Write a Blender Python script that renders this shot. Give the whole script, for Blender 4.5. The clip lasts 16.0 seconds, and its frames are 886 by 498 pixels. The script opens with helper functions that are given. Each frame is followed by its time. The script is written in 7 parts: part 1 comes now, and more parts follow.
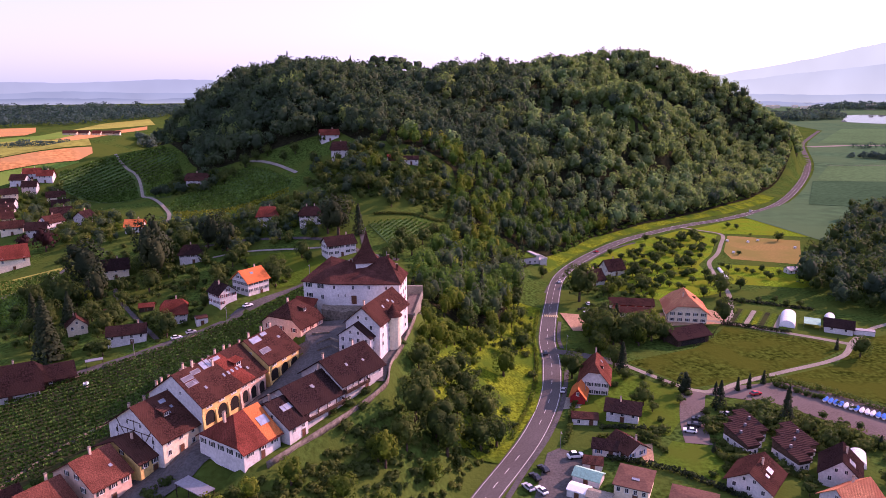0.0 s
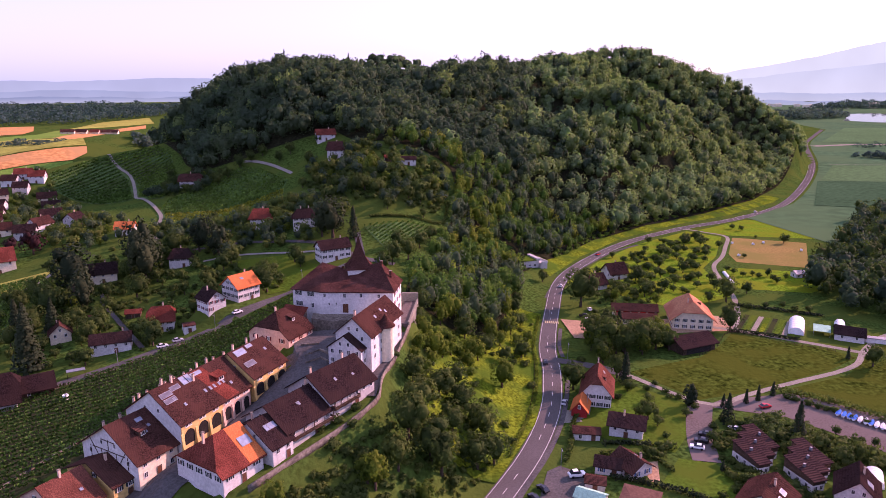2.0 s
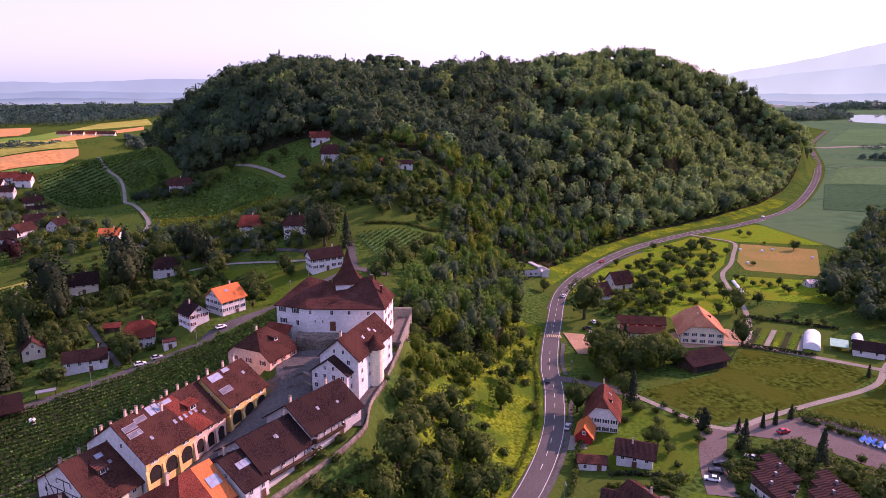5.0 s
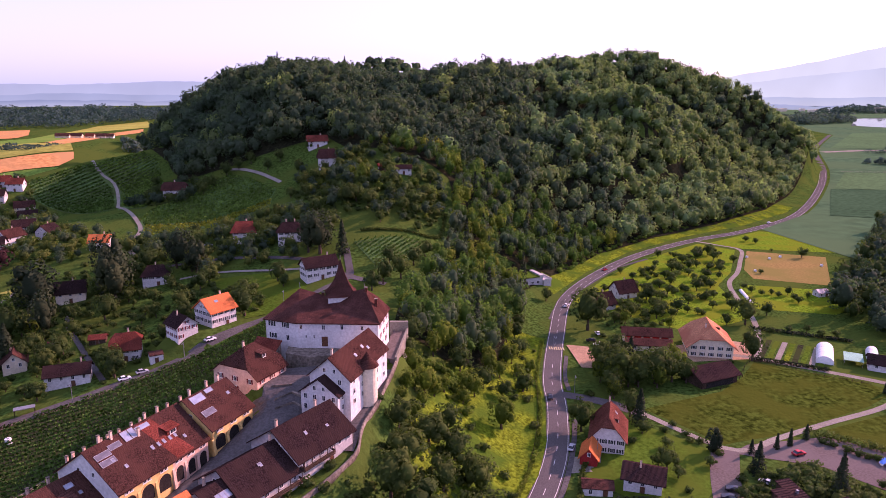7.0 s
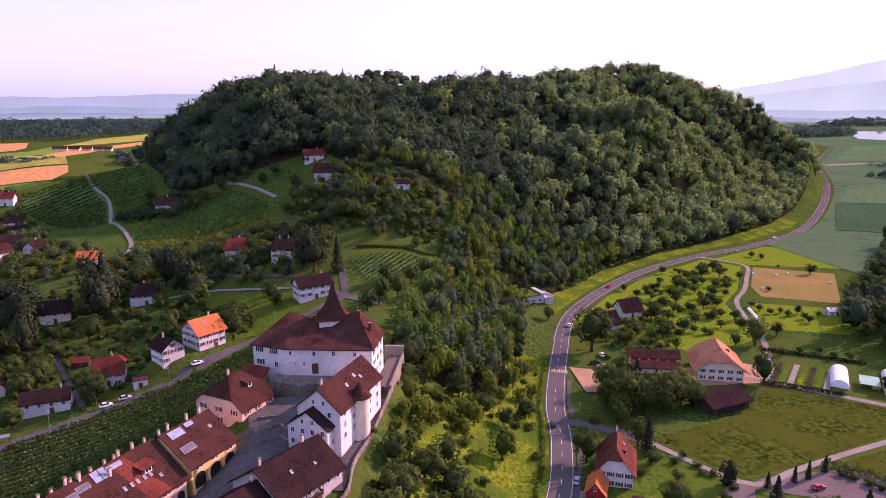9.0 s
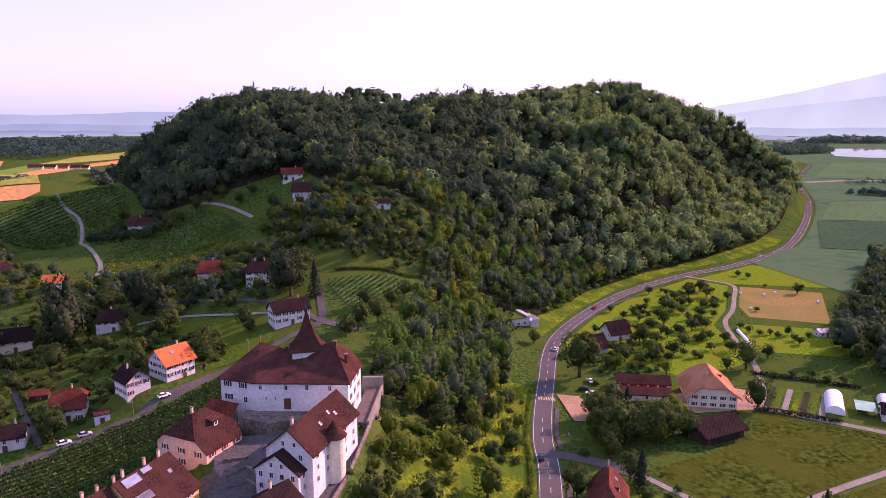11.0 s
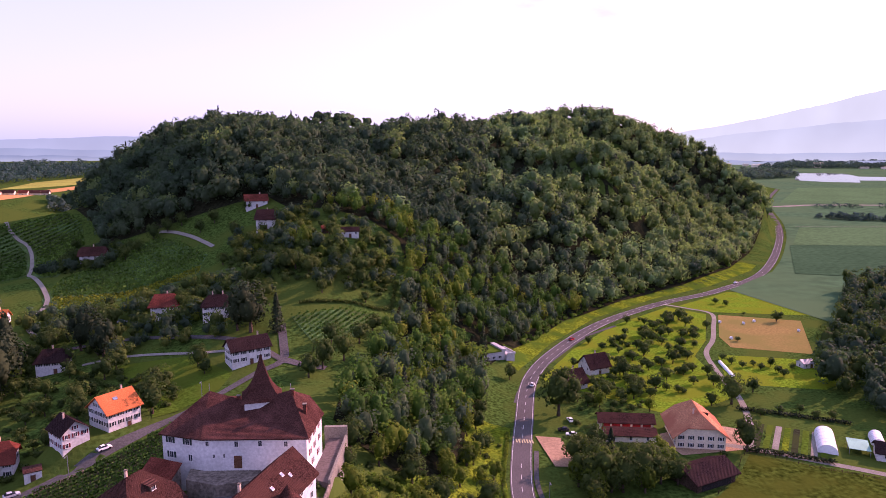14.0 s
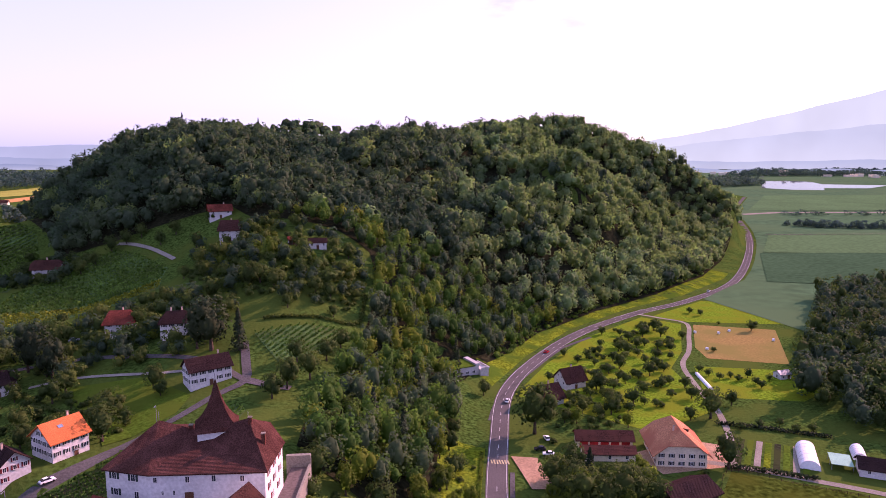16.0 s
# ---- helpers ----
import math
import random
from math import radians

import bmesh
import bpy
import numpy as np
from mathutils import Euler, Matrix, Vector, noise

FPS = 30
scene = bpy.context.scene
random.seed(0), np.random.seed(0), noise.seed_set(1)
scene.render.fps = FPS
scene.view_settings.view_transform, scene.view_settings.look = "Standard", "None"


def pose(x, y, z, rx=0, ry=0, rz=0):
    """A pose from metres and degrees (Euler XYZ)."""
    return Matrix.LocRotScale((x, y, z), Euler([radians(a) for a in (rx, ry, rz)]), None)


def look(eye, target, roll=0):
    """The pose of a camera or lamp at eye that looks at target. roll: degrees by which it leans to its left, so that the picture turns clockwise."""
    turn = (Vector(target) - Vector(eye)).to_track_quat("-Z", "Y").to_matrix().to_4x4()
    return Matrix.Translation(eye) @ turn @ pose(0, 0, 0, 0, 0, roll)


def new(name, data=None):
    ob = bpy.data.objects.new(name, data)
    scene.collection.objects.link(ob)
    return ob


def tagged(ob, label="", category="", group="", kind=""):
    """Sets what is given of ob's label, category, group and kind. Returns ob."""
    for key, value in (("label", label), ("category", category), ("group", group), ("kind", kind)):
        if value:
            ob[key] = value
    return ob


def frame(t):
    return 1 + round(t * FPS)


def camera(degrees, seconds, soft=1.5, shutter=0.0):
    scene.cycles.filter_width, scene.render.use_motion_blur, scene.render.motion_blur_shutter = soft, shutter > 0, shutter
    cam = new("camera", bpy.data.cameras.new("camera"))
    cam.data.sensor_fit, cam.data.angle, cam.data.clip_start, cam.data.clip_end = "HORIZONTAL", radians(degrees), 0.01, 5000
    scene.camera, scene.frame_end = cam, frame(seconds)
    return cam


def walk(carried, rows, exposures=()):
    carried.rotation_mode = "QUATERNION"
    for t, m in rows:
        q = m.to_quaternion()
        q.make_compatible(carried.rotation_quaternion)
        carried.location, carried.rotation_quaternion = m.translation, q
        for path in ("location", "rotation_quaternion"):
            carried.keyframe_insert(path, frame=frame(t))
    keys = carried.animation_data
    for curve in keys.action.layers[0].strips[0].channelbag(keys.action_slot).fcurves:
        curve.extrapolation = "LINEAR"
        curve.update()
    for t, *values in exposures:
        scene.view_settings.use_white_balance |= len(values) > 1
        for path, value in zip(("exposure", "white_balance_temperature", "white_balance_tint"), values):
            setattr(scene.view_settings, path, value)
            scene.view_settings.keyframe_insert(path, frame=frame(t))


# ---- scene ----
cam = camera(66.0, 16.0, 0.8)
PATH = [
    (0, (-4.08, 24.571, 107.529), (-4.081, 26.515, 107.06), -0.1),
    (0.5, (-3.617, 27.183, 107.539), (-3.619, 29.127, 107.069), -0.1),
    (1, (-3.196, 29.797, 107.546), (-3.198, 31.741, 107.076), -0.1),
    (1.5, (-2.74, 32.448, 107.579), (-2.744, 34.392, 107.107), -0.2),
    (2, (-2.26, 35.101, 107.626), (-2.264, 37.044, 107.153), -0.1),
    (2.5, (-1.819, 37.735, 107.65), (-1.824, 39.678, 107.177), -0.1),
    (3, (-1.396, 40.409, 107.665), (-1.402, 42.352, 107.192), -0.1),
    (3.5, (-1.021, 43.101, 107.695), (-1.028, 45.044, 107.223), -0.1),
    (4, (-0.705, 45.825, 107.727), (-0.712, 47.769, 107.255), -0.1),
    (6.5, (0.45, 59.169, 107.852), (0.441, 61.114, 107.386), -0.1),
    (7, (0.668, 61.934, 107.871), (0.658, 63.88, 107.408), -0.0),
    (7.5, (0.871, 64.725, 107.913), (0.861, 66.672, 107.457), -0.0),
    (8, (1.039, 67.497, 107.952), (1.029, 69.446, 107.503), -0.0),
    (8.5, (1.173, 70.22, 107.959), (1.161, 72.171, 107.518), -0.0),
    (9, (1.318, 72.908, 107.95), (1.308, 74.861, 107.522), -0.0),
    (11.5, (2.181, 86.558, 107.933), (2.235, 88.523, 107.566), 0.0),
    (12, (2.398, 89.338, 107.937), (2.466, 91.305, 107.582), 0.0),
    (12.5, (2.6, 92.089, 107.935), (2.682, 94.058, 107.591), 0.1),
    (13, (2.756, 94.818, 107.943), (2.852, 96.788, 107.61), 0.1),
    (13.5, (2.917, 97.539, 107.951), (3.024, 99.51, 107.63), 0.1),
    (14, (3.099, 100.22, 107.938), (3.219, 102.192, 107.629), 0.1),
    (14.5, (3.339, 102.879, 107.91), (3.474, 104.852, 107.61), 0.1),
    (15, (3.632, 105.572, 107.865), (3.786, 107.545, 107.572), 0.2),
    (15.5, (4.034, 108.294, 107.845), (4.212, 110.265, 107.557), 0.1),
    (16, (4.431, 110.987, 107.833), (4.632, 112.957, 107.548), 0.1),
]
walk(cam, [(t, look(eye, target, roll)) for t, eye, target, roll in PATH], [(0.0, 0.33, 5950, 92), (16.0, 0.33, 5950, 92)])

# ---- world, sun, exposure ----
SUN_TO = Vector((0.84, 0.54, 0.0)).normalized()
SUN_ELEV = radians(26)
world = bpy.data.worlds.new("sky")
scene.world = world
world.use_nodes = True
wn = world.node_tree
bg = wn.nodes["Background"]
sky = wn.nodes.new("ShaderNodeTexSky")
sky.sky_type = "NISHITA"
sky.sun_disc = False
sky.sun_elevation = SUN_ELEV
sky.sun_rotation = math.atan2(SUN_TO.x, SUN_TO.y)
sky.air_density, sky.dust_density, sky.ozone_density = 1.0, 1.6, 1.0
wn.links.new(sky.outputs[0], bg.inputs[0])
bg.inputs[1].default_value = 0.08
haze = wn.nodes.new("ShaderNodeBackground")
haze.inputs[0].default_value, haze.inputs[1].default_value = (0.66, 1.02, 0.95, 1), 0.485
both = wn.nodes.new("ShaderNodeAddShader")
wn.links.new(bg.outputs[0], both.inputs[0])
wn.links.new(haze.outputs[0], both.inputs[1])
# a few thin grey clouds high over the plain
way = wn.nodes.new("ShaderNodeTexCoord").outputs["Generated"]
near = wn.nodes.new("ShaderNodeVectorMath")
near.operation = "DOT_PRODUCT"
near.inputs[1].default_value = Vector((0.225, 0.935, 0.275)).normalized()
wn.links.new(way, near.inputs[0])
ring_mask = wn.nodes.new("ShaderNodeMapRange")
ring_mask.inputs[1].default_value, ring_mask.inputs[2].default_value = math.cos(radians(9)), math.cos(radians(3))
wn.links.new(near.outputs["Value"], ring_mask.inputs[0])
stretch = wn.nodes.new("ShaderNodeMapping")
stretch.inputs["Rotation"].default_value, stretch.inputs["Scale"].default_value = (0, radians(25), 0), (12, 12, 34)
wn.links.new(way, stretch.inputs[0])
wisps = wn.nodes.new("ShaderNodeTexNoise")
wisps.inputs["Scale"].default_value, wisps.inputs["Detail"].default_value = 1.0, 6.0
wn.links.new(stretch.outputs[0], wisps.inputs["Vector"])
thick = wn.nodes.new("ShaderNodeMapRange")
thick.inputs[1].default_value, thick.inputs[2].default_value = 0.5, 0.68
wn.links.new(wisps.outputs["Fac"], thick.inputs[0])
cover = wn.nodes.new("ShaderNodeMath")
cover.operation = "MULTIPLY"
wn.links.new(ring_mask.outputs[0], cover.inputs[0])
wn.links.new(thick.outputs[0], cover.inputs[1])
cloud = wn.nodes.new("ShaderNodeBackground")
cloud.inputs[0].default_value, cloud.inputs[1].default_value = (0.86, 1.22, 1.02, 1), 0.52
veil = wn.nodes.new("ShaderNodeMixShader")
wn.links.new(cover.outputs[0], veil.inputs[0])
wn.links.new(both.outputs[0], veil.inputs[1])
wn.links.new(cloud.outputs[0], veil.inputs[2])
wn.links.new(veil.outputs[0], wn.nodes["World Output"].inputs[0])
sun_data = bpy.data.lights.new("sun", "SUN")
sun_data.energy, sun_data.angle, sun_data.color = 6.9, radians(0.6), (1.0, 0.72, 0.42)
sun_dir = Vector((SUN_TO.x * math.cos(SUN_ELEV), SUN_TO.y * math.cos(SUN_ELEV), math.sin(SUN_ELEV)))
sun = new("sun", sun_data)
sun.matrix_world = look(sun_dir * 400, (0, 0, 0))

# ---- landform ----
# hills and hollows: centre x, y, spread along two axes, turn, height
LANDFORMS = [
    (-139, 656, 57, 88, -0.01, 84.3),
    (135, 814, 69, 91, -3.22, 115.1),
    (259, 935, 53, 110, -4.88, 120.8),
    (-235, 1039, 44, 333, -0.59, 48.3),
    (34, 687, 51, 84, -0.10, 72.3),
    (168, 676, 27, 129, -0.69, 51.4),
    (-17, 209, 16, 27, -0.13, 11.9),
    (-29, 266, 30, 52, -0.34, 22.2),
    (-242, 446, 51, 126, 1.22, 12.3),
    (-217, 825, 32, 64, 5.63, 103.9),
    (-507, 930, 439, 95, -1.01, 17.7),
    (-30, 499, 48, 80, -0.02, 29.6),
    (-46, 148, 28, 45, 0.32, 12.4),
    (-131, 775, 28, 210, -0.79, 47.9),
    (5, 235, 27, 231, -0.24, -8.9),
    (-54, 872, 265, 62, 1.57, 75.1),
    (-318, 640, 38, 60, 0.00, 9.0),
    (-205, 508, 38, 32, 0.00, 4.5),
    (-236, 648, 16, 30, -0.40, -5.0),
    (422, 997, 52, 45, 0.55, 41.7),
    (-244, 740, 28, 43, 1.34, 33.5),
]
MAIN_ROAD = [(-7, 150), (0, 170), (7, 186), (15, 201), (23, 217), (30, 235), (35, 253), (39, 279), (41, 304), (50, 350), (63, 402), (88, 448), (126, 497), (178, 542), (237, 581), (308, 650), (407, 802), (502, 972), (640, 1258), (741, 1428), (881, 1651)]


def near_line(x, y, line):
    d = np.full(np.shape(x), 1e9)
    for (ax, ay), (bx, by) in zip(line[:-1], line[1:]):
        ux, uy = bx - ax, by - ay
        k = np.clip(((x - ax) * ux + (y - ay) * uy) / (ux * ux + uy * uy), 0, 1)
        d = np.minimum(d, np.hypot(x - ax - k * ux, y - ay - k * uy))
    return d


# levelled ground: a line of x, y, z, half its flat width, and the width of its banks
BENCHES = [
    ([(40, 419, 3.4), (52, 424, 3.4)], 9.0, 7.0),
    ([(-101.5, 299.5, 14.0), (-95.5, 305, 14.2)], 4.5, 5.0),
    ([(-95, 308, 18.3), (-84, 321, 18.3)], 7.0, 8.0),
    ([(-64, 178, 18.6), (-56, 190, 20.5), (-49, 205, 22.8), (-43, 220, 26.5), (-40, 229, 28.6)], 4.0, 5.0),
    ([(-47, 236, 29.2), (-36, 240, 29.5), (-28, 243, 29.8)], 6.0, 5.0),
    ([(-49, 171, 19.6), (-40, 182.5, 20.6), (-31, 194, 21.9), (-23.5, 206, 23.4), (-23, 217, 24.8), (-20, 228, 26.0), (-17.5, 240, 27.5), (-15.5, 255, 28.6)], 2.6, 4.0),
]


def land(x, y):
    """Height of the ground."""
    x, y = np.asarray(x, float), np.asarray(y, float)
    z = np.zeros(np.shape(x))
    for cx, cy, sx, sy, turn, high in LANDFORMS:
        c, s = math.cos(turn), math.sin(turn)
        u, v = (c * (x - cx) + s * (y - cy)) / sx, (-s * (x - cx) + c * (y - cy)) / sy
        z = z + high * np.exp(-(u * u + v * v) / 2)
    flank = np.clip((z - 8) / 30, 0, 1) * np.clip((125 - z) / 30, 0, 1) * np.clip((x - 40) / 90, 0, 1) * np.clip((y - 520) / 60, 0, 1)
    along_hill = x * .62 + y * .78 + 9 * np.sin(x * .02)
    z = z + flank * (9 * np.sin(along_hill * 2 * math.pi / 104 + .8) + 2.5 * np.sin(along_hill * 2 * math.pi / 41))
    right = np.clip((x - np.interp(y, [p[1] for p in MAIN_ROAD], [p[0] for p in MAIN_ROAD])) / 10, 0, 1) * np.clip((y - 300) / 60, 0, 1)
    z = z * (1 - right)
    for line, flat, bank in BENCHES:
        best, level = np.full(np.shape(x), 1e9), np.zeros(np.shape(x))
        for (ax, ay, az), (bx, by, bz) in zip(line[:-1], line[1:]):
            ux, uy = bx - ax, by - ay
            k = np.clip(((x - ax) * ux + (y - ay) * uy) / (ux * ux + uy * uy), 0, 1)
            d = np.hypot(x - ax - k * ux, y - ay - k * uy)
            level = np.where(d < best, az + (bz - az) * k, level)
            best = np.minimum(best, d)
        k = 1 - np.clip((best - flat) / bank, 0, 1)
        k = k * k * (3 - 2 * k)
        z = z * (1 - k) + level * k
    k = np.clip((near_line(x, y, MAIN_ROAD) - 5) / 14, 0, 1)
    return z * k * k * (3 - 2 * k)


def land1(x, y):
    return float(land(np.array([x]), np.array([y]))[0])


def inside(x, y, poly):
    """Which of the points lie in the polygon."""
    x, y = np.asarray(x, float), np.asarray(y, float)
    hit = np.zeros(x.shape, bool)
    for (ax, ay), (bx, by) in zip(poly, poly[1:] + poly[:1]):
        if ay != by:
            hit ^= ((ay > y) != (by > y)) & (x < (bx - ax) * (y - ay) / (by - ay) + ax)
    return hit


# ---- materials ----
def material(name, colour, rough=0.8, vary=0.25, grain=3.0, coarse=0.15, bump=0.3, metal=0.0, pattern=None, size=1.0, second=None, leafy=0.0, each=0.0, spec=0.0):
    """A surface with variation at two scales. pattern: 'tiles', 'furrows' or 'planks' adds fine courses; second: colour of its patches;
    leafy: share of light that passes leaves; each: change from piece to piece."""
    m = bpy.data.materials.new(name)
    m.use_nodes = True
    n, ln = m.node_tree.nodes, m.node_tree.links
    b = n["Principled BSDF"]
    b.inputs["Roughness"].default_value, b.inputs["Metallic"].default_value = rough, metal
    b.inputs["Specular IOR Level"].default_value = spec
    co = n.new("ShaderNodeTexCoord").outputs["Object"]

    def noise_at(scale, detail=4.0):
        t = n.new("ShaderNodeTexNoise")
        t.inputs["Scale"].default_value, t.inputs["Detail"].default_value = scale, detail
        ln.new(co, t.inputs["Vector"])
        return t.outputs["Fac"]

    def ramp(fac, a, c, lo=0.35, hi=0.65):
        r = n.new("ShaderNodeValToRGB")
        r.color_ramp.elements[0].position, r.color_ramp.elements[1].position = lo, hi
        r.color_ramp.elements[0].color, r.color_ramp.elements[1].color = (*a, 1), (*c, 1)
        ln.new(fac, r.inputs[0])
        return r.outputs[0]

    def mix(kind, fac, a, c):
        x = n.new("ShaderNodeMixRGB")
        x.blend_type = kind
        for k, v in enumerate((fac, a, c)):
            if isinstance(v, bpy.types.NodeSocket):
                ln.new(v, x.inputs[k])
            else:
                x.inputs[k].default_value = v if k == 0 else (*v, 1)
        return x.outputs[0]

    dark, light = tuple(v * (1 - vary) for v in colour), tuple(min(1, v * (1 + vary)) for v in colour)
    fine = noise_at(grain)
    out = ramp(fine, dark, light)
    patch = noise_at(coarse, 3.0)
    if second:
        out = mix("MIX", ramp(patch, (0, 0, 0), (1, 1, 1), 0.42, 0.6), out, second)
    else:
        out = mix("MULTIPLY", 1.0, out, ramp(patch, (1 - vary,) * 3, (1 + vary * 0.5,) * 3, 0.3, 0.7))
    height = fine
    if pattern:
        w = n.new("ShaderNodeTexWave")
        w.wave_type, w.bands_direction = "BANDS", {"tiles": "Z", "furrows": "X", "planks": "X"}[pattern]
        w.inputs["Scale"].default_value, w.inputs["Distortion"].default_value = size, 1.2 if pattern == "furrows" else 0.3
        w.inputs["Detail"].default_value = 2.0
        ln.new(co, w.inputs["Vector"])
        height = w.outputs["Fac"]
        out = mix("MULTIPLY", 0.2 if pattern == "tiles" else 0.32, out, ramp(height, (0.55,) * 3, (1.1,) * 3, 0.1, 0.6))
    if each:
        info = n.new("ShaderNodeNewGeometry").outputs["Random Per Island"]
        out = mix("MULTIPLY", 1.0, out, ramp(info, (1 - each,) * 3, (1 + each,) * 3, 0, 1))
        whole = n.new("ShaderNodeObjectInfo").outputs["Random"]
        out = mix("MULTIPLY", 1.0, out, ramp(whole, (0.72, 0.78, 0.8), (1.3, 1.18, 1.0), 0, 1))
    ln.new(out, b.inputs["Base Color"])
    if bump:
        bm_node = n.new("ShaderNodeBump")
        bm_node.inputs["Strength"].default_value, bm_node.inputs["Distance"].default_value = bump, 0.35 if bump >= 0.8 else 0.1
        ln.new(height, bm_node.inputs["Height"])
        ln.new(bm_node.outputs[0], b.inputs["Normal"])
    if leafy:
        tr = n.new("ShaderNodeBsdfTranslucent")
        ln.new(mix("MULTIPLY", 1.0, out, (1.05, 1.4, .8)), tr.inputs[0])
        mx = n.new("ShaderNodeMixShader")
        mx.inputs[0].default_value = leafy
        ln.new(b.outputs[0], mx.inputs[1])
        ln.new(tr.outputs[0], mx.inputs[2])
        ln.new(mx.outputs[0], n["Material Output"].inputs[0])
    return m


M_GRASS = material("meadow_grass", (0.036, 0.076, 0.013), 0.95, 0.5, 0.7, 0.04, 0.8, second=(0.054, 0.086, 0.014))
M_ORCHARD = material("orchard_grass", (0.094, 0.176, 0.007), 0.95, 0.4, 0.8, 0.07, 0.8, second=(0.118, 0.160, 0.008))
M_LAWN = material("mown_lawn", (0.052, 0.104, 0.009), 0.95, 0.3, 0.8, 0.06, 0.6, second=(0.062, 0.098, 0.010))
M_FIELD = material("pasture", (0.036, 0.056, 0.007), 0.95, 0.6, 0.55, 0.05, 0.9, second=(0.050, 0.066, 0.008))
M_VERGE = material("roadside_grass", (0.100, 0.146, 0.006), 0.95, 0.5, 0.9, 0.07, 0.9, second=(0.046, 0.094, 0.008))
M_STRAW = material("dry_stubble", (0.22, 0.16, 0.05), 0.95, 0.2, 0.8, 0.03, 0.3, second=(0.17, 0.15, 0.04))
M_ORANGE = material("harvested_field", (0.48, 0.23, 0.075), 0.95, 0.25, 0.25, 0.02, 0.3, second=(0.40, 0.22, 0.085))
# Both crop colours of the right plain have haze mixed in.
M_CROP = material("crop_field", (0.066, 0.138, 0.056), 0.95, 0.15, 0.2, 0.01, 0.2)
M_CROP_DARK = material("dark_crop_field", (0.036, 0.086, 0.040), 0.95, 0.15, 0.2, 0.01, 0.2)
M_YELLOW = material("ripening_field", (0.26, 0.27, 0.05), 0.95, 0.2, 0.2, 0.01, 0.2)
# Air haze is painted into this bluish leaf colour.
M_LEAF_FAR_HAZE = material("distant_hazed_leaves", (0.062, 0.105, 0.098), 0.9, 0.2, 0.03, 0.01, 0.0, leafy=0.35, each=0.15)
M_CROP_BRIGHT = material("fresh_green_field", (0.10, 0.20, 0.03), 0.95, 0.2, 0.3, 0.01, 0.2, second=(0.13, 0.21, 0.035))
# Green of the plain, greyed and blued in place of distance haze.
M_PLAIN_HAZE = material("hazed_plain_meadow", (0.050, 0.112, 0.052), 0.95, 0.2, 0.08, 0.006, 0.2, second=(0.062, 0.122, 0.054))
M_SOIL = material("vineyard_soil", (0.030, 0.034, 0.018), 0.95, 0.3, 1.0, 0.08, 0.5, second=(0.036, 0.046, 0.016))
M_VINE_GROUND = material("grassy_vineyard_ground", (0.062, 0.135, 0.040), 0.95, 0.3, 0.8, 0.05, 0.4, second=(0.05, 0.085, 0.024))
# Leaf litter, its brown darkened to paint the shade between crowns.
M_LITTER_SHADE = material("leaf_litter_with_shade", (0.020, 0.022, 0.011), 0.95, 0.4, 0.6, 0.08, 0.4)
M_ASPHALT = material("asphalt", (0.098, 0.090, 0.086), 0.85, 0.15, 2.5, 0.06, 0.15)
M_PAVING = material("worn_paving", (0.088, 0.084, 0.080), 0.85, 0.2, 1.5, 0.12, 0.3)
M_GRAVEL = material("gravel", (0.22, 0.205, 0.165), 0.95, 0.2, 2.5, 0.1, 0.3)
M_PARK = material("car_park_surface", (0.115, 0.095, 0.085), 0.9, 0.2, 1.5, 0.05, 0.2, second=(0.13, 0.108, 0.10))
M_SAND = material("sandy_riding_ground", (0.36, 0.23, 0.14), 0.95, 0.2, 1.5, 0.1, 0.3)
M_YELLOWPAINT = material("yellow_road_paint", (0.42, 0.36, 0.20), 0.7, 0.1, 4.0, 0.5, 0.0)
M_LINE = material("road_paint", (0.5, 0.5, 0.48), 0.7, 0.1, 4.0, 0.5, 0.0)
M_STONE = material("weathered_stone", (0.17, 0.145, 0.115), 0.9, 0.35, 1.2, 0.25, 0.7)
M_WHITE = material("white_render", (0.58, 0.56, 0.545), 0.85, 0.12, 1.5, 0.25, 0.15)
M_CREAM = material("cream_render", (0.70, 0.60, 0.44), 0.85, 0.1, 1.5, 0.25, 0.15)
M_YELLOWWALL = material("yellow_render", (0.66, 0.45, 0.16), 0.85, 0.12, 1.2, 0.25, 0.2)
M_PINKWALL = material("pink_render", (0.62, 0.42, 0.32), 0.85, 0.12, 1.2, 0.25, 0.2)
M_GREYWALL = material("grey_render", (0.44, 0.42, 0.41), 0.85, 0.12, 1.2, 0.25, 0.2)
M_ROOF_OLD = material("old_brown_roof_tiles", (0.082, 0.038, 0.030), 0.85, 0.5, 2.6, 0.22, 0.8, pattern="tiles", size=2.2, second=(0.112, 0.050, 0.037))
M_ROOF_RED = material("red_roof_tiles", (0.175, 0.046, 0.030), 0.8, 0.38, 3.6, 0.2, 0.7, pattern="tiles", size=2.2)
M_ROOF_ORANGE = material("new_orange_roof_tiles", (0.62, 0.17, 0.05), 0.75, 0.18, 3.2, 0.2, 0.7, pattern="tiles", size=2.2)
M_ROOF_DARK = material("dark_brown_roof_tiles", (0.044, 0.026, 0.025), 0.85, 0.5, 2.6, 0.2, 0.8, pattern="tiles", size=2.2, second=(0.058, 0.033, 0.029))
M_ROOF_SPIRE = material("dark_red_spire_tiles", (0.084, 0.036, 0.028), 0.8, 0.38, 3.6, 0.3, 0.7, pattern="tiles", size=2.5)
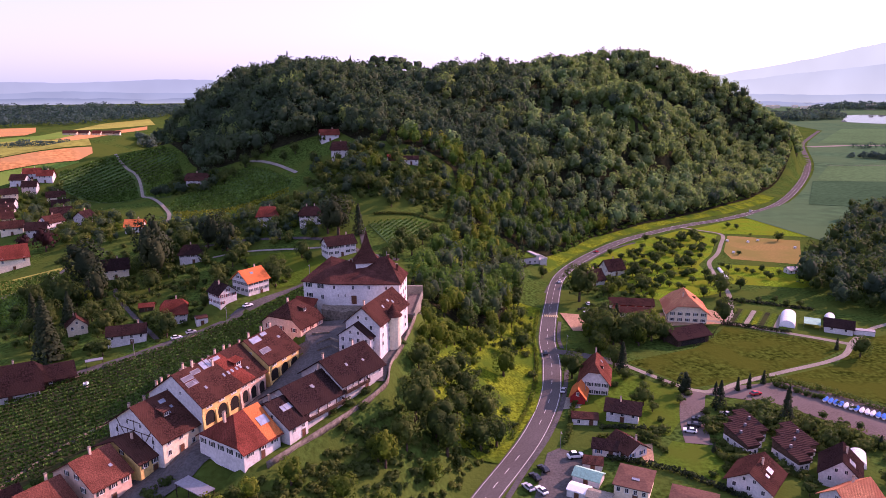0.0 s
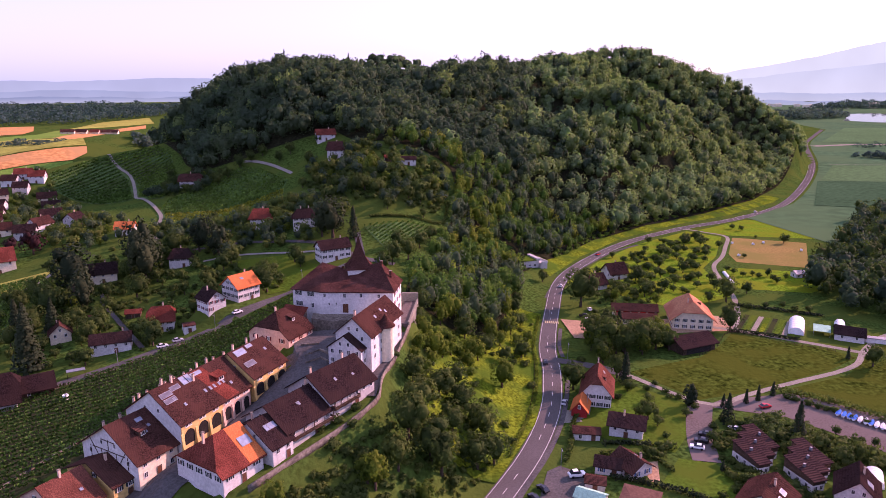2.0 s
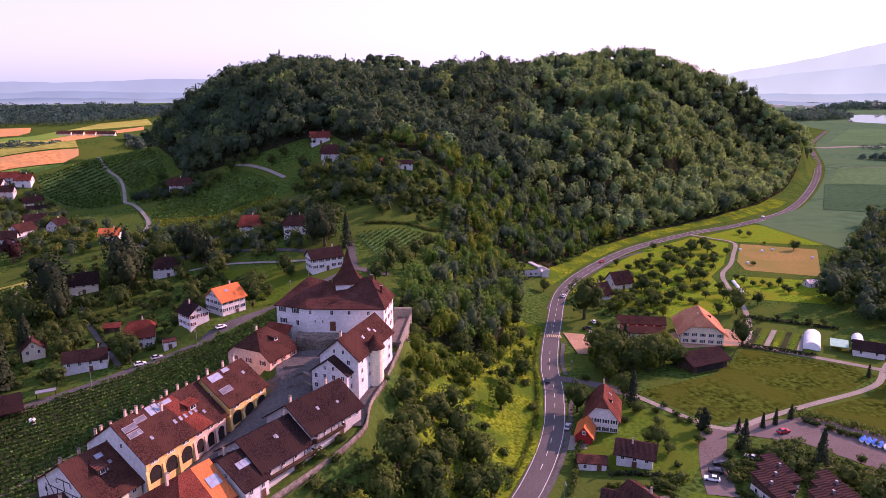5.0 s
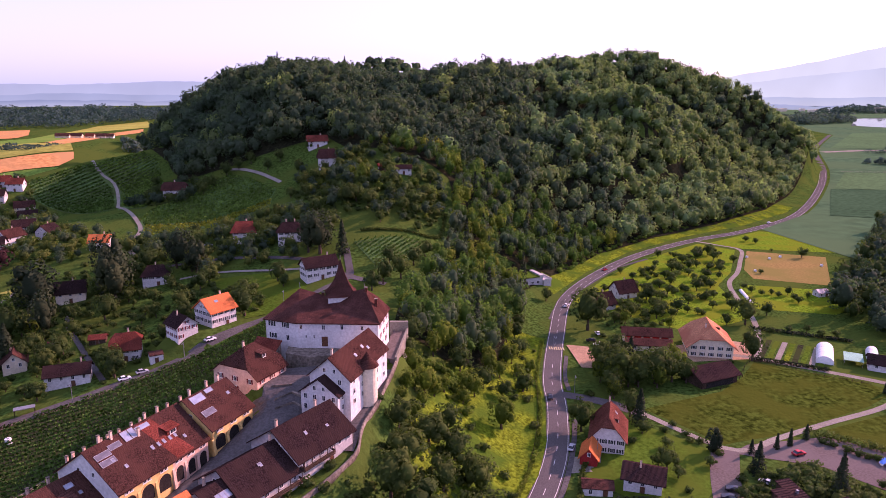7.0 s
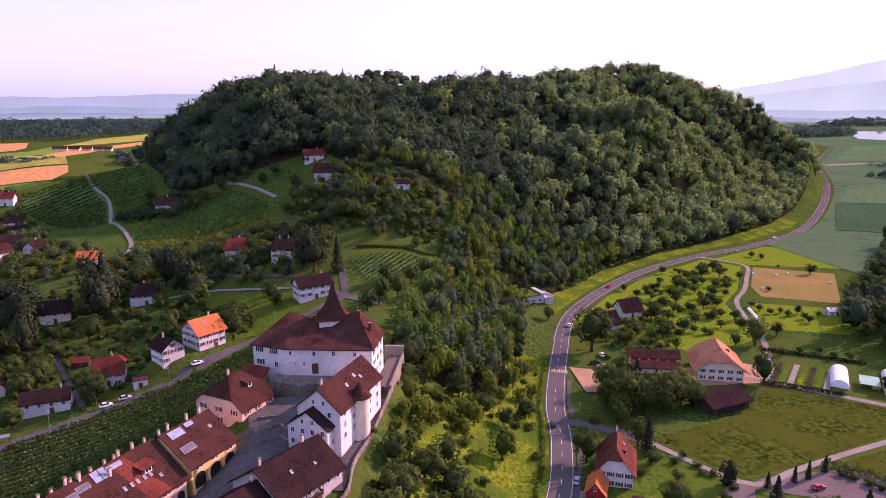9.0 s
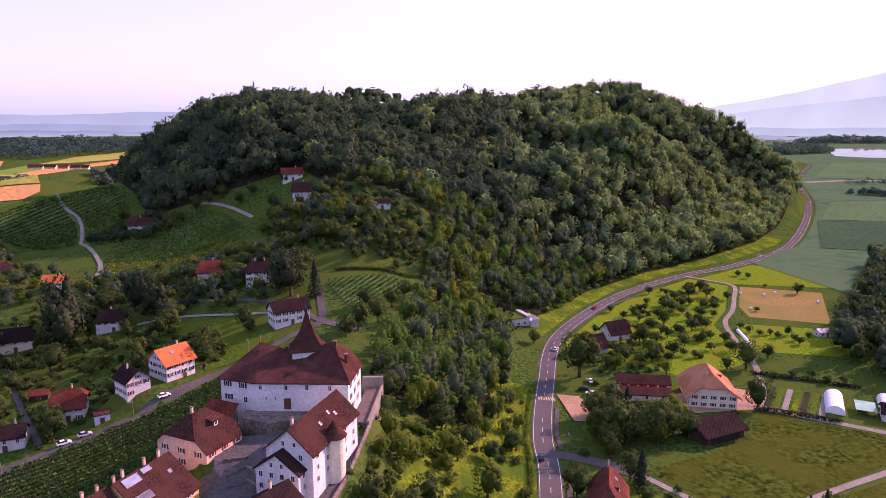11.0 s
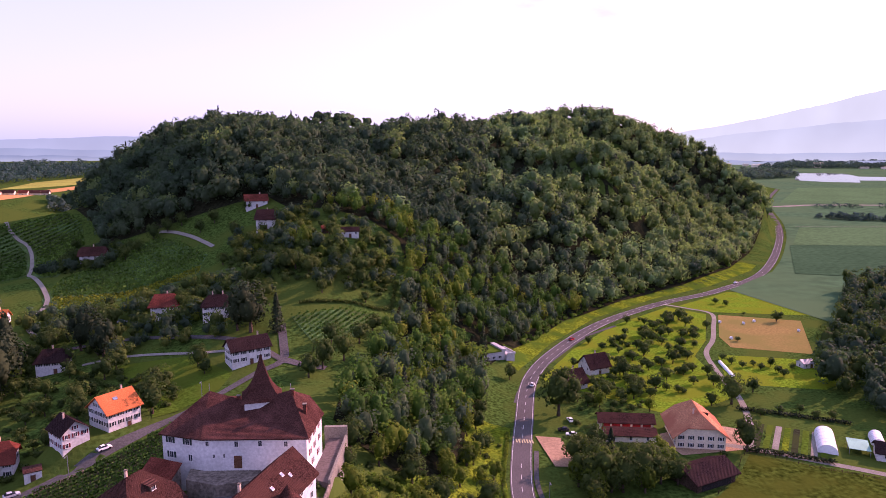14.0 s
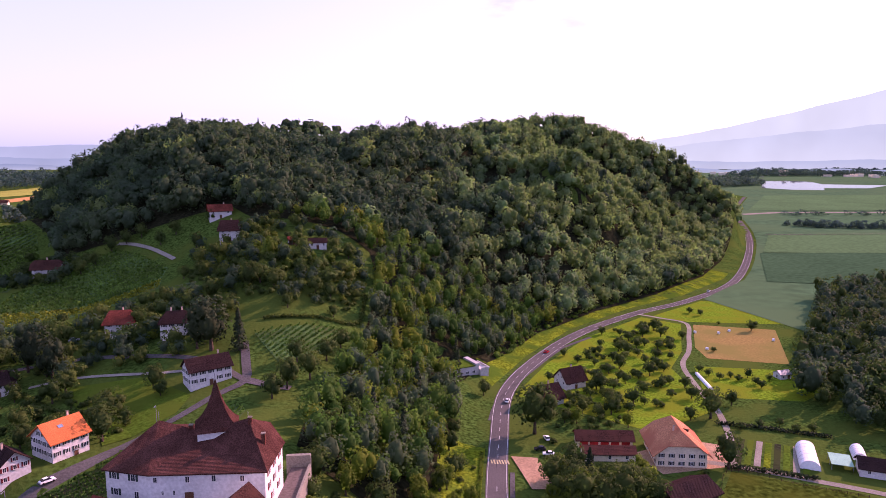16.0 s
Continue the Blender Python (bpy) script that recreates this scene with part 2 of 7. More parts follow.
M_ROOF_FARM = material("weathered_orange_roof_tiles", (0.52, 0.22, 0.11), 0.8, 0.38, 3.6, 0.15, 0.7, pattern="tiles", size=2.2, second=(0.42, 0.15, 0.08))
M_WOOD = material("dark_weathered_timber", (0.075, 0.05, 0.035), 0.85, 0.3, 2.0, 0.3, 0.5, pattern="planks", size=3.0)
M_FRAME = material("painted_window_frame", (0.62, 0.60, 0.57), 0.6, 0.08, 3.0, 0.5, 0.0)
M_SHUTTER = material("dark_green_shutter", (0.035, 0.05, 0.045), 0.6, 0.2, 3.0, 0.5, 0.1)
M_TARP_SHUTTER = material("blue_shutter", (0.06, 0.14, 0.26), 0.6, 0.2, 3.0, 0.5, 0.1)
M_SHUTTER_RED = material("dark_red_shutter", (0.16, 0.03, 0.03), 0.6, 0.2, 3.0, 0.5, 0.1)
M_DOOR = material("brown_door", (0.13, 0.06, 0.035), 0.65, 0.2, 3.0, 0.5, 0.1)
M_REDDOOR = material("red_painted_door", (0.35, 0.035, 0.03), 0.6, 0.15, 3.0, 0.5, 0.1)
# Near-black for panels that paint the shade inside arches and barns.
M_PAINTED_SHADE = material("painted_interior_shade", (0.03, 0.027, 0.025), 0.9, 0.2, 2.0, 0.5, 0.0)
M_GLASS = material("window_glass", (0.025, 0.03, 0.04), 0.08, 0.1, 1.0, 0.5, 0.0, spec=0.6)
M_SKYLIGHT = material("skylight_glass", (0.22, 0.26, 0.33), 0.06, 0.1, 1.0, 0.5, 0.0, spec=0.8)
M_METAL = material("grey_sheet_metal", (0.26, 0.26, 0.28), 0.5, 0.1, 2.0, 0.3, 0.1, metal=0.6)
M_FLATROOF = material("brown_flat_roofing", (0.125, 0.070, 0.052), 0.9, 0.15, 1.5, 0.2, 0.2)
M_PANEL = material("dark_solar_panel", (0.10, 0.10, 0.12), 0.35, 0.15, 1.0, 0.5, 0.0, spec=0.3)
M_ROOF_COUNTRY = material("brown_red_roof_tiles", (0.145, 0.052, 0.035), 0.8, 0.38, 3.6, 0.2, 0.7, pattern="tiles", size=2.2)
M_PLASTIC = material("white_greenhouse_film", (0.75, 0.75, 0.76), 0.5, 0.06, 2.0, 0.3, 0.1)
M_GREENROOF = material("green_net_roof", (0.24, 0.45, 0.36), 0.7, 0.15, 2.0, 0.3, 0.1)
M_BARK = material("bark", (0.075, 0.055, 0.04), 0.95, 0.3, 3.0, 0.5, 0.6)
M_LEAF = material("broad_leaves", (0.046, 0.080, 0.023), 0.8, 0.3, 0.14, 0.05, 0.0, second=(0.074, 0.104, 0.025), leafy=0.42, each=0.14, spec=0.04)
# Wood leaf tones carry the hill's haze, shade and sunlight in their colour.
M_LEAF_FOREST_HAZE = material("hazed_forest_leaves", (0.125, 0.205, 0.098), 0.8, 0.3, 0.1, 0.02, 0.0, second=(0.165, 0.235, 0.098), leafy=0.52, each=0.12, spec=0.04)
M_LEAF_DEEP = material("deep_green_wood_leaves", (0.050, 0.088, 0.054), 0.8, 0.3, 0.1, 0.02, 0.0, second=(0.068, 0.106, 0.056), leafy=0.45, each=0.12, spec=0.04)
M_LEAF_LIT = material("pale_lit_wood_leaves", (0.165, 0.222, 0.080), 0.8, 0.25, 0.1, 0.02, 0.0, second=(0.195, 0.246, 0.082), leafy=0.55, each=0.12, spec=0.04)
# Near wood: no haze in the colour, so warmer than the far leaves.
M_LEAF_SLOPE = material("sunlit_wood_leaves", (0.056, 0.122, 0.024), 0.8, 0.3, 0.14, 0.05, 0.0, second=(0.094, 0.166, 0.028), leafy=0.52, each=0.14, spec=0.04)
M_LEAF_LIGHT = material("light_green_leaves", (0.090, 0.140, 0.018), 0.8, 0.3, 0.14, 0.05, 0.0, second=(0.125, 0.160, 0.020), leafy=0.5, each=0.16, spec=0.04)
M_LEAF_DARK = material("dark_needles", (0.022, 0.036, 0.020), 0.8, 0.3, 0.14, 0.05, 0.0, second=(0.030, 0.046, 0.022), leafy=0.15, each=0.16, spec=0.04)
M_LEAF_RED = material("copper_leaves", (0.048, 0.020, 0.022), 0.8, 0.3, 0.14, 0.05, 0.0, second=(0.040, 0.022, 0.020), leafy=0.2, each=0.16, spec=0.04)
M_VINE = material("vine_leaves", (0.076, 0.158, 0.030), 0.75, 0.25, 0.3, 0.03, 0.0, leafy=0.3, each=0.2)
# Lit copy of the vine leaves: sunlight put into the yellow.
M_VINE_SUNLIT = material("sunlit_vine_leaves", (0.17, 0.20, 0.02), 0.75, 0.3, 0.3, 0.03, 0.0, leafy=0.3, each=0.3)
M_WATER = material("lake_water", (0.25, 0.28, 0.30), 0.03, 0.02, 0.5, 0.1, 0.02, spec=1.0)
M_TARP = material("blue_boat_cover", (0.05, 0.16, 0.50), 0.7, 0.15, 3.0, 0.5, 0.1)
M_TARP_PALE = material("pale_boat_cover", (0.55, 0.55, 0.58), 0.7, 0.1, 3.0, 0.5, 0.1)
M_TYRE = material("black_rubber", (0.015, 0.015, 0.015), 0.8, 0.1, 4.0, 1.0, 0.0)
CAR_PAINT = {k: material(k + "_car_paint", c, 0.25, 0.03, 2.0, 0.5, 0.0, spec=0.6) for k, c in
             dict(white=(0.8, 0.8, 0.8), black=(0.02, 0.02, 0.022), silver=(0.42, 0.43, 0.45), red=(0.45, 0.02, 0.02), blue=(0.06, 0.15, 0.42)).items()}


# ---- building helpers ----
def part(name, data, mat, parent=None, label="", at=None):
    """Links a bmesh, a (vertices, faces) pair or a mesh as one object."""
    if isinstance(data, bmesh.types.BMesh):
        me = bpy.data.meshes.new(name)
        data.to_mesh(me)
        data.free()
    elif isinstance(data, tuple):
        me = bpy.data.meshes.new(name)
        me.from_pydata([tuple(map(float, v)) for v in data[0]], [], data[1])
    else:
        me = data
    if mat and not me.materials:
        me.materials.append(mat)
    ob = new(name, me)
    if parent:
        ob.parent = parent
    if at is not None:
        ob.matrix_basis = at
    if label:
        ob["label"] = label
    return ob


def thing(name, at, label, category, group="", kind=""):
    ob = new(name)
    ob.empty_display_size = 0.5
    ob.matrix_basis = at
    return tagged(ob, label, category, group, kind)


def box(x0, x1, y0, y1, z0, z1):
    v = [(x, y, z) for z in (z0, z1) for y in (y0, y1) for x in (x0, x1)]
    return v, [(0, 2, 3, 1), (4, 5, 7, 6), (0, 1, 5, 4), (2, 6, 7, 3), (0, 4, 6, 2), (1, 3, 7, 5)]


def joined(*pieces):
    vs, fs = [], []
    for v, f in pieces:
        k = len(vs)
        vs += list(v)
        fs += [tuple(i + k for i in q) for q in f]
    return vs, fs


def shared(name, data, mat):
    me = bpy.data.meshes.new(name)
    me.from_pydata([tuple(map(float, v)) for v in data[0]], [], data[1])
    me.materials.append(mat)
    return me


def bulk(name, verts, quads, mat):
    """A mesh from numpy arrays of points and quads."""
    me = bpy.data.meshes.new(name)
    me.vertices.add(len(verts))
    me.vertices.foreach_set("co", np.asarray(verts, np.float32).ravel())
    k = len(quads)
    me.loops.add(4 * k)
    me.loops.foreach_set("vertex_index", np.asarray(quads, np.int32).ravel())
    me.polygons.add(k)
    me.polygons.foreach_set("loop_start", np.arange(0, 4 * k, 4, dtype=np.int32))
    me.update(calc_edges=True)
    me.materials.append(mat)
    return me


def smooth_line(pts, step=4.0):
    """A rounded line through the points, at even steps."""
    p = np.array(pts, float)
    p = np.vstack([2 * p[0] - p[1], p, 2 * p[-1] - p[-2]])
    out = []
    for a, b, c, d in zip(p[:-3], p[1:-2], p[2:-1], p[3:]):
        k = max(1, int(np.hypot(*(c - b)) / step))
        for t in np.arange(k) / k:
            out.append(0.5 * (2 * b + (c - a) * t + (2 * a - 5 * b + 4 * c - d) * t * t + (3 * b - a - 3 * c + d) * t ** 3))
    return np.array(out + [p[-2]])


def ribbon(name, pts, width, mat, lift=0.12, off=0.0, label="", parent=None, kind="structure", step=4.0, across=3, drape=True):
    """A strip of ground along a line; off: metres to its right."""
    line = smooth_line(pts, step)
    d = np.gradient(line, axis=0)
    right = np.stack([d[:, 1], -d[:, 0]], 1) / np.hypot(d[:, 0], d[:, 1])[:, None]
    offs = off + np.linspace(-width / 2, width / 2, across)
    xy = line[:, None] + right[:, None] * offs[None, :, None]
    z = land(xy[..., 0], xy[..., 1]) if drape else land(line[:, 0], line[:, 1])[:, None] + 0 * xy[..., 0]
    v = np.concatenate([xy, (z + lift)[..., None]], -1).reshape(-1, 3)
    idx = np.arange(len(v)).reshape(xy.shape[:2])
    q = np.stack([idx[:-1, :-1], idx[:-1, 1:], idx[1:, 1:], idx[1:, :-1]], -1).reshape(-1, 4)
    ob = new(name, bulk(name, v, q, mat))
    if parent:
        ob.parent = parent
    return tagged(ob, label, "" if parent else "road", "", kind if not parent else "")


def sheet(name, poly, mat, lift=0.1, label="", step=8.0, category="ground", kind="structure"):
    """A piece of ground with its own surface, laid on the land."""
    bm = bmesh.new()
    bm.faces.new([bm.verts.new((x, y, 0)) for x, y in poly])
    xs, ys = [p[0] for p in poly], [p[1] for p in poly]
    for lo, hi, axis in ((min(xs), max(xs), (1, 0, 0)), (min(ys), max(ys), (0, 1, 0))):
        for k in np.arange(lo + step, hi, step):
            geom = bm.verts[:] + bm.edges[:] + bm.faces[:]
            bmesh.ops.bisect_plane(bm, geom=geom, plane_co=[k * a for a in axis], plane_no=axis)
    co = np.array([v.co[:2] for v in bm.verts])
    for v, z in zip(bm.verts, land(co[:, 0], co[:, 1])):
        v.co.z = z + lift
    bmesh.ops.recalc_face_normals(bm, faces=bm.faces[:])
    if sum(f.normal.z for f in bm.faces) < 0:
        bmesh.ops.reverse_faces(bm, faces=bm.faces[:])
    return tagged(part(name, bm, mat), label, category, "", kind)


# ---- ground ----
def spread(a, b, step, far, grow=1.22):
    """Even lines from a to b, then ever wider ones out to the far ends."""
    mid, lo, hi = list(np.arange(a, b + step, step)), [], []
    s, v = step, a
    while v > far[0]:
        s *= grow
        v -= s
        lo.append(v)
    s, v = step, mid[-1]
    while v < far[1]:
        s *= grow
        v += s
        hi.append(v)
    return np.array(lo[::-1] + mid + hi)


gx, gy = spread(-545, 460, 3.6, (-6000, 6000)), spread(90, 1000, 3.6, (-2500, 7500))
X, Y = np.meshgrid(gx, gy)
Z = land(X, Y)
idx = np.arange(X.size).reshape(X.shape)
ground_mesh = bulk("ground", np.stack([X, Y, Z], -1).reshape(-1, 3), np.stack([idx[:-1, :-1], idx[:-1, 1:], idx[1:, 1:], idx[1:, :-1]], -1).reshape(-1, 4), M_GRASS)
ground_mesh.polygons.foreach_set("use_smooth", np.ones(len(ground_mesh.polygons), bool))
tagged(new("ground", ground_mesh), "green meadow ground rolling up to a wooded hill", "ground", "", "structure")

# ---- roads, paths, fields ----
road = ribbon("road", MAIN_ROAD, 7.4, M_ASPHALT, 0.10, label="grey asphalt main road curving round the wooded hill", step=5.0)
ribbon("edge_line", MAIN_ROAD[:18], 0.16, M_LINE, 0.13, 3.2, parent=road, step=5.0, across=2)
ribbon("edge_line", MAIN_ROAD[:18], 0.16, M_LINE, 0.13, -3.2, parent=road, step=5.0, across=2)
centre = smooth_line(MAIN_ROAD[:18], 1.0)
run = np.concatenate([[0], np.cumsum(np.hypot(*np.diff(centre, axis=0).T))])
dash_v, dash_q = [], []
for s in np.arange(4, run[-1] - 6, 8.0):
    if 62 < s < 78 or 176 < s < 190:
        continue
    a, b = (np.array([np.interp(u, run, centre[:, k]) for k in (0, 1)]) for u in (s, s + 3.2))
    d = (b - a) / np.hypot(*(b - a))
    nrm = np.array([d[1], -d[0]]) * 0.085
    dash_q.append([len(dash_v) + k for k in range(4)])
    dash_v += [(*p, land1(*p) + 0.135) for p in (a - nrm, a + nrm, b + nrm, b - nrm)]
part("centre_dashes", bulk("centre_dashes", np.array(dash_v), np.array(dash_q), M_LINE), None, road)
for k in range(7):
    part("crossing_bar", box(44.2 + k * 0.95, 44.7 + k * 0.95, 332.5 - k * 0.2, 335.5 - k * 0.2, 0.10, 0.135), M_YELLOWPAINT, road)
ribbon("pavement", [(13, 186), (20, 201), (28, 217), (35, 235), (40, 253), (43.6, 270)], 1.6, M_PAVING, 0.22, 0.0, "narrow grey pavement along the main road", kind="structure")
ribbon("pavement", [(45.5, 292), (46, 304), (50, 325)], 1.6, M_PAVING, 0.22, 0.0, "narrow grey pavement along the main road", kind="structure")
ribbon("side_road", [(38, 290), (48, 287), (58, 281), (66, 273)], 5.0, M_ASPHALT, 0.14, label="short asphalt side road to the farm")
ribbon("lay_by", [(45, 372), (50, 388), (60, 408), (78, 436), (102, 470), (126, 492)], 2.2, M_PAVING, 0.12, 5.6, "pale cycle track beside the main road", kind="structure")
LEFT_ROAD = [(-196, 214), (-165, 228), (-149, 243), (-141, 250), (-136, 255.5), (-127, 263.5), (-120.5, 269), (-112, 277), (-103, 284), (-97, 290), (-90, 296), (-83, 304.5), (-76.5, 312.5), (-69, 321.5), (-60, 333), (-51, 346), (-43, 355.5), (-45, 370), (-48, 384)]
ribbon("village_road", LEFT_ROAD, 3.4, M_PAVING, 0.25, label="grey village road above the vineyard")
ribbon("village_road", [(-43, 356), (-56, 369), (-69, 376), (-90, 383), (-116, 390), (-150, 388)], 2.8, M_PAVING, 0.25, label="narrow grey village road past the villas")
ribbon("village_road", [(-44, 357), (-34, 352), (-26, 350)], 4.0, M_PAVING, 0.25, label="paved turning place above the castle")
ribbon("footpath", [(-66, 366), (-79, 367), (-109, 373), (-125, 371)], 1.8, M_GRAVEL, 0.25, label="pale footpath along the meadow")
VINE_TRACKS = [[(-160, 405), (-172, 422), (-179, 453), (-192, 477), (-215, 511), (-231, 536), (-258, 592), (-272, 602)], [(-170, 548), (-150, 538), (-126, 524), (-104, 490), (-95, 458)]]
ribbon("vineyard_track", [(-160, 405), (-172, 422), (-179, 453), (-192, 477), (-215, 511), (-231, 536), (-258, 592), (-272, 602), (-281, 609), (-290, 622)], 2.4, M_GRAVEL, 0.5, label="pale winding track through the vineyards")
ribbon("hillside_road", [(-149, 535.5), (-138, 530), (-124, 519), (-113, 507), (-106, 498)], 2.4, M_GRAVEL, 0.5, label="pale road climbing the hillside vineyard")
ribbon("footpath", [(-232, 325), (-218, 340), (-206, 358), (-203, 378)], 2.2, M_GRAVEL, 0.25, label="sunlit gravel path over the meadow")
ribbon("garden_path", [(-164, 345), (-160, 335), (-145, 315), (-131, 297), (-118.5, 281)], 2.0, M_PAVING, 0.25, label="straight paved garden path down the slope")
ribbon("farm_track", [(179, 540), (190, 528), (200, 513), (186, 480), (174, 455), (160, 432), (152, 400), (147, 372), (138, 345), (127, 322)], 2.6, M_GRAVEL, 0.12, label="pale farm track between meadow and stubble")
ribbon("field_path", [(66, 274), (76, 260), (85, 250), (93, 249), (102, 255), (126, 267), (148, 277), (160, 285), (167, 294), (176, 304), (192, 317), (230, 335)], 2.4, M_GRAVEL, 0.12, label="pale footpath round the pasture")
ribbon("farm_road", [(118, 326), (127, 322), (147, 310), (160, 302), (170, 295)], 3.2, M_GRAVEL, 0.1, label="pale farm road beside the market garden")
ribbon("access_road", [(73.5, 212), (75.5, 222), (79.5, 235), (85, 249)], 8.0, M_PARK, 0.12, label="grey access road to the parking place")
sheet("car_park", [(86, 247), (93, 252), (121, 258), (132, 250), (165, 222), (165, 196), (137, 207), (125, 224), (110, 240)], M_PARK, 0.1, "reddish asphalt parking place with a row of boats")
sheet("roadside_yard", [(20, 186), (27, 209), (31, 212), (41, 206), (36, 186)], M_PAVING, 0.14, "grey asphalt yard with parked cars")
sheet("pasture", [(68, 276), (86, 252), (104, 258), (146, 279), (163, 291), (157, 300), (124, 318), (112, 302), (100, 290)], M_FIELD, 0.06, "open green pasture beside the farm")
sheet("meadow", [(122, 262), (150, 274), (178, 303), (260, 330), (330, 250), (190, 190), (150, 238)], M_FIELD, 0.06, "brownish green meadow beyond the footpath")
sheet("stubble_field", [(203, 510), (247, 493), (215, 428), (178, 442), (181, 462)], M_STRAW, 0.08, "dry yellow stubble field with hay bales")
sheet("orchard_meadow", [(66, 398), (92, 442), (128, 488), (178, 532), (196, 512), (170, 455), (152, 428), (146, 372), (112, 352)], M_ORCHARD, 0.06, "bright green orchard meadow with tree shadows")
sheet("paddock", [(203, 517), (186, 534), (240, 575), (290, 560), (262, 505)], M_ORCHARD, 0.06, "bright green meadow beside the main road")
sheet("paddock", [(165, 430), (200, 421), (225, 400), (190, 378), (150, 388)], M_ORCHARD, 0.06, "bright green paddock behind the market garden")
sheet("roadside_grass", [(58, 410), (84, 455), (122, 505), (175, 552), (234, 592), (300, 655), (318, 680), (305, 690), (280, 665), (218, 606), (160, 568), (108, 520), (66, 465), (48, 425)], M_VERGE, 0.12, "strip of yellowish grass at the foot of the wood", step=6)
sheet("slope_meadow", [(12, 203), (27, 236), (32, 255), (35, 280), (36, 306), (44, 345), (30, 350), (10, 318), (2, 285), (-2, 262), (-12, 240), (-14, 225), (0, 205)], M_VERGE, 0.2, "sunlit rough grass on the castle slope", step=5)
sheet("lawn", [(62, 268), (83, 246), (77, 233), (66, 217), (52, 222), (40, 236), (47, 256)], M_LAWN, 0.05, "mown green lawns of the roadside houses")
sheet("lawn", [(57, 201), (66, 214), (75.5, 211), (79, 200), (72, 192), (66, 194.5)], M_LAWN, 0.05, "mown green lawn behind the bungalow")
sheet("patio", [(53.6, 212), (59.4, 212.5), (57, 202.5), (54.5, 202)], M_SAND, 0.08, "pinkish paved patio beside the bungalow", step=3)
sheet("drive", [(38.8, 246.2), (47.6, 248.4), (45, 238.7), (36.6, 237.4)], M_GRAVEL, 0.09, "pale paved drive before the red garage", step=3)
sheet("riding_ground", [(52, 337), (61, 335), (62, 312), (54, 313)], M_SAND, 0.35, "sandy bare ground beside the road", step=2.5)
sheet("farm_yard", [(100, 318), (128, 322), (133, 338), (120, 345), (96, 335)], M_SAND, 0.08, "dusty farm yard round the barn")
sheet("courtyard", [(-94, 152), (-82, 172), (-72, 196), (-62, 220), (-56, 228), (-46, 228), (-38, 232), (-30, 222), (-36, 212), (-46, 198), (-54, 186), (-64, 170), (-78, 152)], M_PAVING, 0.35, "grey paved lane and courtyard below the castle", step=3)
ribbon("lane", [(-23.5, 208), (-22.5, 217), (-20, 228), (-17.8, 240), (-17, 246)], 4.6, M_PAVING, .3, label="grey paved lane below the castle wing")
sheet("castle_yard", [(-56, 228.2), (-48, 228.2), (-50, 243), (-46, 243), (-28, 246), (-20, 240), (-30, 222)], M_PAVING, 0.35, "grey paved castle yard", step=3)
sheet("villa_meadow", [(-112, 366), (-80, 365), (-60, 348), (-62, 336), (-71, 325), (-79, 318), (-84, 330)], M_LAWN, 0.2, "sloping green meadow below the villas", step=6)
# far fields on the plain
for name, poly, mat, label in (
    ("harvested_field", [(-520, 640), (-447, 708), (-384, 768), (-377, 754), (-381, 731), (-410, 701), (-429, 678), (-500, 612)], M_ORANGE, "orange brown harvested field"),
    ("crop_field", [(-522, 643), (-449, 711), (-386, 771), (-398, 790), (-450, 880), (-560, 880), (-640, 760)], M_YELLOW, "green and yellow crop field"),
    ("crop_field", [(-500, 606), (-428, 675), (-409, 699), (-380, 729), (-345, 690), (-352, 640), (-412, 645), (-470, 590)], M_CROP_BRIGHT, "bright green field beside the harvested one"),
    ("crop_field", [(-560, 960), (-640, 1230), (-700, 1260), (-1000, 1230), (-900, 1000)], M_YELLOW, "yellow green crop field"),
    ("harvested_field", [(-655, 1235), (-710, 1275), (-790, 1535), (-789, 1860), (-730, 1720), (-735, 1560)], M_ORANGE, "pale orange harvested field"),
    ("harvested_field", [(-1300, 1660), (-1044, 1790), (-919, 1575), (-871, 1455), (-920, 1420), (-1200, 1400)], M_ORANGE, "tan harvested field before the wood"),
    ("crop_field", [(-820, 1418), (-878, 1600), (-839, 1640), (-713, 1300), (-746, 1174), (-900, 1270)], M_CROP_BRIGHT, "fresh green field"),
    ("crop_field", [(-887, 1655), (-970, 1985), (-950, 2260), (-800, 1940), (-850, 1745)], M_YELLOW, "pale ripening field below the wood"),
    ("plain", [(x + 8, y) for x, y in smooth_line(MAIN_ROAD[14:], 60)] + [(960, 2050), (1000, 3550), (3400, 3550), (3400, 800), (900, 420), (300, 300)], M_PLAIN_HAZE, "wide green plain beyond the main road"),
    ("crop_field", [(330, 640), (414, 793), (521, 785), (640, 760), (560, 640), (437, 600)], M_CROP_DARK, "dark green crop field on the plain"),
    ("crop_field", [(420, 797), (512, 940), (680, 932), (760, 770), (640, 764)], M_CROP, "light green crop field on the plain"),
    ("crop_field", [(690, 1300), (1500, 1220), (1900, 1700), (960, 1700)], M_CROP, "wide green crop field before the lake"),
):
    sheet(name, poly, mat, 0.25 if name == "plain" else 0.6, label, step=110 if name == "plain" else 9 if max(p[1] for p in poly) < 900 else 40)
ribbon("field_path", [(512, 948), (640, 940), (900, 925)], 2.2, M_GRAVEL, 0.7, label="thin pale path across the plain", step=30)
ribbon("field_road", [(634, 1222), (714, 1251), (860, 1243), (1500, 1210)], 18, M_GRAVEL, 0.5, label="pale straight field road on the plain", step=60)

# ---- vegetation ----
rng = np.random.default_rng(7)


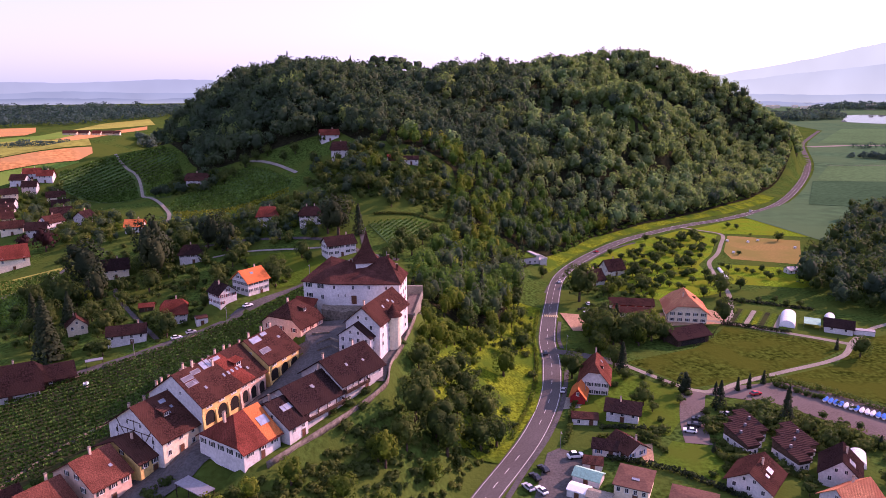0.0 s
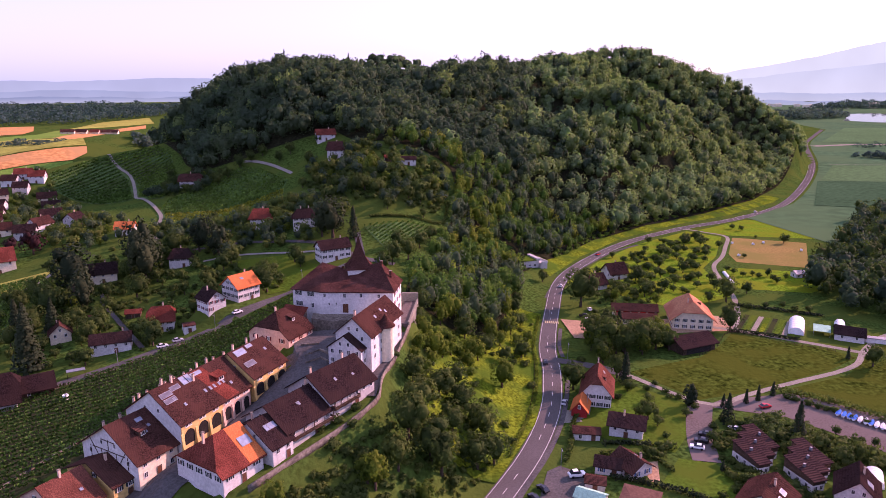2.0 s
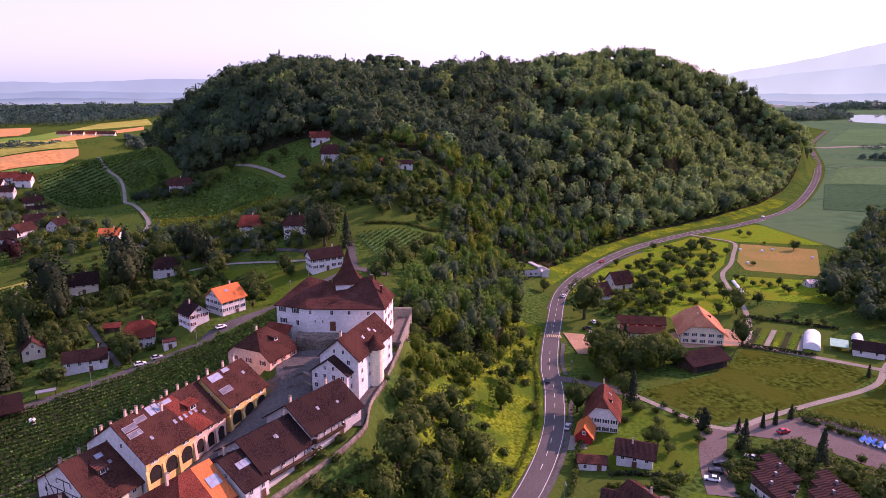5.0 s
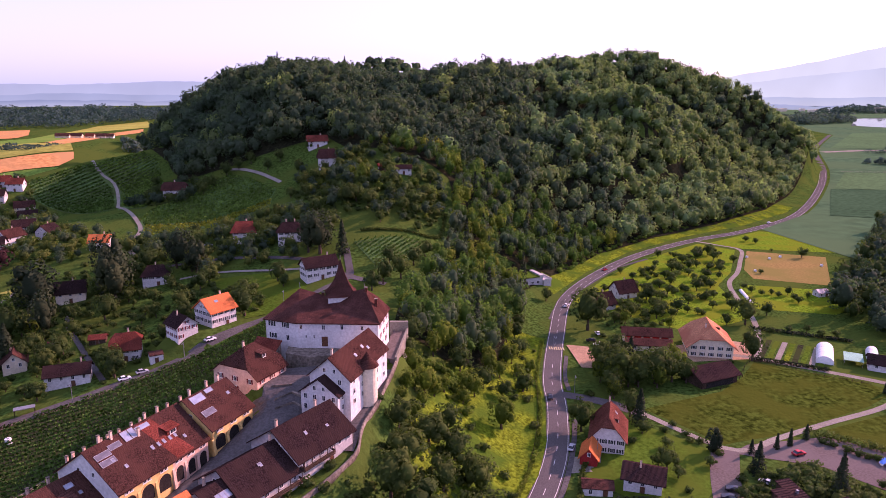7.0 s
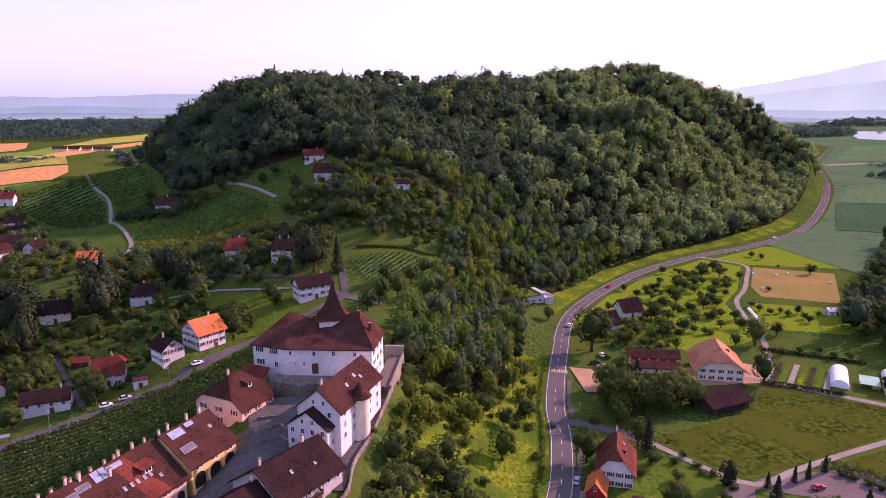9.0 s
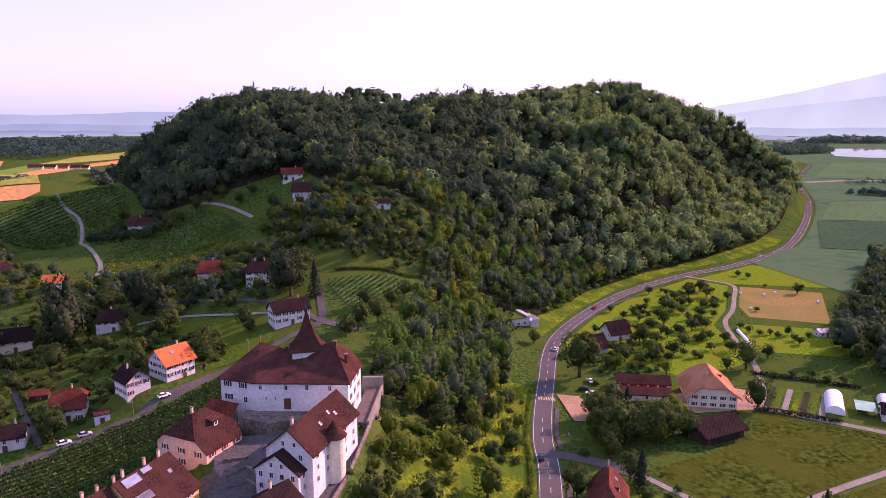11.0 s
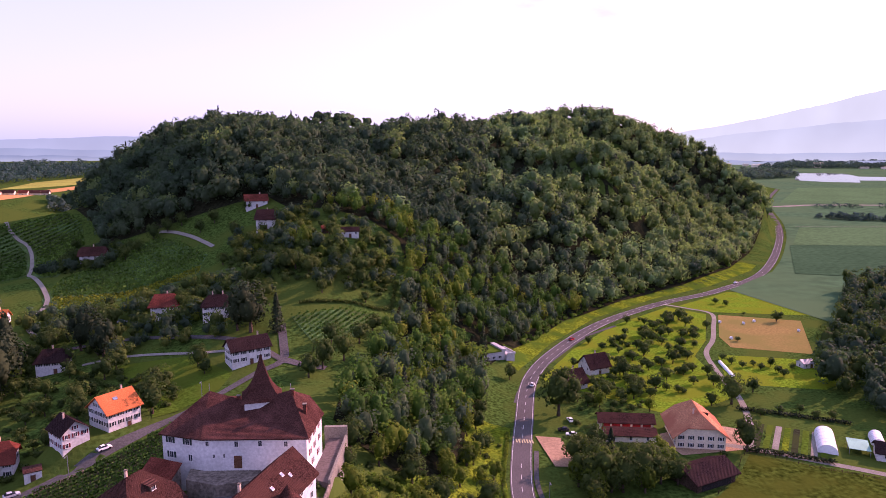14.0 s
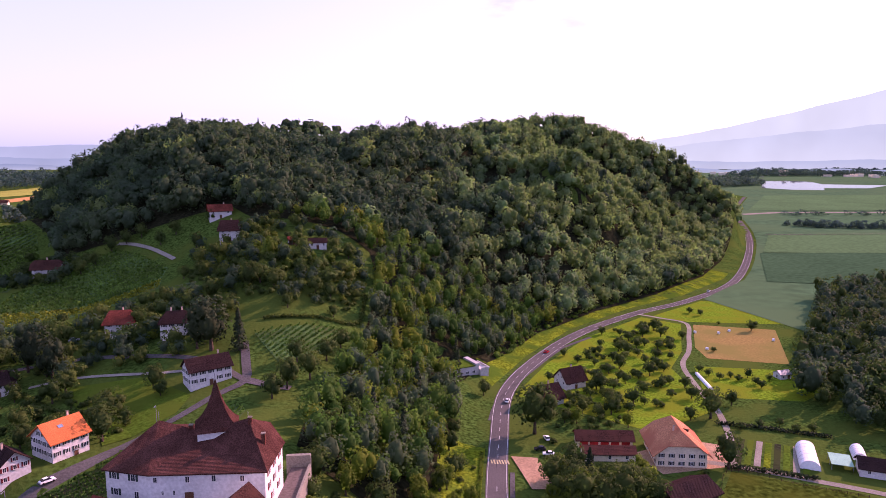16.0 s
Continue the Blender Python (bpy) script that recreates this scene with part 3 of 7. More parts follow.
def cards(centre_pts, normals, size, rg, round_to=None):
    """Small leaf clumps: four-sided, bent out of plane, set at the points and turned at random about their normals.
    With round_to, also the normals by which a rounded crown takes the light."""
    k = len(centre_pts)
    nrm = normals + rg.normal(0, 0.34, (k, 3))
    nrm /= np.linalg.norm(nrm, axis=1)[:, None] + 1e-9
    a = np.cross(nrm, rg.normal(0, 1, (k, 3)))
    a /= np.linalg.norm(a, axis=1)[:, None] + 1e-9
    b = np.cross(nrm, a)
    s = (size * rg.uniform(0.55, 1.35, k))[:, None]
    c = np.asarray(centre_pts)
    q = np.stack([c + a * s, c + b * s * 0.8 - nrm * s * 0.25, c - a * s, c - b * s * 0.8 - nrm * s * 0.25], 1)
    if round_to is None:
        return q
    lit = round_to + rg.normal(0, 0.22, (k, 3))
    lit /= np.linalg.norm(lit, axis=1)[:, None] + 1e-9
    return q, np.repeat(lit[:, None], 4, 1)


def blob(c, r, rg):
    """A rough closed lump of a crown, inside its leaves."""
    lat, lon = np.radians([-60, -8, 42, 88]), np.linspace(0, 2 * math.pi, 5, endpoint=False) + rg.uniform(0, 1)
    d = np.stack([np.stack([np.cos(la) * np.cos(lon), np.cos(la) * np.sin(lon), np.full(5, np.sin(la))], -1) for la in lat])
    p = c + d * r * rg.uniform(0.86, 1.06, d.shape[:2])[..., None]
    pick = [[(i, j), (i, (j + 1) % 5), (i + 1, (j + 1) % 5), (i + 1, j)] for i in range(3) for j in range(5)]
    return np.array([[p[k] for k in f] for f in pick]), np.array([[d[k] for k in f] for f in pick])


def crown(rg, wide, high, leaf, lobes, per, base=0.0, core=True):
    """Leaf clumps and their normals on a lumpy crown of that width and height: one large lump with smaller ones round it."""
    lumps = [(np.array([rg.normal(0, .03), rg.normal(0, .03), rg.uniform(.44, .5)]), np.array([.36, .36, .40]), 2.4)]
    for k in range(lobes):
        h = -0.55 + 1.45 * (k + rg.uniform(.2, .8)) / lobes
        u = k * 2.4 + rg.uniform(-.5, .5)
        w = math.sqrt(max(0.04, 1 - h * h))
        r = rg.uniform(.15, .23)
        lumps.append((np.array([math.cos(u) * w * .33, math.sin(u) * w * .33, .48 + h * .36]), np.array([r, r, r * .95]), 1.0))
    scale, mid = np.array([wide, wide, high]), np.array([0, 0, .38])
    quads, norms = [], []
    for i, (c, r, share) in enumerate(lumps):
        d = rg.normal(0, 1, (int(per * share), 3))
        d[:, 2] += .35
        d /= np.linalg.norm(d, axis=1)[:, None]
        p = c + d * r * rg.uniform(.86, 1.08, (len(d), 1))
        free = np.ones(len(p), bool)
        for j, (c2, r2, _) in enumerate(lumps):
            if j != i:
                free &= (((p - c2) / r2) ** 2).sum(1) > .72
        p, d = p[free], d[free]
        out = p - mid
        out /= np.linalg.norm(out, axis=1)[:, None]
        q, n = cards(p * scale + np.array([0, 0, base]), d, leaf, rg, .6 * d + .5 * out)
        quads.append(q)
        norms.append(n)
        if core and i % 3 == 0:
            q, n = blob(c * scale + np.array([0, 0, base]), r * scale * .8, rg)
            quads.append(q)
            norms.append(n)
    return np.concatenate(quads), np.concatenate(norms)


def fir_crown(rg, wide, high, leaf, tiers, per, base=0.0):
    """Drooping tiers of a conifer, ever shorter towards the top."""
    pts, nrm = [], []
    for k in range(tiers):
        h = (k + 0.5) / tiers
        r = 0.5 * (1 - h) ** 0.85 * rg.uniform(0.8, 1.1) + 0.02
        u = rg.uniform(0, 2 * math.pi, per)
        f = np.sqrt(rg.uniform(0.15, 1, per))
        pts.append(np.stack([np.cos(u) * r * f, np.sin(u) * r * f, np.full(per, h) - f * 0.05 + rg.normal(0, 0.012, per)], 1))
        nrm.append(np.stack([np.cos(u) * 0.8, np.sin(u) * 0.8, np.full(per, 0.6)], 1))
    p, d = np.concatenate(pts), np.concatenate(nrm)
    return cards(p * np.array([wide, wide, high]) + np.array([0, 0, base]), d, leaf, rg, d)


def quads_mesh(name, q, mat, nrm=None):
    me = bulk(name, q.reshape(-1, 3), np.arange(len(q) * 4).reshape(-1, 4), mat)
    if nrm is not None:
        at = me.attributes.new("custom_normal", "FLOAT_VECTOR", "POINT")
        at.data.foreach_set("vector", np.asarray(nrm, np.float32).ravel())
        me.update()
    return me


def trunk_data(high, r0, r1, rg, limbs=4):
    """A tapered trunk with limbs."""
    out = []
    sides = 5
    paths = [[(0, 0, -0.6, r0 * 1.25), (0, 0, 0.2, r0), (rg.normal(0, 0.1), rg.normal(0, 0.1), high * 0.55, (r0 + r1) / 2), (rg.normal(0, 0.2), rg.normal(0, 0.2), high, r1)]]
    for k in range(limbs):
        u, h = rg.uniform(0, 6.28), high * rg.uniform(0.4, 0.75)
        ln = high * rg.uniform(0.25, 0.4)
        paths.append([(0, 0, h, r1 * 0.9), (math.cos(u) * ln * 0.5, math.sin(u) * ln * 0.5, h + ln * 0.5, r1 * 0.6), (math.cos(u) * ln, math.sin(u) * ln, h + ln * 0.9, r1 * 0.25)])
    for path in paths:
        v = [(x + math.cos(a) * r, y + math.sin(a) * r, z) for x, y, z, r in path for a in [2 * math.pi * j / sides for j in range(sides)]]
        f = [(i * sides + j, i * sides + (j + 1) % sides, (i + 1) * sides + (j + 1) % sides, (i + 1) * sides + j) for i in range(len(path) - 1) for j in range(sides)]
        out.append((v, f))
    return joined(*out)


TREES = {}


def tree_kind(key, name, label, wide, high, clear, leaf, mat, lobes, per, kind="broad"):
    """Builds the meshes of a kind of tree: crown wide x high above a clear stem."""
    made = []
    for seed in range(4):
        rg = np.random.default_rng(sum(map(ord, key)) * 10 + seed)
        leaves = crown(rg, wide * 1.12, high, leaf, lobes, per, clear) if kind == "broad" else fir_crown(rg, wide, high, leaf, lobes, per, clear)
        crown_mesh = quads_mesh("crown", leaves[0], mat, leaves[1])
        trunk = shared("trunk", trunk_data(clear + high * (0.55 if kind == "broad" else 0.92), 0.035 * high + 0.08, 0.05, rg, 3 if kind == "broad" else 0), M_BARK)
        made.append((trunk, crown_mesh))
    TREES[key] = (name, label, made)


tree_kind("broad", "tree", "full green broadleaf tree with a rounded crown", 9.0, 11.0, 0.6, 0.36, M_LEAF, 11, 60)
tree_kind("light", "tree", "light green broadleaf tree in the sun", 7.5, 10.5, 0.6, 0.34, M_LEAF_LIGHT, 10, 56)
tree_kind("fruit", "fruit_tree", "small round fruit tree on the meadow", 5.2, 4.6, 0.7, 0.3, M_LEAF, 7, 40)
tree_kind("bush", "bush", "dense rounded green bush", 3.6, 2.8, -0.3, 0.25, M_LEAF, 5, 34)
tree_kind("dark", "conifer", "tall dark spreading conifer", 10.0, 17.0, 0.2, 0.45, M_LEAF_DARK, 14, 60)
tree_kind("fir", "fir_tree", "slender dark green fir tree", 6.2, 12.0, 0.5, 0.4, M_LEAF_DARK, 22, 34, "fir")
tree_kind("column", "columnar_conifer", "stout dense dark green columnar conifer", 4.2, 11.5, -2.2, 0.38, M_LEAF_DARK, 12, 36)
tree_kind("thuja", "conical_shrub", "small pointed dark green conifer", 2.4, 5.5, 0.1, 0.3, M_LEAF_DARK, 14, 26, "fir")
tree_kind("spruce", "spruce_tree", "huge dark spruce with drooping branches", 12.0, 24.0, 0.5, 0.7, M_LEAF_DARK, 30, 44, "fir")
tree_kind("copper", "copper_beech", "dark copper leaved tree", 9.0, 10.0, 0.6, 0.5, M_LEAF_RED, 12, 34)


def tree(key, x, y, scale=1.0, group=""):
    name, label, made = TREES[key]
    k = int(rng.integers(len(made)))
    trunk, crown_mesh = made[k]
    at = pose(x, y, land1(x, y) - 0.15, 0, 0, float(rng.uniform(0, 360))) @ Matrix.Diagonal((scale * rng.uniform(0.9, 1.12), scale * rng.uniform(0.9, 1.12), scale * rng.uniform(0.88, 1.15), 1))
    ob = thing(name, at, label, "bush" if key == "bush" else "tree", group)
    part("trunk", trunk, None, ob)
    part("crown", crown_mesh, None, ob)
    return ob


def woodland(name, label, xs, ys, mat, wide, high, leaf, lobes, per, clear=2.0, kind="broad", seed=1, sink=0.3, core=True):
    """One mass of many trees that nobody could count, with lumpy crowns over the ground."""
    rg = np.random.default_rng(seed)
    bases = [crown(rg, wide * 1.15, high, leaf, lobes, per, 0.0, core) if kind == "broad" else fir_crown(rg, wide, high, leaf, lobes, per) for _ in range(6)]
    zs = land(xs, ys) - sink
    which = rg.integers(0, 6, len(xs))
    out, lit = [], []
    for k in range(6):
        m = which == k
        c = int(m.sum())
        if not c:
            continue
        u, s = rg.uniform(0, 6.28, c), 0.72 + 0.62 * rg.uniform(0, 1, c) ** 1.5
        tall = s * rg.uniform(0.85, 1.15, c)
        cu, su = np.cos(u)[:, None], np.sin(u)[:, None]
        b, n = bases[k][0].reshape(-1, 3), bases[k][1].reshape(-1, 3)
        bx, by = b[None, :, 0] * cu - b[None, :, 1] * su, b[None, :, 0] * su + b[None, :, 1] * cu
        out.append(np.stack([xs[m][:, None] + bx * s[:, None], ys[m][:, None] + by * s[:, None], zs[m][:, None] + clear + b[None, :, 2] * tall[:, None]], -1).reshape(-1, 4, 3))
        lit.append(np.stack([n[None, :, 0] * cu - n[None, :, 1] * su, n[None, :, 0] * su + n[None, :, 1] * cu, np.repeat(n[None, :, 2], c, 0)], -1).reshape(-1, 4, 3))
    ob = new(name, quads_mesh(name, np.concatenate(out), mat, np.concatenate(lit)))
    return tagged(ob, label, "woodland", "", "stuff")


def scatter(poly, gap, seed, jitter=0.45):
    """Points at about even distance in a polygon."""
    rg = np.random.default_rng(seed)
    px, py = [p[0] for p in poly], [p[1] for p in poly]
    a, b = np.meshgrid(np.arange(min(px), max(px), gap), np.arange(min(py), max(py), gap * 0.87))
    a = a + (np.arange(a.shape[0]) % 2)[:, None] * gap / 2
    a, b = a + rg.uniform(-jitter, jitter, a.shape) * gap, b + rg.uniform(-jitter, jitter, a.shape) * gap
    k = inside(a, b, poly)
    return a[k], b[k]


HILL_WOOD = [(40, 402), (60, 436), (100, 492), (150, 540), (212, 588), (281, 655), (341, 738), (385, 806), (464, 930), (548, 1090), (520, 1120), (440, 1150), (300, 1060), (150, 970), (0, 880), (-120, 850), (-250, 850), (-305, 750), (-268, 685), (-254, 652), (-232, 632), (-205, 582), (-196, 552), (-172, 543), (-152, 540), (-124, 543), (-104, 546), (-84, 548), (-66, 522), (-40, 510), (-14, 498), (2, 484), (6, 455), (2, 425), (-2, 400), (-6, 385), (-14, 348), (-18, 318), (-18, 297), (-10, 287), (0, 283), (12, 291), (22, 309), (25, 330), (32, 352), (38, 380)]
# Litter sheet that also deepens the shade seen in gaps between trees.
sheet("forest_floor", HILL_WOOD, M_LITTER_SHADE, .35, "leaf litter of the hill wood, darkened for shade between crowns", step=9)
near_x, near_y = scatter(HILL_WOOD, 6.0, 11)
far_x, far_y = scatter(HILL_WOOD, 9.4, 10)
fx, fy = np.concatenate([near_x[near_y < 520], far_x[far_y >= 520]]), np.concatenate([near_y[near_y < 520], far_y[far_y >= 520]])
clear_house = (np.hypot(fx - 46, fy - 422) > 15) & ~((fx > 34) & (fy > 404) & (fy < 428))
fx, fy = fx[clear_house], fy[clear_house]
hidden = fy > np.interp(fx, [-217, -139, 34, 135, 259, 422], [835, 725, 745, 850, 965, 1030]) + 50
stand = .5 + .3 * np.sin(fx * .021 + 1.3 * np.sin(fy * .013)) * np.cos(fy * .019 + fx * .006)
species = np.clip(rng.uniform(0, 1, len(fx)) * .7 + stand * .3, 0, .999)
# The west slope's shade is put into leaf colour: mostly deep green there.
shaded_slope = (fx < 60 + (fy - 540) * .1) & (fy > 530)
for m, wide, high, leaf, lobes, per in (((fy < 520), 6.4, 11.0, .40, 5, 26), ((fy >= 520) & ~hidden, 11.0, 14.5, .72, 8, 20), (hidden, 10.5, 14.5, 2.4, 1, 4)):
    for lo, hi, mat, label in ((0, .45, M_LEAF_SLOPE if wide < 8 else M_LEAF_FOREST_HAZE, "dense green broadleaf trees covering the hill"), (.45, .7, M_LEAF_DEEP, "deep green hill wood trees, massed for shade on the west"), (.7, 1, M_LEAF_LIGHT if wide < 8 else M_LEAF_LIT, "pale yellow green hill wood trees, massed for sunlight on the flank")):
        # The right flank takes pale leaves for its sunlight, the west deep ones.
        kinds = np.where(shaded_slope, species * .34 + .42, np.where((fx > 130) & (fy > 540), np.clip(species * .62 + .45, 0, .999) * np.where(species < .35, .5, 1), species))
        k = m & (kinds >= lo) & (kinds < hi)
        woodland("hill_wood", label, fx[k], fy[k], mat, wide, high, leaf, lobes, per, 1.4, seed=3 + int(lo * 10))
cx, cy = scatter(HILL_WOOD, 30, 12)
woodland("hill_conifers", "dark conifers scattered through the hill wood", cx, cy, M_LEAF_DARK, 6.0, 15.0, 0.6, 12, 14, 2.0, "fir", seed=4)
RIGHT_WOOD = [(194, 392), (186, 340), (214, 322), (300, 330), (430, 520), (400, 600), (330, 572), (262, 480)]
wx, wy = scatter(RIGHT_WOOD, 8.6, 13)
for k, mat in enumerate((M_LEAF_DEEP, M_LEAF)):
    woodland("plain_wood", "dense green wood at the edge of the plain", wx[k::2], wy[k::2], mat, 10.0, 14.0, 0.55, 7, 24, 1.0, seed=5 + k)
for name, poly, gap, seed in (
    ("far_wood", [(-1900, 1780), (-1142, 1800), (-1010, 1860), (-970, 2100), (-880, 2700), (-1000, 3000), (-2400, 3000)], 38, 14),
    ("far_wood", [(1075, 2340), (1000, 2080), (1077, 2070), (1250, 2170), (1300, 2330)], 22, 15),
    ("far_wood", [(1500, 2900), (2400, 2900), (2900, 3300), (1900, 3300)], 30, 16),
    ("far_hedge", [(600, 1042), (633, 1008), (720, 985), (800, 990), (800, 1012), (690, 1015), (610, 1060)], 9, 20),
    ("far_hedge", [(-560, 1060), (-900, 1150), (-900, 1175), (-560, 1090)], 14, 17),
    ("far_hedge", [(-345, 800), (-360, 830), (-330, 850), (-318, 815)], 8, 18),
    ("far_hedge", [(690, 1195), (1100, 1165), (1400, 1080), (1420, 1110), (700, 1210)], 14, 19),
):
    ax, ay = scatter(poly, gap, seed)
    woodland(name, "distant trees on the plain with haze in their green", ax, ay, M_LEAF_FAR_HAZE, gap * 1.25, (30.0 if gap > 37 else 24.0) if gap > 20 else 9.0, 2.8 if gap > 20 else 1.2, 3, 15, 0.0, seed=seed, core=False)

# ---- houses ----
WIN = {}


def window_meshes(w, h):
    """Shared meshes of a window of that size: frame, pane, pair of shutters; its face looks along -y."""
    key = (w, h)
    if key not in WIN:
        a, b = w / 2, h / 2
        frame_data = joined(box(-a - .08, -a + .06, -.10, .05, -b - .08, b + .08), box(a - .06, a + .08, -.10, .05, -b - .08, b + .08),
                            box(-a + .06, a - .06, -.10, .05, b - .06, b + .08), box(-a - .14, a + .14, -.16, .05, -b - .14, -b + .02), box(-.03, .03, -.08, .03, -b + .02, b - .06))
        WIN[key] = (shared("window", frame_data, M_FRAME), shared("pane", box(-a + .06, a - .06, -.055, .02, -b + .02, b - .06), M_GLASS), box(-a * .95, -.0, -.07, -.02, -b, b))
        SHUT[key] = {}
    return WIN[key]


SHUT = {}


def add_window(parent, x, y, z, rz, w=1.0, h=1.4, shutters=None):
    fr, pane, sh = window_meshes(w, h)
    ob = part("window", fr, None, parent, "", pose(x, y, z, 0, 0, rz))
    part("pane", pane, None, ob)
    if shutters:
        if shutters.name not in SHUT[(w, h)]:
            half = w * 0.5
            SHUT[(w, h)][shutters.name] = shared("shutter", box(-half * .5, half * .5, -.09, -.02, -h / 2, h / 2), shutters)
        for s in (-1, 1):
            part("shutter", SHUT[(w, h)][shutters.name], None, ob, "", pose(s * (w / 2 + w * .25 + .08), 0, 0))
    return ob


def roof_solid(w, d, h, rise, over, ends, thick=0.28, skew=0.0):
    """A roof with its ridge along x. ends: how far each ridge end is drawn in (0: gable), and half hips as (drawn in, share of the height).
    skew: metres by which the ridge lies off the middle."""
    hw, hd = w / 2 + over, d / 2 + over
    k = rise / (d / 2)
    ze, zr = h - k * over, h + rise
    tops, faces = [(-hw, -hd, ze), (hw, -hd, ze), (hw, hd, ze), (-hw, hd, ze)], []
    half = isinstance(ends, tuple)
    inn, share = ends if half else (ends, 1.0)
    r0, r1 = len(tops), len(tops) + 1
    tops += [(-hw + inn, skew, zr), (hw - inn, skew, zr)]
    if not half:
        faces = [(0, 1, r1, r0), (2, 3, r0, r1)] + ([(1, 2, r1), (3, 0, r0)] if inn else [])
    else:
        zc = ze + (zr - ze) * (1 - share)
        yc = hd * share
        tops += [(-hw, -yc, zc), (-hw, yc, zc), (hw, -yc, zc), (hw, yc, zc)]
        faces = [(0, 1, 8, r1, r0, 6), (2, 3, 7, r0, r1, 9), (6, r0, 7), (9, r1, 8)]
    n = len(tops)
    v = tops + [(x, y, z - thick) for x, y, z in tops]
    f = list(faces) + [tuple(i + n for i in reversed(q)) for q in faces]
    edge = {}
    for q in faces:
        for a, b in zip(q, q[1:] + q[:1]):
            edge[(a, b)] = True
    f += [(b, a, a + n, b + n) for a, b in edge if (b, a) not in edge]
    return v, f


def wall_solid(w, d, base, h, rise, gable, inset=0.3):
    """House walls; with gable, the end walls reach up under the roof. gable: share of the rise that they reach."""
    a, b = w / 2, d / 2
    v = [(-a, -b, base), (a, -b, base), (a, b, base), (-a, b, base), (-a, -b, h - inset), (a, -b, h - inset), (a, b, h - inset), (-a, b, h - inset)]
    f = [(0, 1, 5, 4), (2, 3, 7, 6), (0, 3, 2, 1)]
    if gable <= 0:
        return v, f + [(1, 2, 6, 5), (3, 0, 4, 7), (4, 5, 6, 7)]
    if gable >= 1:
        v += [(-a, 0, h + rise - inset), (a, 0, h + rise - inset)]
        return v, f + [(1, 2, 6, 9, 5), (3, 0, 4, 8, 7), (4, 5, 9, 8), (6, 7, 8, 9)]
    y = b * (1 - gable)
    z = h + rise * gable - inset
    v += [(-a, -y, z), (-a, y, z), (a, -y, z), (a, y, z)]
    return v, f + [(1, 2, 6, 11, 10, 5), (3, 0, 4, 8, 9, 7), (4, 5, 10, 8), (6, 7, 9, 11), (8, 10, 11, 9)]


def roof_point(w, d, h, rise, x, y):
    """Height of the roof plane over a point of the plan."""
    return h + rise * (1 - abs(y) / (d / 2))


def add_chimney(ob, w, d, h, rise, x, y, size=0.5, tall=1.7, mat=None):
    z = roof_point(w, d, h, rise, x, y)
    c = part("chimney", box(x - size / 2, x + size / 2, y - size / 2, y + size / 2, z - 1.0, z + tall), mat or M_PINKWALL, ob)
    part("chimney_cap", box(x - size * .65, x + size * .65, y - size * .65, y + size * .65, z + tall + 0.003, z + tall + .16), M_STONE, c)


def add_skylight(ob, w, d, h, rise, x, y, sx=0.8, sy=1.1, mat=None):
    """A roof window lying in the roof plane."""
    k = math.atan2(rise, d / 2) * (1 if y < 0 else -1)
    at = pose(x, y, roof_point(w, d, h, rise, x, y) + 0.02, math.degrees(k))
    fr = part("skylight", joined(box(-sx / 2 - .1, sx / 2 + .1, -sy / 2 - .1, -sy / 2, -.1, .14), box(-sx / 2 - .1, sx / 2 + .1, sy / 2, sy / 2 + .1, -.1, .14), box(-sx / 2 - .1, -sx / 2, -sy / 2, sy / 2, -.1, .14), box(sx / 2, sx / 2 + .1, -sy / 2, sy / 2, -.1, .14)), M_METAL, ob, "", at)
    part("pane", box(-sx / 2, sx / 2, -sy / 2, sy / 2, -.05, .09), mat or M_SKYLIGHT, fr)


def add_dormer(ob, w, d, h, rise, x, side=-1, dw=2.0, mat=None, wall=None):
    y = side * d * 0.27
    z = roof_point(w, d, h, rise, x, y)
    dm = part("dormer", box(x - dw / 2, x + dw / 2, min(y, y - side * 2.4), max(y, y - side * 2.4), z - .6, z + 1.25), wall or M_WOOD, ob)
    rv = [(x - dw / 2 - .3, y + side * .4, z + 1.15), (x + dw / 2 + .3, y + side * .4, z + 1.15), (x + dw / 2 + .3, y - side * 3.0, z + 1.75), (x - dw / 2 - .3, y - side * 3.0, z + 1.75)]
    part("dormer_roof", (rv + [(a, b, c + .16) for a, b, c in rv], [(0, 3, 2, 1), (4, 5, 6, 7), (0, 1, 5, 4), (1, 2, 6, 5), (2, 3, 7, 6), (3, 0, 4, 7)]), mat or M_ROOF_OLD, dm)
    add_window(dm, x, y + side * .02, z + .55, 0 if side < 0 else 180, dw * .5, .9)


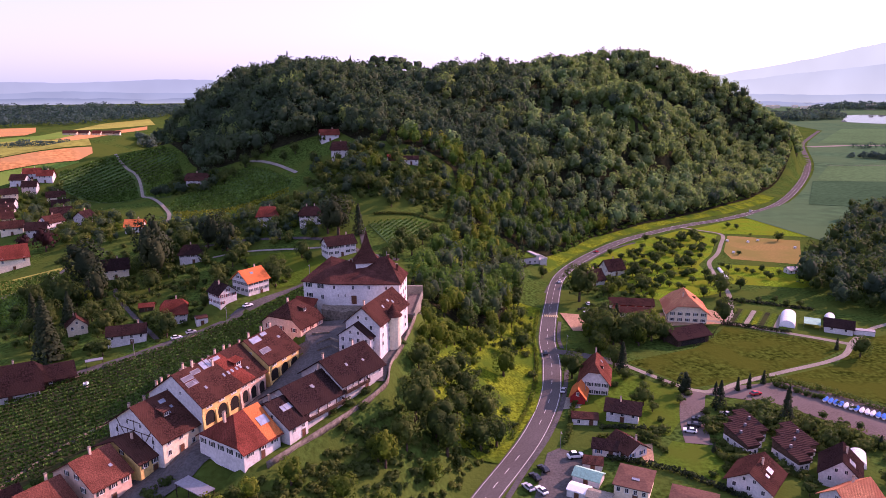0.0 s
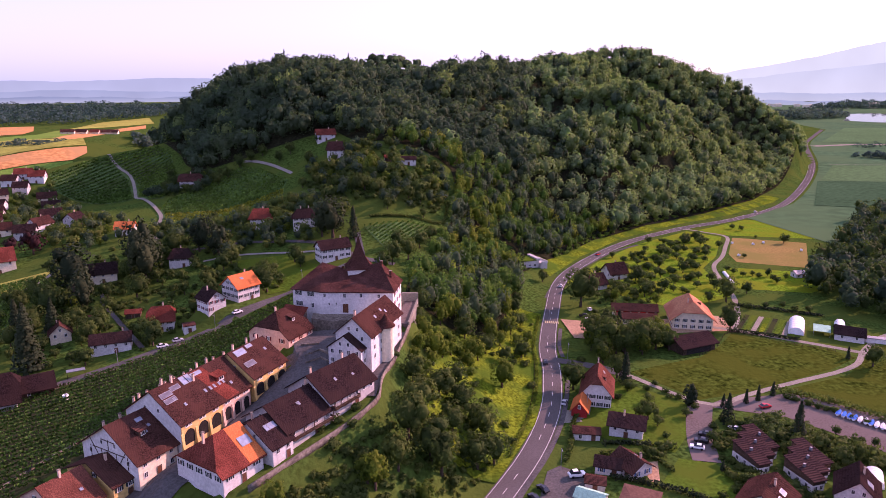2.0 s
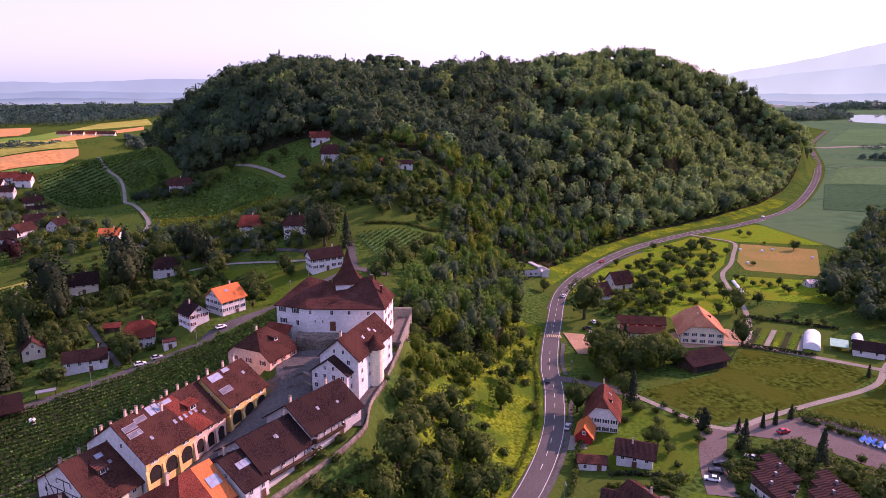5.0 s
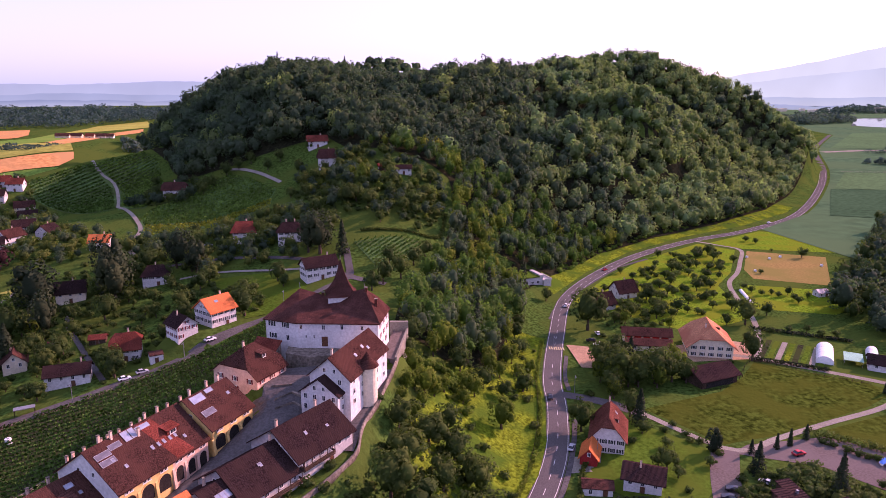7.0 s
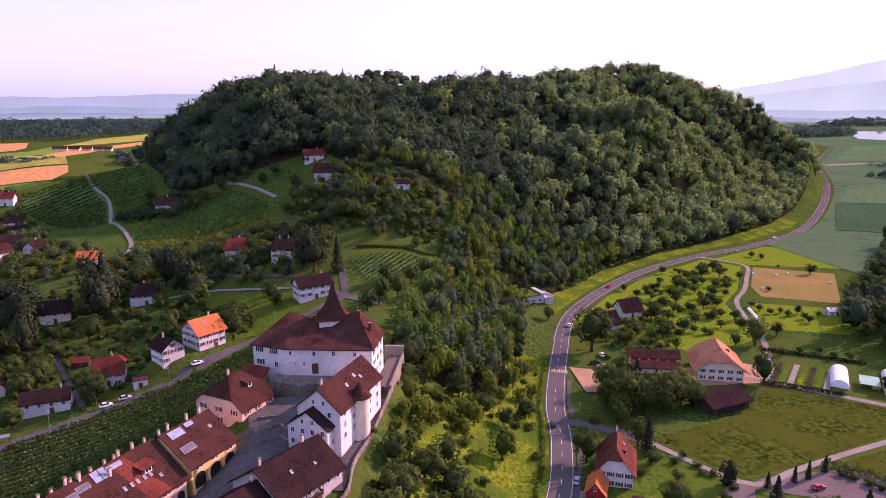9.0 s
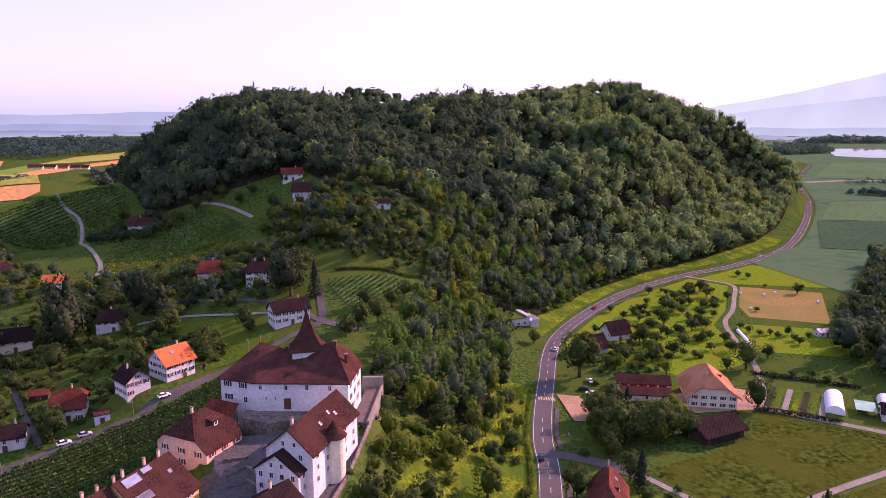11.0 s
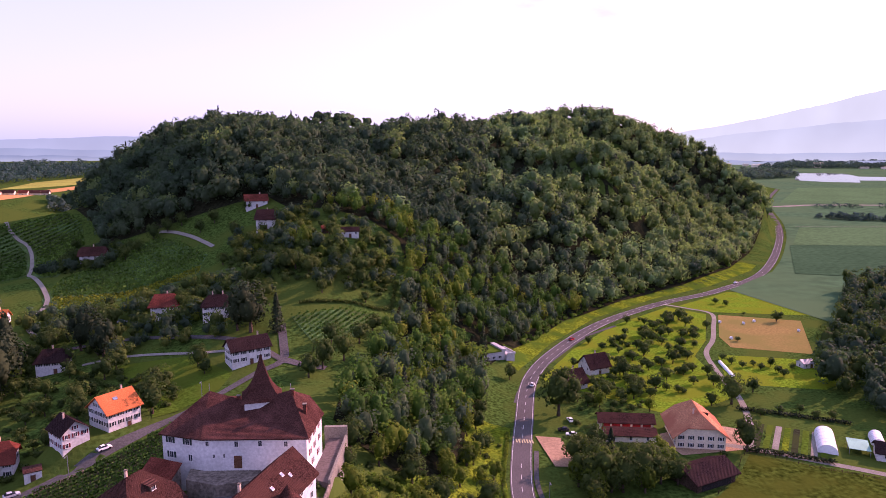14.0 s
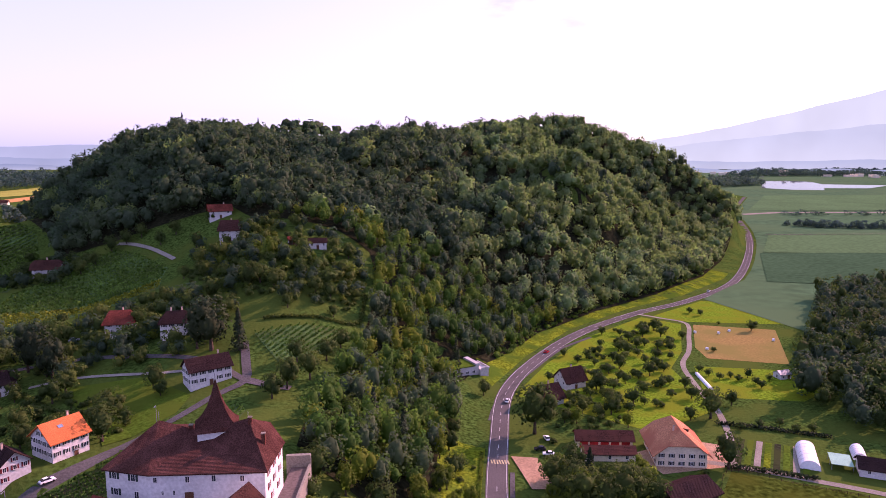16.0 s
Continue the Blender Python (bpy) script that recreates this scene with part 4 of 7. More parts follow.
def house(x, y, w, d, eave, rise, turn, label, roof=M_ROOF_OLD, wall=M_WHITE, ends=0, over=0.7, cols=3, gcols=2, rows=2, shutters=None, chimneys=((.2, .12),), skylights=(), name="house", abs_eave=None, win=(0.95, 1.3), doors=1, dormers=(), group=""):
    """A house with its ridge along its own x axis. eave: height of the eaves over the ground; cols, gcols, rows: windows on the long sides, the ends, and storeys."""
    c, s = math.cos(radians(turn)), math.sin(radians(turn))
    cx = [x + c * a * w / 2 - s * b * d / 2 for a in (-1, 1) for b in (-1, 1)]
    cy = [y + s * a * w / 2 + c * b * d / 2 for a in (-1, 1) for b in (-1, 1)]
    zs = land(np.array(cx), np.array(cy))
    z0 = float(np.mean(zs))
    h = (abs_eave - z0) if abs_eave else eave
    base = float(zs.min()) - z0 - 0.8
    ob = thing(name, pose(x, y, z0, 0, 0, turn), label, "house", group)
    half = isinstance(ends, tuple)
    gable = (1 - ends[1]) if half else (1 if not ends else 0)
    part("wall", wall_solid(w, d, base, h, rise, gable), wall, ob)
    part("roof", roof_solid(w, d, h, rise, over, ends), roof, ob)
    for r in range(rows):
        z = h - 1.35 - r * 2.75
        if z < 0.9:
            break
        for side, rz in ((-1, 0), (1, 180)):
            for k in range(cols):
                px = (k + .5) / cols * w - w / 2
                gz = land1(x + c * px - s * side * d / 2, y + s * px + c * side * d / 2) - z0
                if z - .9 > gz and not (r == rows - 1 and doors and side < 0 and k == cols // 2):
                    add_window(ob, px, side * (d / 2 + .01), z, rz, *win, shutters)
        for side, rz in ((-1, -90), (1, 90)):
            for k in range(gcols):
                py = (k + .5) / gcols * d - d / 2
                gz = land1(x + c * side * w / 2 - s * py, y + s * side * w / 2 + c * py) - z0
                if z - .9 > gz:
                    add_window(ob, side * (w / 2 + .01), py, z, rz, *win, shutters)
    if gable == 1 and rise > 2.6:
        for side, rz in ((-1, -90), (1, 90)):
            for py in ((-d * .12, d * .12) if d > 9 else (0,)):
                add_window(ob, side * (w / 2 + .01), py, h + rise * .28, rz, .8, 1.1, shutters)
    if doors:
        gz = land1(x + s * d / 2, y - c * d / 2) - z0
        px = (cols // 2 + .5) / max(cols, 1) * w - w / 2 if cols else 0.0
        dr = part("door", box(px - .55, px + .55, -d / 2 - .09, -d / 2 + .05, gz - .1, gz + 2.1), M_DOOR, ob)
        part("door_frame", joined(box(px - .7, px - .55, -d / 2 - .12, -d / 2 + .05, gz - .1, gz + 2.25), box(px + .55, px + .7, -d / 2 - .12, -d / 2 + .05, gz - .1, gz + 2.25), box(px - .55, px + .55, -d / 2 - .12, -d / 2 + .05, gz + 2.1, gz + 2.25)), M_STONE, dr)
    for fx_, fy_ in chimneys:
        add_chimney(ob, w, d, h, rise, fx_ * w, fy_ * d)
    for sk in skylights:
        add_skylight(ob, w, d, h, rise, sk[0] * w, sk[1] * d, *sk[2:])
    for dx, side in dormers:
        add_dormer(ob, w, d, h, rise, dx * w, side, mat=roof)
    return ob


# villas and houses of the village slope
house(-89.5, 315, 11.0, 11.0, 0, 4.2, 53, "white three-storey house with a bright orange tiled roof", M_ROOF_ORANGE, M_WHITE, 0, .8, 4, 4, 3, M_SHUTTER, ((.3, .1),), ((-.08, -.2, 1.3, .9),), abs_eave=24.8)
house(-118, 299.5, 9.5, 9, 5.2, 4.4, 18, "white house with a red hipped mansard roof", M_ROOF_RED, M_WHITE, (2.2, .5), .9, 3, 3, 2, M_SHUTTER, ((.1, .05),))
house(-98.2, 302.6, 9.0, 8, 5.6, 3.2, 138, "white house with a dark gabled roof and red shutters", M_ROOF_DARK, M_WHITE, 0, .7, 3, 3, 2, M_SHUTTER_RED, ((.1, .1),))
house(-130.5, 281.8, 14, 7.5, 4.6, 2.6, 20, "long low house with a dark brown roof", M_ROOF_DARK, M_WHITE, 0, .6, 4, 2, 2, None, ((.3, .1),))
house(-171, 360, 12, 9, 5.0, 4.0, 25, "shaded house with a dark brown roof", M_ROOF_DARK, M_CREAM, 0, .9, 3, 2, 2, None, ((.1, .1),))
house(-136, 371, 11, 9, 5.0, 3.6, 15, "white villa with a dark hipped roof", M_ROOF_DARK, M_WHITE, 3.0, .9, 4, 2, 2, M_SHUTTER, ((.0, .1),))
house(-189, 426, 10, 8, 4.2, 3.2, 10, "small white house with an orange roof", M_ROOF_ORANGE, M_WHITE, 0, .8, 3, 2, 1, None, ((.2, .1),))
house(-105, 411, 11, 10, 6.2, 4.0, 10, "white villa with a dark red hipped roof", M_ROOF_RED, M_WHITE, 2.5, 1.2, 3, 2, 2, M_SHUTTER, ((.1, .1),))
house(-78, 398, 12, 9, 6.0, 3.6, 12, "white villa with a dark hipped roof and chimneys", M_ROOF_DARK, M_WHITE, 3.4, .9, 4, 2, 2, M_SHUTTER, ((-.15, .05), (.2, .05)))
house(-184, 522, 14, 9, 4.5, 3.8, 8, "wide white farmhouse in the vineyard with a brown roof", M_ROOF_OLD, M_WHITE, (1.5, .4), 1.2, 4, 2, 2, None, ((.0, .05),))
house(-56.6, 358, 15, 8.5, 6.0, 3.4, 32, "long white house with a dark brown roof near the castle", M_ROOF_DARK, M_WHITE, 0, .7, 5, 3, 2, M_SHUTTER, ((.3, .1),))
house(-25, 471, 9, 5.5, 3.2, 1.8, 5, "small white cottage with a grey roof on the hillside", M_ROOF_DARK, M_WHITE, 0, .6, 3, 1, 1, None, ())
house(-76, 501, 11, 10, 6.0, 4.4, 12, "white hillside chalet with a dark roof", M_ROOF_DARK, M_WHITE, 1.8, 1.2, 3, 2, 2, None, ((.1, .1),))
house(-89, 538, 13, 8, 4.0, 3.2, 20, "white hillside house with a red roof", M_ROOF_RED, M_WHITE, 0, .9, 3, 2, 1, None, ((.2, .1),))
house(-38, 474, 5, 4, 2.4, 1.4, 15, "small hut with a red roof on the hillside", M_ROOF_RED, M_WOOD, 0, .5, 1, 1, 1, None, ())
chapel = house(-239, 380, 20, 11, 6.5, 6.0, 38, "white chapel-like hall with a red tiled roof", M_ROOF_RED, M_CREAM, 0, .6, 4, 1, 1, None, (), name="hall", win=(1.0, 2.4))
for k, (hx, hy, tn, rf, lb) in enumerate((
    (-321, 515, 10, M_ROOF_DARK, "white house with a dark roof in the far village"), (-282, 514, 30, M_ROOF_DARK, "white house with a brown roof in the far village"),
    (-299, 539, 25, M_ROOF_OLD, "white gabled house in the far village"), (-323, 548, 15, M_ROOF_DARK, "white house with a dark roof in the far village"),
    (-336, 557, 5, M_ROOF_OLD, "low house with a brown roof in the far village"), (-333, 570, 20, M_ROOF_RED, "house with a red roof in the far village"),
    (-292, 464, 35, M_ROOF_OLD, "white house with a brown roof in the far village"), (-250, 429, 20, M_ROOF_DARK, "house with a dark roof among gardens"),
    (-249, 443, 70, M_ROOF_OLD, "house with a brown gable among gardens"), (-303, 484, 15, M_ROOF_OLD, "white house with a brown roof in the far village"), (-331, 533, 40, M_ROOF_DARK, "white house with a dark roof in the far village"),
    (-255, 466, 35, M_ROOF_DARK, "white house with a dark roof in the far village"), (-314, 500, 60, M_ROOF_DARK, "white gabled house with a dark roof in the far village"), (-320, 566, 12, M_ROOF_RED, "house with a red roof in the far village"), (-270, 437, 25, M_ROOF_OLD, "house with a brown roof in the far village"), (-231, 449, 80, M_ROOF_DARK, "grey wooden house with a steep gable"))):
    house(hx, hy, 10 + k % 3, 8.5, 4.6, 3.6, tn, lb, rf, (M_WHITE, M_WHITE, M_CREAM, M_GREYWALL)[k % 4], 0, .7, 3, 2, 2 if k % 2 else 1, None, ((.15, .1),), group="houses of the far village")
house(-152, 240, 17, 13, 4.5, 6.5, 30, "half-timbered farmhouse with a huge dark brown roof", M_ROOF_DARK, M_WHITE, (2.5, .4), 1.6, 5, 3, 1, None, ((.1, .05),), name="farmhouse")
house(-141, 249, 10, 8, 3.4, 3.6, 35, "brown roofed outbuilding of the farmhouse", M_ROOF_DARK, M_WOOD, 0, .9, 2, 1, 1, None, (), name="outbuilding")
house(-158, 295.5, 9, 7.5, 4.4, 3.4, 120, "cream house with a brown roof between tall trees", M_ROOF_OLD, M_CREAM, 0, .8, 2, 2, 2, None, ((.1, .1),))
for hx, hy, hw in ((-762, 1482, 22), (-740, 1492, 17), (-722, 1502, 19), (-706, 1508, 15), (-784, 1468, 26)):
    house(hx, hy, hw, 11, 5, 5, float(hx % 17), "distant farm building with a red brown roof", (M_ROOF_RED, M_ROOF_OLD)[int(hw) % 4 // 2], M_CREAM, 0, 1, 3, 1, 1, None, (), name="farm_building", group="distant farm")

# old town: north row with arcades
rowA = house(-69.4, 200.6, 24.5, 19, 0, 6.8, 64.5, "long old town house with a yellow arcaded front and brown roof", M_ROOF_OLD, M_YELLOWWALL, 0, .6, 0, 2, 0, None,
             ((-.44, .42), (-.41, .36), (-.27, .42), (-.09, .43), (-.02, .43), (.10, .42), (.24, .42), (.34, .42), (-.34, .02), (-.24, -.02), (-.02, -.12), (.2, .1), (.36, .12)), ((-.36, -.22, .5, .8), (.0, -.3, .5, .9), (.07, -.3, .5, .9), (.13, -.3, .5, .9), (.2, -.3, .5, .9), (.26, -.3, .5, .9), (-.40, -.13, 3.4, 1.3, M_PANEL), (-.40, -.21, 3.4, 1.3, M_PANEL), (-.26, -.1, 2.8, 1.2, M_PANEL), (-.12, -.07, 1.5, 2.4), (-.05, -.07, 1.2, 2.4), (.06, -.06, 3.4, 1.0), (-.3, -.33, .5, .7), (.33, -.36, .5, .7)), name="town_house", abs_eave=27.5, doors=0)
rowB = house(-59.4, 218.6, 14.0, 17, 0, 5.8, 65, "old town house with arcades and a brown roof", M_ROOF_OLD, M_YELLOWWALL, 0, .6, 0, 0, 0, None,
             ((-.4, .42), (-.1, .42), (-.3, .05), (.1, .05), (.35, .02)), ((-.3, -.3, 3.6, 1.6, M_PANEL), (-.28, -.08, 3.8, 1.9), (.02, -.05, 2.2, 1.0), (.3, -.2, .7, .7)), name="town_house", abs_eave=29.2, doors=0)


def arcade(ob, w, d, h, n, wall_mat, first=0.0, last=1.0, span=0.36, arch_z=(1.0, 3.2), wins=True, base=-2.5):
    """Round arches filled with dark panels for their inner shade on the street front (-y), each with stone piers, and a
    row of windows above.
    """
    for k in range(n):
        px = -w / 2 + w * (first + (last - first) * (k + .5) / n)
        half = w * (last - first) / n * span
        z0, zs = arch_z
        pts = [(px - half, z0), (px + half, z0)] + [(px + half * math.cos(a), zs + half * math.sin(a)) for a in np.linspace(0, math.pi, 13)]
        m = len(pts)
        v = [(a, -d / 2 - .03, b) for a, b in pts] + [(a, -d / 2 + .1, b) for a, b in pts]
        ar = part("arch_opening", (v, [tuple(range(m)), tuple(range(2 * m - 1, m - 1, -1))] + [(j, j + m, (j + 1) % m + m, (j + 1) % m) for j in range(m)]), M_PAINTED_SHADE, ob)
        ring = []
        outer = [(px + (half + .28) * math.cos(a), zs + (half + .28) * math.sin(a)) for a in np.linspace(0, math.pi, 13)]
        inner = [(px + (half + .02) * math.cos(a), zs + (half + .02) * math.sin(a)) for a in np.linspace(0, math.pi, 13)]
        v, f = [], []
        for (ox, oz), (ix, iz) in zip(outer, inner):
            v += [(ox, -d / 2 - .14, oz), (ix, -d / 2 - .14, iz), (ox, -d / 2, oz), (ix, -d / 2, iz)]
        for j in range(12):
            a = j * 4
            f += [(a, a + 4, a + 5, a + 1), (a, a + 2, a + 6, a + 4), (a + 1, a + 5, a + 7, a + 3)]
        part("arch_ring", (v, f), wall_mat, ar)
        pier = px - half - (w * (last - first) / n * (0.5 - span))
        part("pier", ([(pier - .45, -d / 2, base), (pier + .45, -d / 2, base), (pier + .45, -d / 2 - 1.2, base), (pier - .45, -d / 2 - 1.2, base), (pier - .35, -d / 2, zs + 1.2), (pier + .35, -d / 2, zs + 1.2), (pier + .35, -d / 2 - .2, zs + 1.0), (pier - .35, -d / 2 - .2, zs + 1.0)],
                       [(0, 3, 2, 1), (4, 5, 6, 7), (0, 1, 5, 4), (1, 2, 6, 5), (2, 3, 7, 6), (3, 0, 4, 7)]), wall_mat, ob)
        if wins:
            for o in (-.55, .55):
                add_window(ob, px + o, -d / 2 - .01, h - 1.0, 0, .8, 1.1)


hA = 27.5 - rowA.matrix_basis.translation.z
arcade(rowA, 24.5, 19, hA, 3, M_YELLOWWALL, 0, .56, arch_z=(hA - 6.2, hA - 4.0))
arcade(rowA, 24.5, 19, hA, 3, M_PINKWALL, .57, 1.0, arch_z=(hA - 6.2, hA - 3.6), span=.3)
part("front_panel", box(24.5 * .07, 24.5 * .5 - .02, -9.52, -9.45, -2, hA - .35), M_PINKWALL, rowA, "salmon pink rendered front")
hB = 29.2 - rowB.matrix_basis.translation.z
arcade(rowB, 14, 17, hB, 3, M_YELLOWWALL, 0, 1, arch_z=(hB - 6.0, hB - 4.0))
red_panel = part("roof_patch", ([(24.5 * .12, -9.9, 0), (24.5 * .32, -9.9, 0), (24.5 * .18, -.4, 0), (24.5 * .02, -.4, 0)], [(0, 1, 2, 3)]), M_ROOF_RED, rowA, "patch of bright red new roof tiles")
for vtx in red_panel.data.vertices:
    vtx.co.z = hA + 6.8 * (1 - abs(vtx.co.y) / 9.5) + .04
add_dormer(rowA, 24.5, 19, hA, 6.8, 24.5 * .26, -1, 3.2, M_ROOF_RED, M_ROOF_RED)
part("gable_wall", ([(-12.30, -9.3, -4), (-12.30, 9.3, -4), (-12.30, 9.3, hA - .35), (-12.30, 0, hA + 6.4), (-12.30, -9.3, hA - .35)], [(0, 1, 2, 3, 4)]), M_WHITE, rowA, "plain white rendered gable")

rowC = house(-79.3, 185.8, 11, 20.5, 0, 6.8, 61, "old town house with a timber-framed gable and brown roof", M_ROOF_OLD, M_CREAM, 0, .8, 3, 3, 2, None, ((-.25, .25), (.1, .2)), ((.15, -.1, 1.6, 1.0), (.1, -.25, .6, .6), (.25, -.2, .6, .6)), name="town_house", abs_eave=22.8, dormers=((.0, -1),))
for yy, zz, ln, tl in ((-6, -3.2, 12, 0), (0, 0, 12, 0), (-4, 0, 5, 55), (4, 0, 5, -55), (0, 2.6, 5, 0), (-5, -1.6, 3.4, 90), (-2, -1.6, 3.4, 90), (2, -1.6, 3.4, 90), (5, -1.6, 3.4, 90), (0, 1.5, 3, 90)):
    part("timber", box(-ln / 2, ln / 2, -.05, .05, -.1, .1), M_WOOD, rowC, "", pose(-5.56, yy * 1.35 if tl else 0, 22.8 - rowC.matrix_basis.translation.z + zz, 0, 0, 90) @ pose(0, 0, 0, 0, tl, 0))
part("gable_wall", ([(-5.53, -10.1, -3), (-5.53, 10.1, -3), (-5.53, 10.1, 22.3 - rowC.matrix_basis.translation.z), (-5.53, 0, 28.9 - rowC.matrix_basis.translation.z), (-5.53, -10.1, 22.3 - rowC.matrix_basis.translation.z)], [(0, 1, 2, 3, 4)]), M_WHITE, rowC, "white timber-framed gable")
house(-83.6, 179.2, 5.6, 17, 0, 3.8, 61, "narrow town house with a dark brown roof", M_ROOF_OLD, M_YELLOWWALL, 0, .6, 2, 0, 2, M_SHUTTER, ((.1, -.1),), name="town_house", abs_eave=18.8)
house(-88.6, 171.2, 9.5, 16, 0, 4.8, 60, "town house with a weathered red brown roof", M_ROOF_COUNTRY, M_PINKWALL, 0, .6, 3, 2, 2, M_SHUTTER, ((.0, -.02),), ((.2, -.3, .6, .6),), name="town_house", abs_eave=17.6)
house(-96.0, 161.8, 9.5, 15.5, 0, 4.6, 58, "town house with a red brown roof stepping down the lane", M_ROOF_COUNTRY, M_WHITE, 0, .6, 3, 2, 2, None, ((.3, .1),), name="town_house", abs_eave=15.2)
house(-104, 150, 11, 14, 0, 4.6, 58, "town house with a dark roof at the foot of the lane", M_ROOF_OLD, M_WHITE, 0, .6, 3, 2, 2, None, ((-.2, .1), (.2, .1)), name="town_house", abs_eave=13.0)
house(-110, 168, 9, 8, 0, 3.4, 58, "small house with a brown roof behind the lane", M_ROOF_OLD, M_WHITE, 0, .6, 2, 1, 1, None, ((.1, .1),), name="town_house", abs_eave=10.5)
# old town: south row
row1 = house(-54.4, 177.4, 11.5, 16, 0, 5.6, 57, "white corner house with a red hipped roof", M_ROOF_RED, M_WHITE, (5.0, .8), .7, 3, 5, 3, M_SHUTTER, ((-.1, .25), (-.35, .0)), (), name="town_house", abs_eave=24.2)
z1 = row1.matrix_basis.translation.z
op = part("roof_patch", ([(1.5, -8.5, 0), (6.3, -8.5, 0), (6.3, 0, 0), (1.5, 0, 0)], [(0, 1, 2, 3)]), M_ROOF_ORANGE, row1, "patch of bright orange new roof tiles")
for vtx in op.data.vertices:
    vtx.co.z = 24.2 - z1 + 5.6 * (1 - abs(vtx.co.y) / 8) + .05
add_skylight(row1, 11.5, 16, 24.2 - z1, 5.6, 4.0, -4.0, 2.8, 2.4)
house(-47.0, 185.0, 6.4, 15.5, 0, 4.4, 57, "narrow town house with a dark roof and three skylights", M_ROOF_DARK, M_WHITE, 0, .6, 2, 0, 2, None, ((.1, .2),), ((-.1, -.2, .9, 1.6), (.08, -.2, .9, 1.6), (.25, -.2, .9, 1.6)), name="town_house", abs_eave=25.2)
row3 = house(-41.9, 194.6, 15.6, 15, 0, 4.8, 56, "town house with a brown roof and wooden balconies", M_ROOF_DARK, M_GREYWALL, 0, .8, 4, 0, 2, None, ((.4, .02),), ((.0, -.2, .5, .5), (.02, -.21, .5, .9)), name="town_house", abs_eave=26.4)
row4 = house(-33.2, 208.0, 17.5, 15.5, 0, 5.2, 56, "long pale grey town house with a brown roof", M_ROOF_DARK, M_GREYWALL, 0, .8, 6, 2, 2, None, ((.3, .05), (-.4, .05)), ((-.15, -.25, .5, .8), (.2, -.3, .5, .5)), name="town_house", abs_eave=28.3)
def balcony(ob, x0, x1, y, z, out=1.3):
    """A timber gallery along a wall, on posts with a boarded rail."""
    b = part("balcony", box(x0, x1, y - out, y - .01, z - .15, z), M_WOOD, ob, "dark weathered timber balcony")
    part("rail", joined(box(x0, x1, y - out - .05, y - out, z + .35, z + .95), box(x0, x0 + .06, y - out, y - .02, z + .35, z + .95), box(x1 - .06, x1, y - out, y - .02, z + .35, z + .95)), M_WOOD, b)
    for k in range(5):
        px = x0 + .1 + (x1 - x0 - .2) * k / 4
        part("post", box(px - .07, px + .07, y - out - .02, y - out + .12, z, z + 2.35), M_WOOD, b)


balcony(row3, -7, 7, -7.5, 26.4 - row3.matrix_basis.translation.z - 2.7)
balcony(row4, -8.4, 1.5, -7.75, 28.3 - row4.matrix_basis.translation.z - 2.7)
house(-54.2, 239.6, 12, 15.5, 0, 6.4, 64, "pink gatehouse with a half-hipped brown roof", M_ROOF_OLD, M_PINKWALL, (4.6, .6), .6, 3, 3, 2, M_SHUTTER_RED, ((-.1, .05),), ((.2, -.2, .6, .6),), name="gatehouse", abs_eave=32.0, dormers=((.1, -1),))
lean = thing("lean_to", pose(-52.5, 249.0, 27.2, 0, 0, -24), "low lean-to with a red roof against the castle", "outbuilding")
part("wall", ([(-4, -2.2, -3), (4, -2.2, -3), (4, 2.6, -3), (-4, 2.6, -3), (-4, -2.2, 5.0), (4, -2.2, 5.0), (4, 2.6, 8.0), (-4, 2.6, 8.0)], [(0, 1, 5, 4), (1, 2, 6, 5), (2, 3, 7, 6), (3, 0, 4, 7), (4, 5, 6, 7)]), M_STONE, lean)
part("roof", ([(x, y, z + h) for h in (.1, .35) for x, y, z in ((-4.5, -2.8, 4.7), (4.5, -2.8, 4.7), (4.5, 2.7, 8.1), (-4.5, 2.7, 8.1))], [(0, 3, 2, 1), (4, 5, 6, 7), (0, 1, 5, 4), (1, 2, 6, 5), (2, 3, 7, 6), (3, 0, 4, 7)]), M_ROOF_RED, lean)
# ---- castle ----
castle = thing("castle", pose(0, 0, 0), "white hilltop castle with dark red roofs and a pointed tower", "castle")
FOOT = [(-53.4, 255.3), (-43.0, 251.6), (-19.3, 250.9), (-17.5, 265.0), (-22.5, 277), (-47, 278)]
EAVE, mid = 40.8, Vector((-34, 264))


def prism(poly, z0, z1):
    n = len(poly)
    return [(x, y, z0) for x, y in poly] + [(x, y, z1) for x, y in poly], [tuple(range(n - 1, -1, -1)), tuple(range(n, 2 * n))] + [(i, (i + 1) % n, (i + 1) % n + n, i + n) for i in range(n)]


part("wall", prism(FOOT, 20, EAVE - .2), M_WHITE, castle)
wide = [tuple(mid + (Vector(p) - mid) * 1.045) for p in FOOT]
tops = [(x, y, EAVE - .35) for x, y in wide] + [(-44.8, 265.0, 47.0), (-35, 263.5, 44.6), (-24.5, 262.5, 47.7)]
faces = [(0, 1, 6), (1, 2, 8, 7, 6), (2, 3, 8), (3, 4, 8), (4, 5, 6, 7, 8), (5, 0, 6)]
bm = bmesh.new()
vs = [bm.verts.new(p) for p in tops]
for q in faces:
    bm.faces.new([vs[i] for i in q])
bmesh.ops.triangulate(bm, faces=bm.faces[:])
bmesh.ops.solidify(bm, geom=bm.faces[:], thickness=0.3)
part("roof", bm, M_ROOF_SPIRE, castle)


